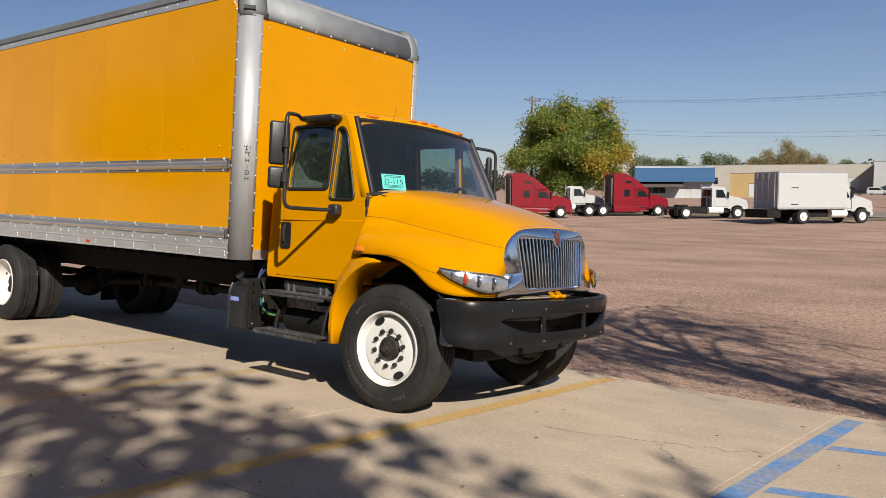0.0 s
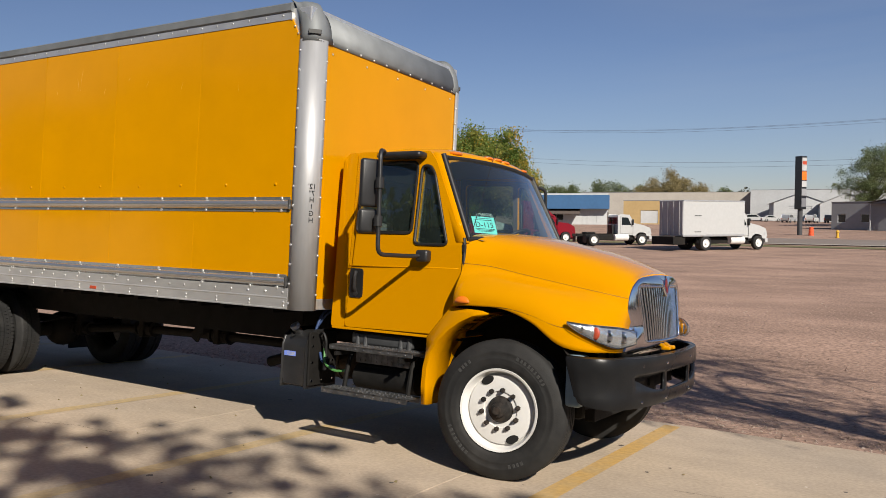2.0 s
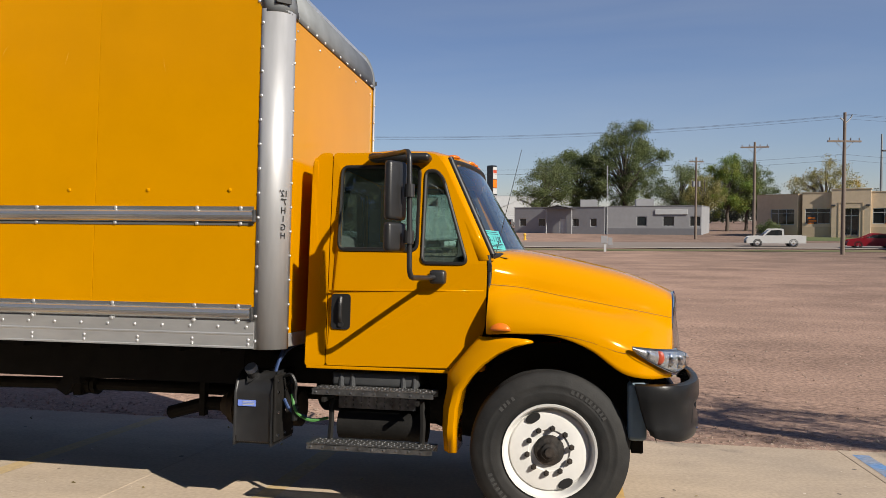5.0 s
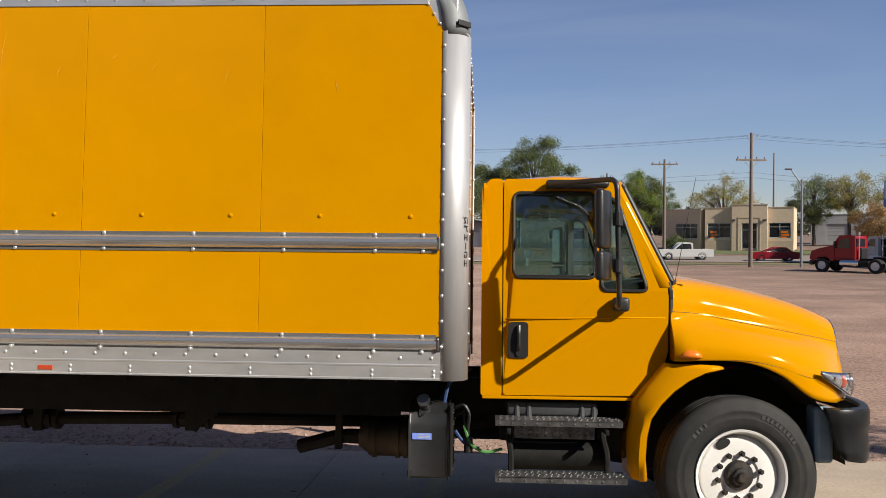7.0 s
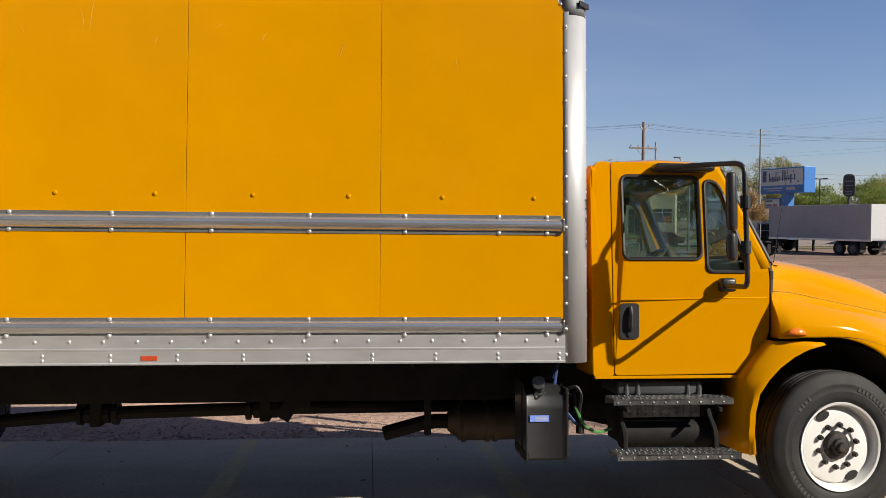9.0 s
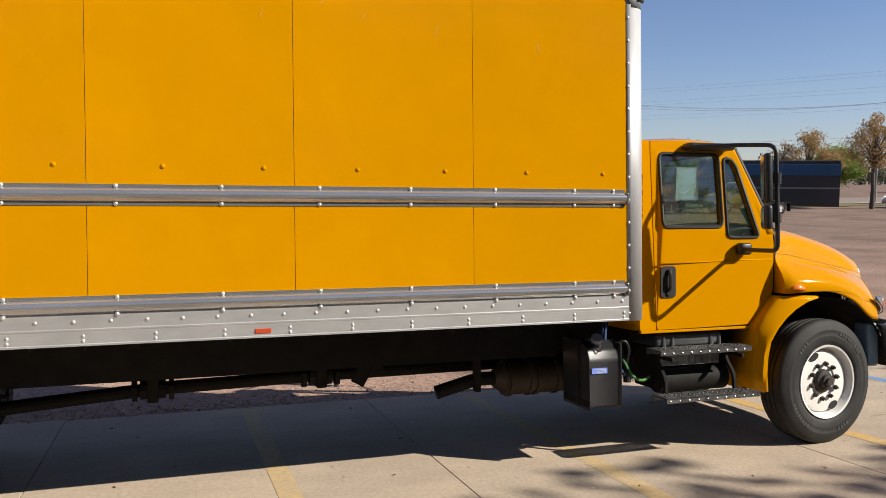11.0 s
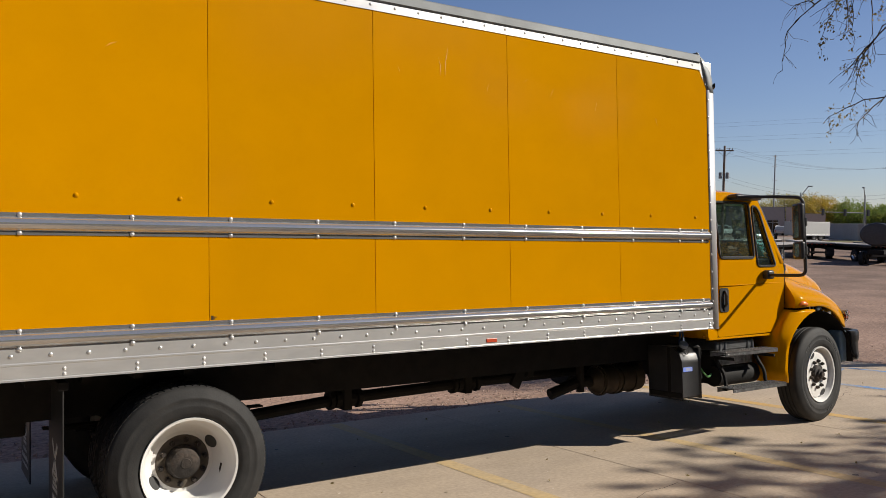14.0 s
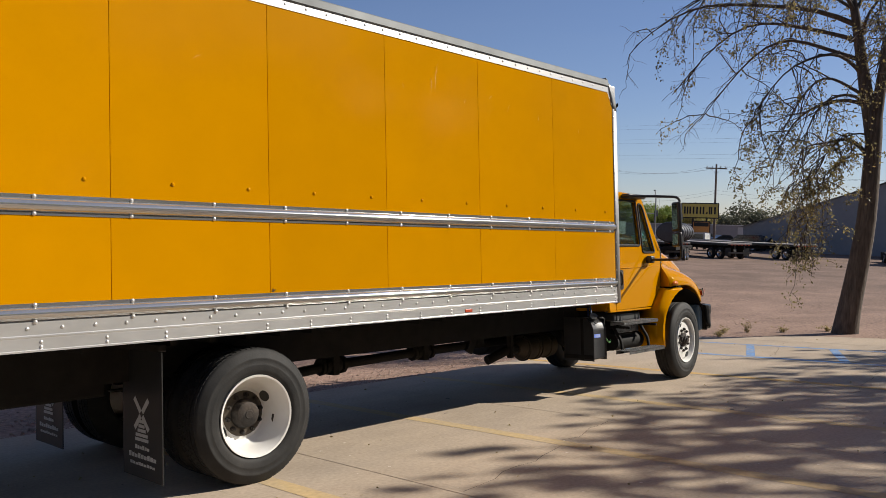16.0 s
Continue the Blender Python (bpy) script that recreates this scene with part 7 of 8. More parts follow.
day_cab(stand(32.5, 64.35, 107) @ Matrix.Scale(0.92, 4), "white", "white day-cab tractor coupled to a van trailer", ((0, False), (-4.2, True)), GR)


def flatbed(m, length, label, axles=(1.2, 2.5)):
    t = thing("flatbed_trailer", label, "trailer", m, "flatbed trailers")
    part("deck", box((0, -1.27, 1.28), (length, 1.27, 1.42), 0.02), material("weathered deck boards", (0.30, 0.28, 0.26), 0.8, vary=0.3), t, "weathered flat deck")
    for s in (-1, 1):
        part("side_rail", box((0, s * 1.27 - 0.03, 1.18), (length, s * 1.27 + 0.03, 1.36), 0.01), CARMAT["black"], t, "black side rail")
        part("main_beam", box((0, s * 0.5 - 0.06, 0.85), (length, s * 0.5 + 0.06, 1.28)), FRAME, t)
        part("landing_leg", box((length - 2.8, s * 0.9 - 0.07, 0.1), (length - 2.65, s * 0.9 + 0.07, 1.2)), FRAME, t)
        for x in axles:
            far_wheel(t, x, s * 1.2, rim=CHROME)
        part("mudflap", box((0.3, s * 0.95 - 0.3, 0.3), (0.32, s * 0.95 + 0.3, 1.0)), SEAL, t)
    part("rear_bumper", box((-0.05, -1.2, 0.5), (0.02, 1.2, 0.65)), CARMAT["black"], t)
    for i in range(6):
        part("tail_lamp", box((-0.03, -1.0 + i * 0.36, 1.22), (-0.005, -0.86 + i * 0.36, 1.30)), RED, t)
    return t


for x, y, turn in ((56.5, 29.0, 60), (60.5, 25.2, 62), (64.5, 21.0, 62), (47.5, 34.0, 20), (53.0, 41.0, 20), (57.0, 35.0, 40)):
    flatbed(stand(x, y, turn), 12.5, "black flatbed trailer parked on gravel")
tk = thing("tank_trailer", "dark grey tank trailer parked on gravel", "trailer", stand(52.4, 27.6, 18.5), "flatbed trailers")
part("tank", lathe([(0.0, -0.04), (1.0, 0.0), (1.11, 0.06), (1.15, 0.16), (1.15, 5.4), (1.05, 5.6), (0.0, 5.7)], 48), material("dark tank paint", (0.05, 0.05, 0.055), 0.45, 0.3, vary=0.2), tk, "dark riveted tank", smooth=24).matrix_local = pose(0, 0, 2.32, 0, 0, -90) @ Matrix.Diagonal((1, 1, 0.74, 1))
for i in range(4):
    rib = part("tank_rib", lathe([(1.15, 0), (1.19, 0.03), (1.19, 0.09), (1.15, 0.12)], 40), FRAME, tk)
    rib.matrix_local = pose(0.5 + i * 1.3, 0, 2.32, 0, 0, -90) @ Matrix.Diagonal((1, 1, 0.74, 1))
part("tank_frame", box((0, -0.55, 0.85), (9.0, 0.55, 1.15)), FRAME, tk)
for x in (0.8, 2.1):
    for s in (-1, 1):
        far_wheel(tk, x, s * 1.2, rim=CHROME)
day_cab(stand(64.5, 13.2, 200), "black", "black day-cab tractor parked by the grey metal building", ((0, False), (-4.2, True), (-5.5, True)), GR)
box_trailer(stand(102.2, 63.1, 172), 6.1, "white short van trailer parked far across the lot", "white", z0=0.75, z1=2.65)
day_cab(stand(88.9, 66.4, 172), "black", "dark blue-black tractor parked far across the lot", ((0, False), (-4.2, True)), GR)
day_cab(stand(40.9, 52.6, 168), "yellow", "yellow conventional truck parked on gravel", ((0, False), (-4.8, True)), GR)


def car(m, kind, color, label):
    """pickup, suv or sedan; origin under the middle, nose along +x."""
    t = thing("pickup_truck" if kind == "pickup" else "car", label, "car", m, "cars")
    c = CARMAT[color]
    if kind == "pickup":
        low = [(-2.9, 0.5), (-2.9, 1.12), (-0.75, 1.12), (0.95, 1.12), (2.6, 1.05), (2.85, 0.8), (2.85, 0.5)]
        top, L = [(-0.75, 1.1), (-0.7, 1.82), (-0.5, 1.88), (0.55, 1.86), (1.3, 1.1)], (-1.75, 1.85)
    elif kind == "suv":
        low = [(-2.3, 0.4), (-2.35, 1.0), (0.95, 1.0), (2.2, 0.92), (2.4, 0.65), (2.4, 0.4)]
        top, L = [(-2.3, 0.98), (-2.1, 1.62), (-1.6, 1.72), (0.2, 1.70), (1.1, 0.98)], (-1.4, 1.45)
    else:
        low = [(-2.2, 0.35), (-2.3, 0.85), (-1.5, 0.92), (1.0, 0.90), (2.1, 0.78), (2.3, 0.55), (2.3, 0.35)]
        top, L = [(-1.7, 0.9), (-1.0, 1.38), (0.0, 1.42), (1.15, 0.9)], (-1.35, 1.4)
    b = part("body", prism(low, -0.95, 0.95, 0.10), c, t, "painted body")
    part("cabin", prism(top, -0.86, 0.86, 0.08), c, t, "cabin")
    cx = sum(p[0] for p in top) / len(top)
    cz = (top[0][1] + max(p[1] for p in top)) / 2
    side_panes(t, [(cx + (x - cx) * 0.84, cz + (z - cz) * 0.72 + 0.03) for x, z in top], 0.86)
    a, e = top[-1], top[-2]
    across(t, "windscreen", (a[0] - 0.08, a[1] + 0.08), (e[0] + 0.05, e[1] - 0.06), 0.78, PANE)
    r = 0.40 if kind == "pickup" else 0.34
    for x in L:
        for s in (-1, 1):
            far_wheel(t, x, s * 0.93, r, 0.22, CHROME)
            part("arch", lathe([(r * 1.02, 0), (r * 1.14, 0), (r * 1.14, 0.012), (r * 1.02, 0.012)], 24), SEAL, t).matrix_local = pose(x, s * 0.955 - 0.006, r)
    for s in (-1, 1):
        part("headlamp", box((low[-2][0] - 0.12, s * 0.75 - 0.14, low[-2][1] - 0.08), (low[-2][0] + 0.01, s * 0.75 + 0.14, low[-2][1] + 0.1), 0.03), LENS, t)
        part("tail_lamp", box((low[1][0] - 0.01, s * 0.82 - 0.1, low[1][1] - 0.3), (low[1][0] + 0.06, s * 0.82 + 0.1, low[1][1] - 0.05), 0.02), RED, t)
    return t


for x, y, tn in ((89.3, 40.6, 150), (84.5, 43.2, 120), (93.5, 45.0, 165)):
    car(stand(x, y, tn), "sedan", "black", "black car parked behind the flatbed trailers")
car(stand(27.6, 72.5, 172) @ Matrix.Scale(0.9, 4), "sedan", "red", "red car on the street before the tan store")
car(stand(19.9, 75.2, 178) @ Matrix.Scale(0.88, 4), "pickup", "white", "white crew-cab pickup on the street")
for i, (x, y, kd, cl, tn) in enumerate(((-39.5, 205, "suv", "black", 10), (-34.5, 207, "suv", "white", 15), (-30, 203, "sedan", "white", 20), (-45, 203, "suv", "silver", 12), (-24, 188, "suv", "silver", 80), (-19, 186, "suv", "white", 85), (-15, 184, "suv", "black", 85), (-6, 165, "suv", "white", 0), (66, 56, "pickup", "white", 185),
                                        (112, 88, "suv", "white", 20), (118, 92, "sedan", "white", 25), (124, 84, "suv", "white", 15), (80, 33.5, "suv", "black", 95), (84, 31.0, "suv", "black", 95), (76, 36.5, "pickup", "white", 95))):
    car(stand(x, y, tn), kd, cl, {"black": "black", "white": "white", "silver": "silver"}[cl] + " " + {"suv": "sport utility car", "sedan": "car", "pickup": "pickup truck"}[kd] + " parked far across the lot")

# ---- buildings ----
def wall_mat(name, c, rough=0.8, **k):
    c = tuple(v * 0.74 for v in c)
    return material(name, c, rough, vary=0.06, scale=2.0, tint=tuple(v * 0.8 for v in c), stain=0.4, stain_scale=0.3, **k)


TAN, TANDARK = wall_mat("tan stucco", (0.80, 0.63, 0.44)), wall_mat("brown store base", (0.66, 0.51, 0.35))
GREYW, GREYD = wall_mat("pale grey siding", (0.36, 0.36, 0.37)), wall_mat("darker grey band", (0.22, 0.22, 0.235))
WHITEW, STEELW = wall_mat("white metal siding", (0.62, 0.63, 0.63)), wall_mat("blue-grey steel siding", (0.32, 0.33, 0.36), 0.6)
BLUEW, DARKW = wall_mat("blue fascia", (0.045, 0.14, 0.30)), wall_mat("charcoal siding", (0.075, 0.075, 0.08))
ROOFW = wall_mat("flat grey roof", (0.25, 0.25, 0.25))
YELLOWW = wall_mat("ochre siding", (0.52, 0.36, 0.16))


def frame_on(ax, ay, bx, by):
    """A building frame: origin at the left end of its front, x along the front, y into the building."""
    yaw = math.degrees(math.atan2(by - ay, bx - ax))
    z = min(ground_z(ax, ay), ground_z(bx, by)) - 0.25
    return pose(ax, ay, z, 0, 0, yaw), math.hypot(bx - ax, by - ay)


def facade(b, width, depth, height, wall, openings=(), roof=ROOFW, trim=None, gable=0.0, name="wall"):
    """Front with real openings, side and rear walls, and a roof. openings: x0, z0, x1, z1, kind."""
    holes = [[(x0, z0), (x1, z0), (x1, z1), (x0, z1)] for x0, z0, x1, z1, *_ in openings]
    top = [(0, 0), (width, 0), (width, height), (width / 2, height + gable), (0, height)] if gable else [(0, 0), (width, 0), (width, height), (0, height)]
    part(name, sheet(top, holes, lambda u, v: (u, 0, v), (0, 0.25, 0)), wall, b, "front wall")
    part(name, sheet(top, [], lambda u, v: (u, depth, v), (0, -0.25, 0)), wall, b)
    for x in (0.125, width - 0.125):
        part(name, box((x - 0.125, 0.25, 0), (x + 0.125, depth - 0.25, height)), wall, b, "side wall")
    if gable:
        for s in (0, 1):
            xa, xb = (-0.3, width / 2) if s == 0 else (width / 2, width + 0.3)
            za, zb = (height - 0.15, height + gable + 0.12) if s == 0 else (height + gable + 0.12, height - 0.15)
            part("roof", grid([[(xa, y, za), (xb, y, zb)] for y in (-0.3, depth + 0.3)]), roof, b, "sloped metal roof")
    else:
        part("roof", box((0.25, 0.25, height - 0.35), (width - 0.25, depth - 0.25, height - 0.15)), roof, b, "flat roof")
        part("parapet_cap", box((-0.05, -0.05, height), (width + 0.05, 0.30, height + 0.1), 0.01), trim or roof, b, "roof edge trim")
        for x in (-0.05, width - 0.25):
            part("parapet_cap", box((x, 0.30, height), (x + 0.30, depth, height + 0.1), 0.01), trim or roof, b)
    for x0, z0, x1, z1, kind in openings:
        if kind == "window":
            w = part("window", sheet([(x0, z0), (x1, z0), (x1, z1), (x0, z1)], [[(x0 + 0.07, z0 + 0.07), (x1 - 0.07, z0 + 0.07), (x1 - 0.07, z1 - 0.07), (x0 + 0.07, z1 - 0.07)]], lambda u, v: (u, 0.06, v), (0, 0.08, 0)), WHITEW, b, "window frame")
            part("pane", box((x0 + 0.05, 0.10, z0 + 0.05), (x1 - 0.05, 0.12, z1 - 0.05)), PANE, w, "dark window pane")
            if x1 - x0 > 1.6:
                bays = max(2, round((x1 - x0) / 1.2))
                for i in range(1, bays):
                    xm = x0 + (x1 - x0) * i / bays
                    part("mullion", box((xm - 0.03, 0.05, z0 + 0.05), (xm + 0.03, 0.13, z1 - 0.05)), WHITEW, w)
                part("transom", box((x0 + 0.05, 0.055, z1 - 0.55), (x1 - 0.05, 0.125, z1 - 0.49)), WHITEW, w)
        elif kind == "door":
            d = part("door", box((x0 + 0.03, 0.08, z0), (x1 - 0.03, 0.13, z1 - 0.03)), material("door paint", (0.45, 0.08, 0.06), 0.5) if "red" in b.name else WHITEW, b, "entrance door")
        elif kind == "glassdoor":
            d = part("door", sheet([(x0, z0), (x1, z0), (x1, z1), (x0, z1)], [[(x0 + 0.1, z0 + 0.1), (x1 - 0.1, z0 + 0.1), (x1 - 0.1, z1 - 0.1), (x0 + 0.1, z1 - 0.1)]], lambda u, v: (u, 0.06, v), (0, 0.08, 0)), WHITEW, b, "glazed door frame")
            part("pane", box((x0 + 0.08, 0.10, z0 + 0.08), (x1 - 0.08, 0.12, z1 - 0.08)), PANE, d)
        elif kind == "shutter":
            d = part("overhead_door", box((x0, 0.10, z0), (x1, 0.14, z1)), WHITEW, b, "overhead door")
            for i in range(1, int((z1 - z0) / 0.6) + 1):
                part("door_rib", box((x0, 0.085, z0 + i * 0.6 - 0.02), (x1, 0.10, z0 + i * 0.6 + 0.02)), GREYW, d)


def building(name, label, a, b, depth, height, wall, openings=(), **k):
    m, width = frame_on(*a, *b)
    t = thing(name, label, "building", m, "buildings across the street")
    facade(t, width, depth, height + 0.25, wall, [(x0 * width, z0 + 0.25, x1 * width, z1 + 0.25, kd) for x0, z0, x1, z1, kd in openings], **k)
    return t, width


# Tan store with a raised entrance bay.
store, w = building("store", "tan stucco store with wide dark windows", (29.07, 101.9), (38.88, 97.8), 11, 5.5, TAN,
                    [(0.03, 1.7, 0.30, 3.6, "window"), (0.73, 1.7, 0.97, 3.6, "window"), (0.43, 0.3, 0.60, 3.6, "glassdoor")], trim=TANDARK)
part("entrance_bay", sheet([(0.315 * w, 0), (0.715 * w, 0), (0.715 * w, 6.1), (0.315 * w, 6.1)], [[(0.43 * w, 0.3), (0.60 * w, 0.3), (0.60 * w, 3.85), (0.43 * w, 3.85)]], lambda u, v: (u, -0.45, v), (0, 0.44, 0)), TAN, store, "raised tan entrance bay")
part("bay_cap", box((0.305 * w, -0.5, 6.1), (0.725 * w, 0.1, 6.22), 0.01), TANDARK, store)
bm = bmesh.new()
for x in (0.39, 0.635):
    add_box(bm, (x * w - 0.05, -0.49, 0.3), (x * w + 0.05, -0.445, 4.55))
add_box(bm, (0.39 * w + 0.05, -0.49, 4.45), (0.635 * w - 0.05, -0.445, 4.55))
part("portal_trim", bm, TANDARK, store, "thin brown trim round the entrance")
part("door_post", box((0.515 * w - 0.05, 0.02, 0.5), (0.515 * w + 0.05, 0.055, 3.7)), WHITEW, store, "white door post")
part("door_transom", box((0.43 * w + 0.12, 0.015, 2.9), (0.60 * w - 0.12, 0.05, 3.0)), WHITEW, store, "white door transom")
for a, b2 in ((0.0, 0.315), (0.715, 1.0)):
    part("wall_base", box((a * w + 0.01, -0.06, 0), (b2 * w - 0.01, -0.004, 1.6)), TANDARK, store, "brown base course")
for x in (0.05, 0.85):
    poster = part("window_sign", box((x * w, 0.03, 1.8), (x * w + 1.2, 0.05, 3.0)), DARKW, store, "dark window poster with orange shapes")
    for x0, x1, z0, z1 in ((0.10, 0.95, 2.55, 2.80), (0.20, 1.10, 2.22, 2.45), (0.10, 0.80, 1.92, 2.10)):
        part("poster_bar", box((x * w + x0, 0.018, z0), (x * w + x1, 0.028, z1)), AMBER, poster)
for x in (0.34, 0.69):
    part("wall_lamp", box((x * w - 0.25, -0.75, 4.1), (x * w + 0.2, -0.45, 4.3), 0.03), DARKW, store, "dark wall lamp")
m, wl = frame_on(24.6, 106.5, 28.6, 102.2)
wing = thing("store_wing", "tan stucco side wing of the store", "building", m, "buildings across the street")
facade(wing, wl, 8, 5.6, TAN, [(0.35 * wl, 1.8, 0.92 * wl, 3.8, "window")], trim=TANDARK)
broad_tree(stand(25.4, 103.2), 52, 2.2, 3.0, "leaf clumps", "low dark shrub at the corner of the tan store", [LEAF_DARK], "shrubs", 420, 0.2, 0.05)
building("hall", "low white hall behind thin trees", (55.4, 134.3), (72.8, 125.6), 12, 4.9, WHITEW, [(0.12, 0.3, 0.3, 3.4, "shutter"), (0.45, 0.3, 0.52, 2.4, "door"), (0.62, 1.2, 0.8, 2.4, "window")])
# Grey office: gabled entrance block and long low wing.
office, w = building("office", "pale grey office with gabled entrance", (-8.3, 120), (5.2, 113.6), 12, 3.9, GREYW,
                     [(0.06, 1.1, 0.14, 2.3, "window"), (0.28, 1.1, 0.36, 2.3, "window"), (0.66, 1.1, 0.73, 2.3, "window"), (0.85, 1.1, 0.92, 2.3, "window"), (0.52, 0.1, 0.59, 2.3, "door")])
part("gable", sheet([(0.38 * w, 3.9), (0.68 * w, 3.9), (0.53 * w, 4.3)], [], lambda u, v: (u, -0.9, v), (0, 0.6, 0)), GREYD, office, "grey entrance gable")
part("canopy", grid([[(0.36 * w, y, 4.0), (0.53 * w, y, 4.5), (0.70 * w, y, 4.0)] for y in (-1.2, 2.0)]), ROOFW, office, "low gabled canopy roof")
for x in (0.39, 0.67):
    part("downpipe", rod((x * w, -0.6, 0.2), (x * w, -0.6, 4.0), 0.07), WHITEW, office, "white downpipe")
wing2, w = building("office_wing", "long low grey office wing with white sign", (5.6, 113.6), (18.2, 110.6), 12, 4.0, GREYW,
                    [(0.32, 1.2, 0.43, 2.6, "window"), (0.60, 1.2, 0.72, 2.6, "window"), (0.88, 1.2, 0.99, 2.6, "window")])
part("wall_band", box((0.0, -0.05, 0.1), (w, -0.004, 1.15)), GREYD, wing2, "darker grey base band")
part("wall_sign", box((0.52 * w, -0.15, 3.1), (0.86 * w, -0.02, 3.8), 0.02), WHITEW, wing2, "plain white sign board")
for nm, x, y in (("rooftop_unit", 3, 122), ("rooftop_unit", 11, 117)):
    solo(nm, box((-1.3, -1, 0), (1.3, 1, 1.3), 0.05), GREYW, "grey metal cooling unit on the office roof", "cooling unit", pose(x, y, ground_z(x, y) + 3.75))
# Blue-fronted shop and warehouses behind the trucks.
shop, w = building("blue_shop", "low white shop with a blue fascia", (-59, 130.4), (-46.8, 136), 14, 5.6, WHITEW, [(0.05, 0.8, 0.40, 2.4, "window"), (0.66, 0.2, 0.72, 2.4, "door"), (0.80, 0.2, 0.85, 2.4, "door")], trim=WHITEW)
part("fascia", box((-0.1, -1.6, 3.1), (w + 0.1, -0.02, 5.6), 0.03), BLUEW, shop, "blue fascia")
part("awning", grid([[(0, -0.02, 3.1), (0.62 * w, -0.02, 3.1)], [(0, -2.6, 2.2), (0.62 * w, -2.6, 2.2)]]), material("brown awning", (0.10, 0.075, 0.06), 0.8), shop, "brown awning")
building("warehouse", "long pale tan metal warehouse", (-87.5, 225), (-40.7, 239.4), 25, 8.0, wall_mat("pale tan siding", (0.50, 0.46, 0.40)), [(0.1, 2.5, 0.16, 4.5, "window"), (0.3, 2.5, 0.36, 4.5, "window"), (0.55, 0.2, 0.65, 4.4, "shutter"), (0.8, 0.2, 0.9, 4.4, "shutter")], trim=GREYD)
building("warehouse", "long white metal warehouse", (-40.7, 233), (1, 238), 25, 8.4, WHITEW, [(0.1, 0.2, 0.22, 4.4, "shutter"), (0.45, 0.2, 0.56, 4.4, "shutter"), (0.75, 2.0, 0.85, 4.0, "window")], trim=GREYD)
building("shed", "white gabled metal shed", (-31.6, 215), (-20, 217.8), 16, 4.8, WHITEW, [(0.3, 0.2, 0.75, 3.8, "shutter")], gable=2.1)
building("shed", "white gabled metal shed", (-19.5, 204), (-8.4, 205.6), 16, 4.4, WHITEW, [(0.2, 0.2, 0.8, 3.6, "shutter")], gable=2.3)
building("shop_block", "ochre storage building behind the parked trucks", (-46, 142), (-36, 145), 10, 4.4, YELLOWW, [(0.3, 0.2, 0.6, 2.6, "door")])
# Dark blue building, strip mall and far halls.
dark, w = building("dark_building", "charcoal building with dark blue fascia", (49.6, 67.6), (60.5, 59.5), 14, 4.6, DARKW, [(0.3, 0.3, 0.36, 2.4, "door")])
part("fascia", box((-0.05, -0.12, 3.4), (w + 0.05, -0.01, 4.55), 0.02), BLUEW, dark, "dark blue fascia")
part("wall_band", box((0, -0.06, 2.05), (w, -0.01, 2.2)), GREYW, dark, "pale trim line")
building("strip_mall", "dark brown and grey strip mall", (124.3, 97), (130.3, 88.3), 14, 5.2, wall_mat("brown-grey brick", (0.50, 0.43, 0.40)), [(0.1, 0.3, 0.25, 2.8, "window"), (0.4, 0.3, 0.55, 2.8, "window"), (0.7, 0.3, 0.9, 2.8, "window")], trim=GREYD)
building("strip_mall", "tan block beside the strip mall", (130.4, 88.2), (132.2, 85.5), 14, 5.2, wall_mat("rose-tan brick", (0.60, 0.48, 0.42)), [(0.2, 0.3, 0.5, 2.8, "window")])
building("strip_mall", "low tan block at the end of the strip mall", (132.3, 85.4), (134.2, 82.6), 12, 4.0, wall_mat("pale tan brick", (0.62, 0.50, 0.43)), [])
building("far_hall", "low white hall with dark openings", (106, 60.0), (124, 44), 16, 2.4, GREYW, [(0.1, 0.3, 0.3, 2.4, "window"), (0.6, 0.3, 0.7, 2.2, "door")], trim=WHITEW)
building("metal_building", "blue-grey gabled steel building", (83.5, 35.0), (80, 4), 40, 2.9, STEELW, [], gable=4.6, roof=wall_mat("grey steel roof", (0.26, 0.27, 0.29), 0.4))
building("fuel_station", "blue and white fuel station canopy shop", (108.4, 94.2), (110.8, 91.4), 6, 3.9, WHITEW, [(0.1, 0.3, 0.4, 2.6, "window"), (0.6, 0.3, 0.9, 2.6, "window")], trim=BLUEW)

# Unseen trees and wall, added to dim low sky light and shape panel reflections.
for i in range(11):
    x = -31 + 7.2 * i
    broad_tree(pose(x, -17.5 - 1.0 * math.sin(i * 2.3), 1.0), 70 + i, 9.0 + 1.3 * math.sin(i * 1.9), 7.6, "leaf clumps", "unseen leafy tree added to block low sky", [LEAF_DARK], "trees along the wall", 560, 0.6, 0.34, egg=0.1)
solo("wall_south", box((-28, -0.3, -1.5), (34, 0, 4.6), 0.02), GREYD, "unseen plain grey wall added to block low sky", "wall", pose(0, -22.5, 1.1), kind="structure")

# ---- street furniture ----
WOODPOLE = material("weathered pole wood", (0.16, 0.125, 0.10), 0.9, vary=0.3, scale=12, stretch=(4, 4, 0.6))
GALV = material("galvanised steel", (0.26, 0.265, 0.27), 0.5, 0.7, vary=0.1)


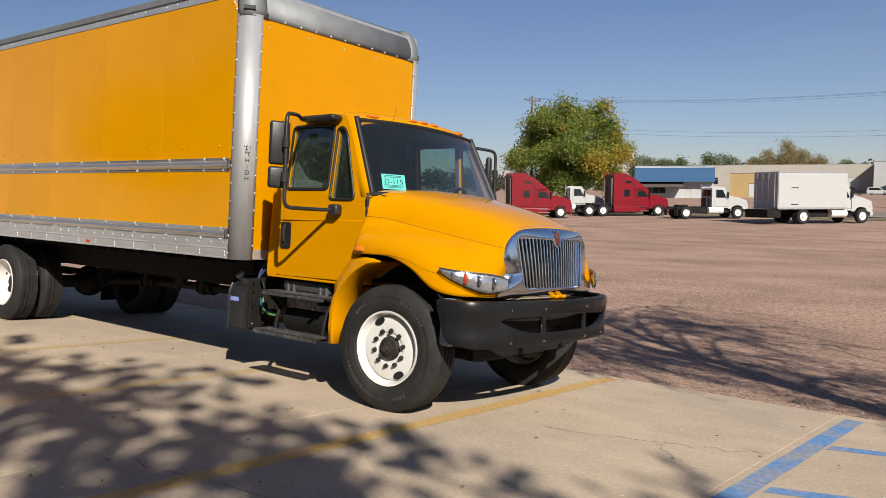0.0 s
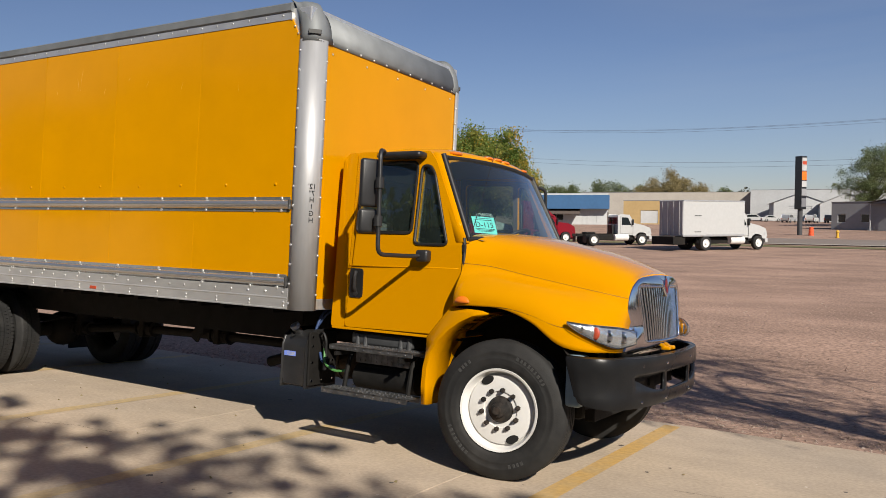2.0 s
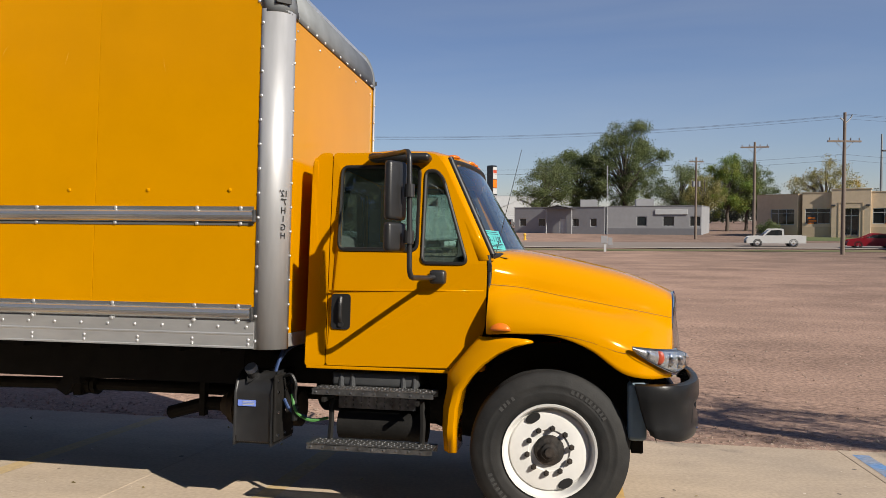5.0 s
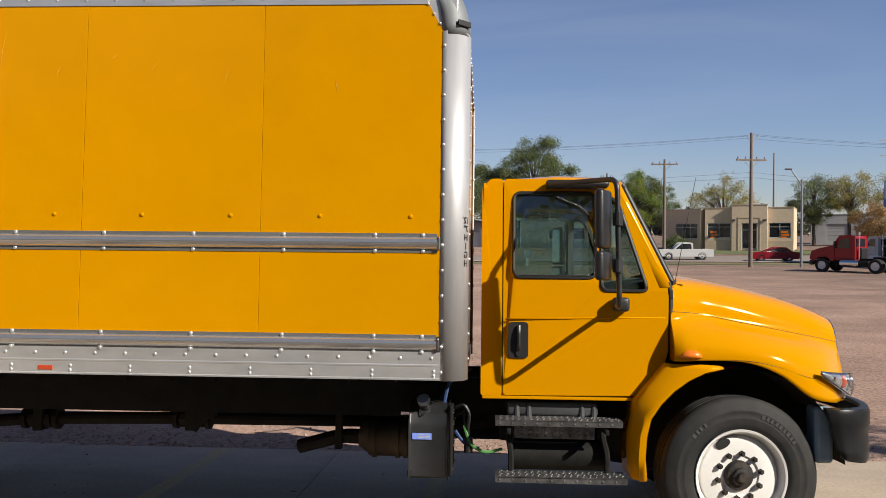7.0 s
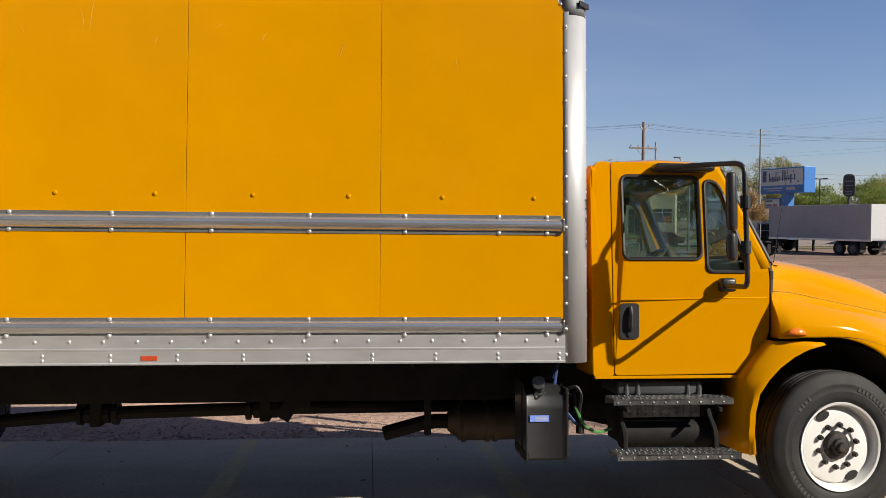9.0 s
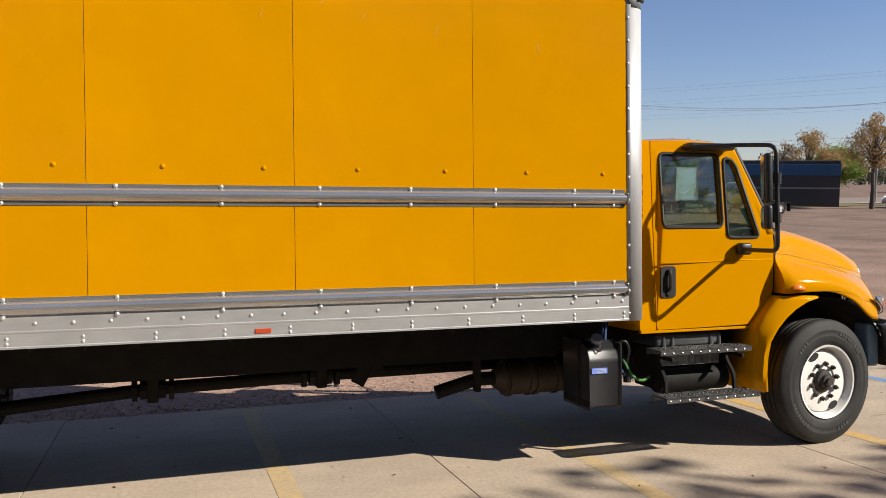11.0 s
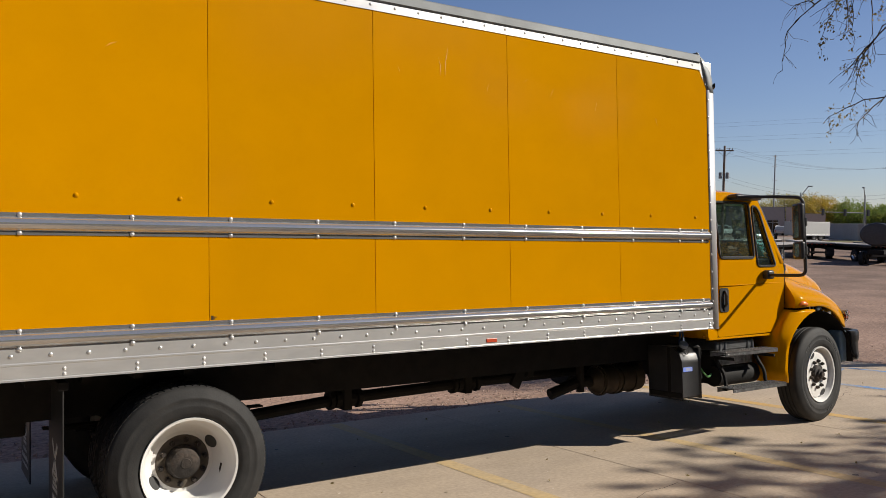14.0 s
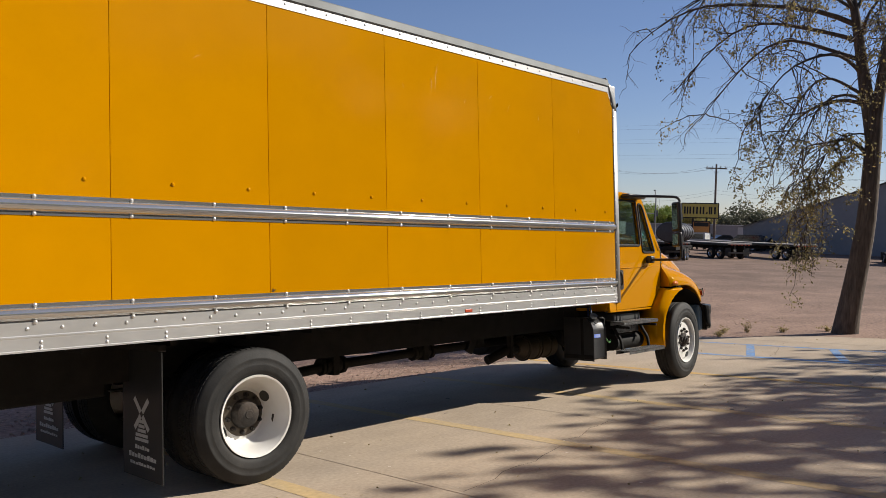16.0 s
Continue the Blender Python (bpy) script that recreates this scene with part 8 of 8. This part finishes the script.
def utility_pole(x, y, h, turn, label, double=False, transformer=False):
    t = thing("utility_pole", label, "utility pole", stand(x, y, turn), "utility poles")
    part("mast", rod((0, 0, -0.5), (0, 0, h), 0.17, 0.11, 14), WOODPOLE, t, "weathered wooden mast", smooth=40)
    arms = [h - 0.5] if not double else [h - 2.2]
    reach = 0.95 if transformer else 1.35
    for z in arms:
        arm = part("crossarm", box((-reach, -0.06, z - 0.07), (reach, 0.06, z + 0.07), 0.01), WOODPOLE, t, "wooden crossarm")
        for k in (-reach + 0.15, -0.5, 0.5, reach - 0.15):
            part("insulator", lathe([(0.0, 0.0), (0.05, 0.02), (0.03, 0.08), (0.06, 0.12), (0.03, 0.22), (0.0, 0.24)], 10), GREYD, arm).matrix_local = pose(k, 0, z + 0.05, 90, 0, 0)
        for s in (-1, 1):
            part("brace", rod((s * 0.75, 0, z), (0, 0, z - 0.7), 0.02), GALV, t)
    if double:
        part("bracket", tube([(0, 0, h - 0.9), (0.45, 0, h - 0.45), (0.62, 0, h - 0.15)], 0.05, 8), GALV, t)
        part("bracket", tube([(0, 0, h - 0.7), (-0.35, 0, h - 0.4)], 0.05, 8), GALV, t)
    if transformer:
        for s in (-1, 1):
            part("transformer", rod((s * 0.36, 0, h - 3.5), (s * 0.36, 0, h - 2.85), 0.19, segs=18), GALV, t, "grey transformer can", smooth=40)
    return t


POLES = [(-45.5, 75.5, 13.0), (21.9, 61.6, 10.9), (65.9, 51.8, 11.0), (87.0, 40.2, 10.2), (130, 8, 11)]
for i, (x, y, h) in enumerate(POLES):
    utility_pole(x, y, h, (80, 15, 140, 140, 140)[i], ("weathered wooden utility pole with transformers" if i == 2 else "weathered wooden utility pole with crossarm"), i == 1, i == 2)
utility_pole(18.9, 79.5, 10.2, 0, "weathered wooden utility pole with short crossarm")
utility_pole(15.5, 96, 9.8, 20, "wooden utility pole with transformer cans", False, True)
WIRE = material("dark cable", (0.06, 0.06, 0.065), 0.6)
for (ax, ay, ah), (bx, by, bh) in zip(POLES, POLES[1:]):
    for off, dz in ((-1.2, -0.3), (-0.55, -0.3), (1.2, -0.3), (0.0, -3.2), (0.1, -3.6)):
        a = Vector((ax, ay + off, ground_z(ax, ay) + ah + dz))
        b = Vector((bx, by + off, ground_z(bx, by) + bh + dz))
        pts = [a.lerp(b, u) - Vector((0, 0, 1.6 * 4 * u * (1 - u))) for u in (k / 20 for k in range(21))]
        solo("overhead_cable", tube(pts, 0.008, 5), WIRE, "thin dark overhead cable between utility poles", "cable", group="overhead cables")
MASTS = [(59.2, 115.3, 15.8), (118.0, -6.0, 17.6)]
for h in (15.8, 15.3, 13.9, 13.4, 11.8, 11.3):
    (ax, ay, _), (bx, by, _) = MASTS
    a, b = Vector((ax, ay, ground_z(ax, ay) + h)), Vector((bx, by, ground_z(bx, by) + h + 1.0))
    pts = [a.lerp(b, u) - Vector((0, 0, 0.8 * 4 * u * (1 - u))) for u in (k / 24 for k in range(25))]
    solo("overhead_cable", tube(pts, 0.006, 5), WIRE, "thin dark overhead cable between steel masts", "cable", group="overhead cables")


def street_lamp(x, y, h, turn, label):
    t = thing("street_lamp", label, "street lamp", stand(x, y, turn), "street lamps")
    part("mast", rod((0, 0, -0.2), (0, 0, h - 0.8), 0.11, 0.08, 12), GALV, t, "grey steel mast", smooth=40)
    part("arm", tube([(0, 0, h - 1.4), (-0.18, 0, h - 1.05), (-0.95, 0, h - 0.02)], 0.05, 8, 0.2), GALV, t, "bent arm")
    part("lantern", box((-1.45, -0.12, h - 0.06), (-0.88, 0.12, h + 0.06), 0.04), DARKW, t, "dark flat lantern head")


street_lamp(25.9, 61.5, 7.9, 10, "grey steel street lamp on the verge")
street_lamp(89.1, 49.5, 7.0, 20, "grey steel street lamp by the crossing")
street_lamp(86.2, 56.1, 7.3, 150, "grey steel street lamp by the crossing")
street_lamp(72, 66, 8.5, 200, "grey steel street lamp across the lot")
t = thing("street_lamp", "dark parking lot lamp with two flat heads", "street lamp", stand(54.2, 90, -30), "street lamps")
part("mast", rod((0, 0, -0.2), (0, 0, 7.25), 0.09, 0.07, 12), DARKW, t, smooth=40)
part("arm", box((-0.45, -0.04, 7.16), (0.45, 0.04, 7.26)), DARKW, t)
for q in (-1, 1):
    part("lantern", box((q * 0.62 - 0.28, -0.18, 7.16), (q * 0.62 + 0.28, 0.18, 7.32), 0.03), DARKW, t, "dark flat lamp head")
for x, y, h in (*MASTS, (152, 106, 17.2), (43.8, 118.8, 14)):
    t = thing("mast", "thin dark steel mast with short arms", "mast", stand(x, y), "masts")
    part("shaft", rod((0, 0, 0), (0, 0, h), 0.22, 0.12, 10), GALV, t)
    for z in (h - 0.4, h - 2.6, h - 5.6) if x > 50 else ():
        part("arm", box((-1.6 if x < 100 else -0.8, -0.06, z - 0.06), (1.6 if x < 100 else 0.8, 0.06, z + 0.06)), GALV, t)
# Pylon sign, posts and small things on the verge.
t = thing("pylon_sign", "tall black pylon sign with orange and white panels", "sign", stand(-9.3, 97.5, -35))
part("post", rod((0, 0, 0), (0, 0, 4), 0.28, segs=14), DARKW, t, "dark post")
cabinet = part("cabinet", box((-0.5, -0.42, 3.0), (0.5, 0.42, 9.2), 0.05), CARMAT["black"], t, "black cabinet")
for z0, z1, mt in ((7.5, 9.0, CARMAT["white"]), (6.4, 7.4, AMBER), (5.6, 6.3, CARMAT["white"]), (4.6, 5.4, GREYW), (3.3, 4.3, GREYD)):
    for s in (-1, 1):
        part("sign_panel", box((0.502, -0.36, z0), (0.52, 0.36, z1)) if s > 0 else box((-0.4, -0.44, z0), (0.4, -0.422, z1)), mt if s > 0 else CARMAT["black"], cabinet)
part("sign_panel", box((0.522, -0.32, 8.2), (0.53, 0.32, 8.6)), RED, cabinet)
solo("barrel", lathe([(0.0, 0.0), (0.3, 0.0), (0.3, 0.25), (0.27, 0.27), (0.27, 0.6), (0.24, 0.62), (0.24, 0.95), (0.0, 1.0)], 20), material("orange barrel plastic", (0.75, 0.10, 0.03), 0.5), "orange traffic barrel beside the pylon sign", "traffic barrel", stand(-7.9, 96.2) @ pose(0, 0, 0, 90, 0, 0))
solo("fire_hydrant", lathe([(0.0, 0.0), (0.2, 0.0), (0.2, 0.08), (0.13, 0.1), (0.13, 0.55), (0.19, 0.58), (0.17, 0.72), (0.0, 0.85)], 16), material("hydrant yellow", (0.65, 0.36, 0.03), 0.5), "yellow fire hydrant on the verge", "fire hydrant", stand(-4.6, 90.5) @ pose(0, 0, 0, 90, 0, 0))
t = thing("utility_cabinet", "grey electric cabinet on a post", "cabinet", stand(4.0, 64.4))
part("post", box((-0.1, -0.1, 0), (0.1, 0.1, 0.8)), WHITEW, t)
part("cabinet_box", box((-0.35, -0.15, 0.7), (0.2, 0.15, 1.35), 0.02), GREYW, t)
part("cabinet_box", box((0.25, -0.1, 0.55), (0.6, 0.1, 1.2), 0.02), GREYW, t)
t = thing("flagpole", "thin white flagpole before the grey office", "flagpole", stand(5.5, 112.2))
part("shaft", rod((0, 0, 0), (0, 0, 9.8), 0.06, 0.035, 10), WHITEW, t)


def board_sign(name, label, m, width, height, z, depth, face, edge, bars, post=0.2, feet=(-0.18, 0.18)):
    t = thing(name, label, "sign", m)
    c = part("cabinet", box((-width / 2, -depth / 2, z), (width / 2, depth / 2, z + height), 0.06), edge, t, "sign cabinet")
    part("sign_face", box((-width / 2 + 0.12, -depth / 2 - 0.02, z + 0.12), (width / 2 - 0.12, -depth / 2 - 0.004, z + height - 0.12)), face, c, "sign face")
    for x0, z0, x1, z1, mt in bars:
        part("sign_bar", box((-width / 2 + x0 * width, -depth / 2 - 0.035, z + z0 * height), (-width / 2 + x1 * width, -depth / 2 - 0.022, z + z1 * height)), mt, c)
    for x in (width * k for k in feet):
        part("post", box((x - post / 2, -post / 2, -0.3), (x + post / 2, post / 2, z)), edge, t, "sign post")
    return t


BLUESIGN = material("blue sign paint", (0.035, 0.15, 0.42), 0.4, vary=0.08)
PRINTBLUE = material("dark blue sign print", (0.035, 0.06, 0.16), 0.5)
bars = [(0.02, 0.04, 0.98, 0.31, BLUESIGN), (0.06, 0.46, 0.15, 0.90, PRINTBLUE), (0.08, 0.17, 0.52, 0.23, CARMAT["white"]), (0.62, 0.12, 0.93, 0.24, CARMAT["white"]), (0.16, 0.09, 0.5, 0.13, CARMAT["white"])]
for a, b, c, d in ((0.21, 0.025, 0.46, 0.80), (0.25, 0.02, 0.46, 0.62), (0.285, 0.02, 0.44, 0.66), (0.32, 0.025, 0.46, 0.66), (0.365, 0.02, 0.46, 0.84), (0.40, 0.02, 0.46, 0.66), (0.44, 0.02, 0.48, 0.68),
                   (0.52, 0.025, 0.48, 0.90), (0.57, 0.025, 0.48, 0.88), (0.62, 0.02, 0.50, 0.70), (0.66, 0.02, 0.50, 0.70), (0.70, 0.03, 0.38, 0.72), (0.76, 0.015, 0.78, 0.88), (0.79, 0.025, 0.50, 0.72), (0.86, 0.04, 0.40, 0.46)):
    bars.append((a, c, a + b, d, PRINTBLUE))
bars.append((0.235, 0.54, 0.80, 0.575, PRINTBLUE))
board_sign("roadside_sign", "white and blue roadside sign with dark print bars", pose(36.35, 64.7, ground_z(36.35, 64.7), 0, 0, -73), 5.1, 2.3, 4.95, 1.35, CARMAT["white"], BLUESIGN, bars, 0.75, (0.02,))
board_sign("roadside_sign", "small white board with dark print bars under the blue sign", pose(35.9, 66.2, ground_z(35.9, 66.2), 0, 0, -73), 1.9, 0.95, 3.6, 0.3, CARMAT["white"], BLUESIGN, [(0.1, 0.6, 0.5, 0.8, GREYD), (0.1, 0.2, 0.45, 0.4, GREYD), (0.55, 0.2, 0.8, 0.4, RED)])
t = thing("oval_sign", "dark rounded roadside sign on a post", "sign", pose(46.4, 71.4, ground_z(46.4, 71.4), 0, 0, -35))
part("post", rod((0, 0, 0), (0, 0, 4.8), 0.12), DARKW, t)
part("sign_plate", sheet(rounded([(-0.52, 4.75), (0.52, 4.75), (0.52, 7.0), (-0.52, 7.0)], 0.5, 6), [], lambda u, v: (u, -0.15, v), (0, 0.3, 0)), DARKW, t, "dark rounded plate")
for z in (6.2, 5.8, 5.2, 4.95):
    part("sign_bar", box((-0.32, -0.17, z), (0.32, -0.155, z + 0.12)), GREYD, t)
yaw = math.degrees(math.atan2(36.1 - 39.2, 78.5 - 76.9))
SIGNY = material("dull yellow sign face", (0.55, 0.42, 0.10), 0.5)
bars = []
for a in (0.08, 0.15, 0.22, 0.31, 0.40, 0.49, 0.57, 0.66, 0.73, 0.78, 0.87):
    bars.append((a, 0.28, a + 0.042, 0.75 if a != 0.66 else 0.4, INK))
board_sign("roadside_sign", "yellow roadside sign with heavy black print bars", pose(77.8, 37.6, ground_z(77.8, 37.6), 0, 0, yaw), 4.1, 1.75, 3.5, 0.4, SIGNY, INK, bars)
board_sign("roadside_sign", "orange and dark notice board under the yellow sign", pose(77.6, 37.3, ground_z(77.8, 37.6), 0, 0, yaw), 2.0, 1.6, 1.6, 0.3, material("orange board", (0.55, 0.22, 0.05), 0.6), INK, [(0.1, 0.62, 0.9, 0.9, INK)])
t = thing("traffic_signal", "dark traffic signal mast over the crossing", "traffic signal", stand(123.6, 69.0, -30))
part("mast", rod((0, 0, 0), (0, 0, 4.6), 0.13, 0.1), DARKW, t)
part("mast_arm", rod((0, 0, 4.1), (-8, 0, 4.2), 0.09, 0.05), GALV, t)
for x in (0.4, -3.5, -7.2):
    part("signal_head", box((x - 0.2, -0.2, 3.6), (x + 0.2, 0.1, 4.7), 0.04), DARKW, t, "dark signal head")
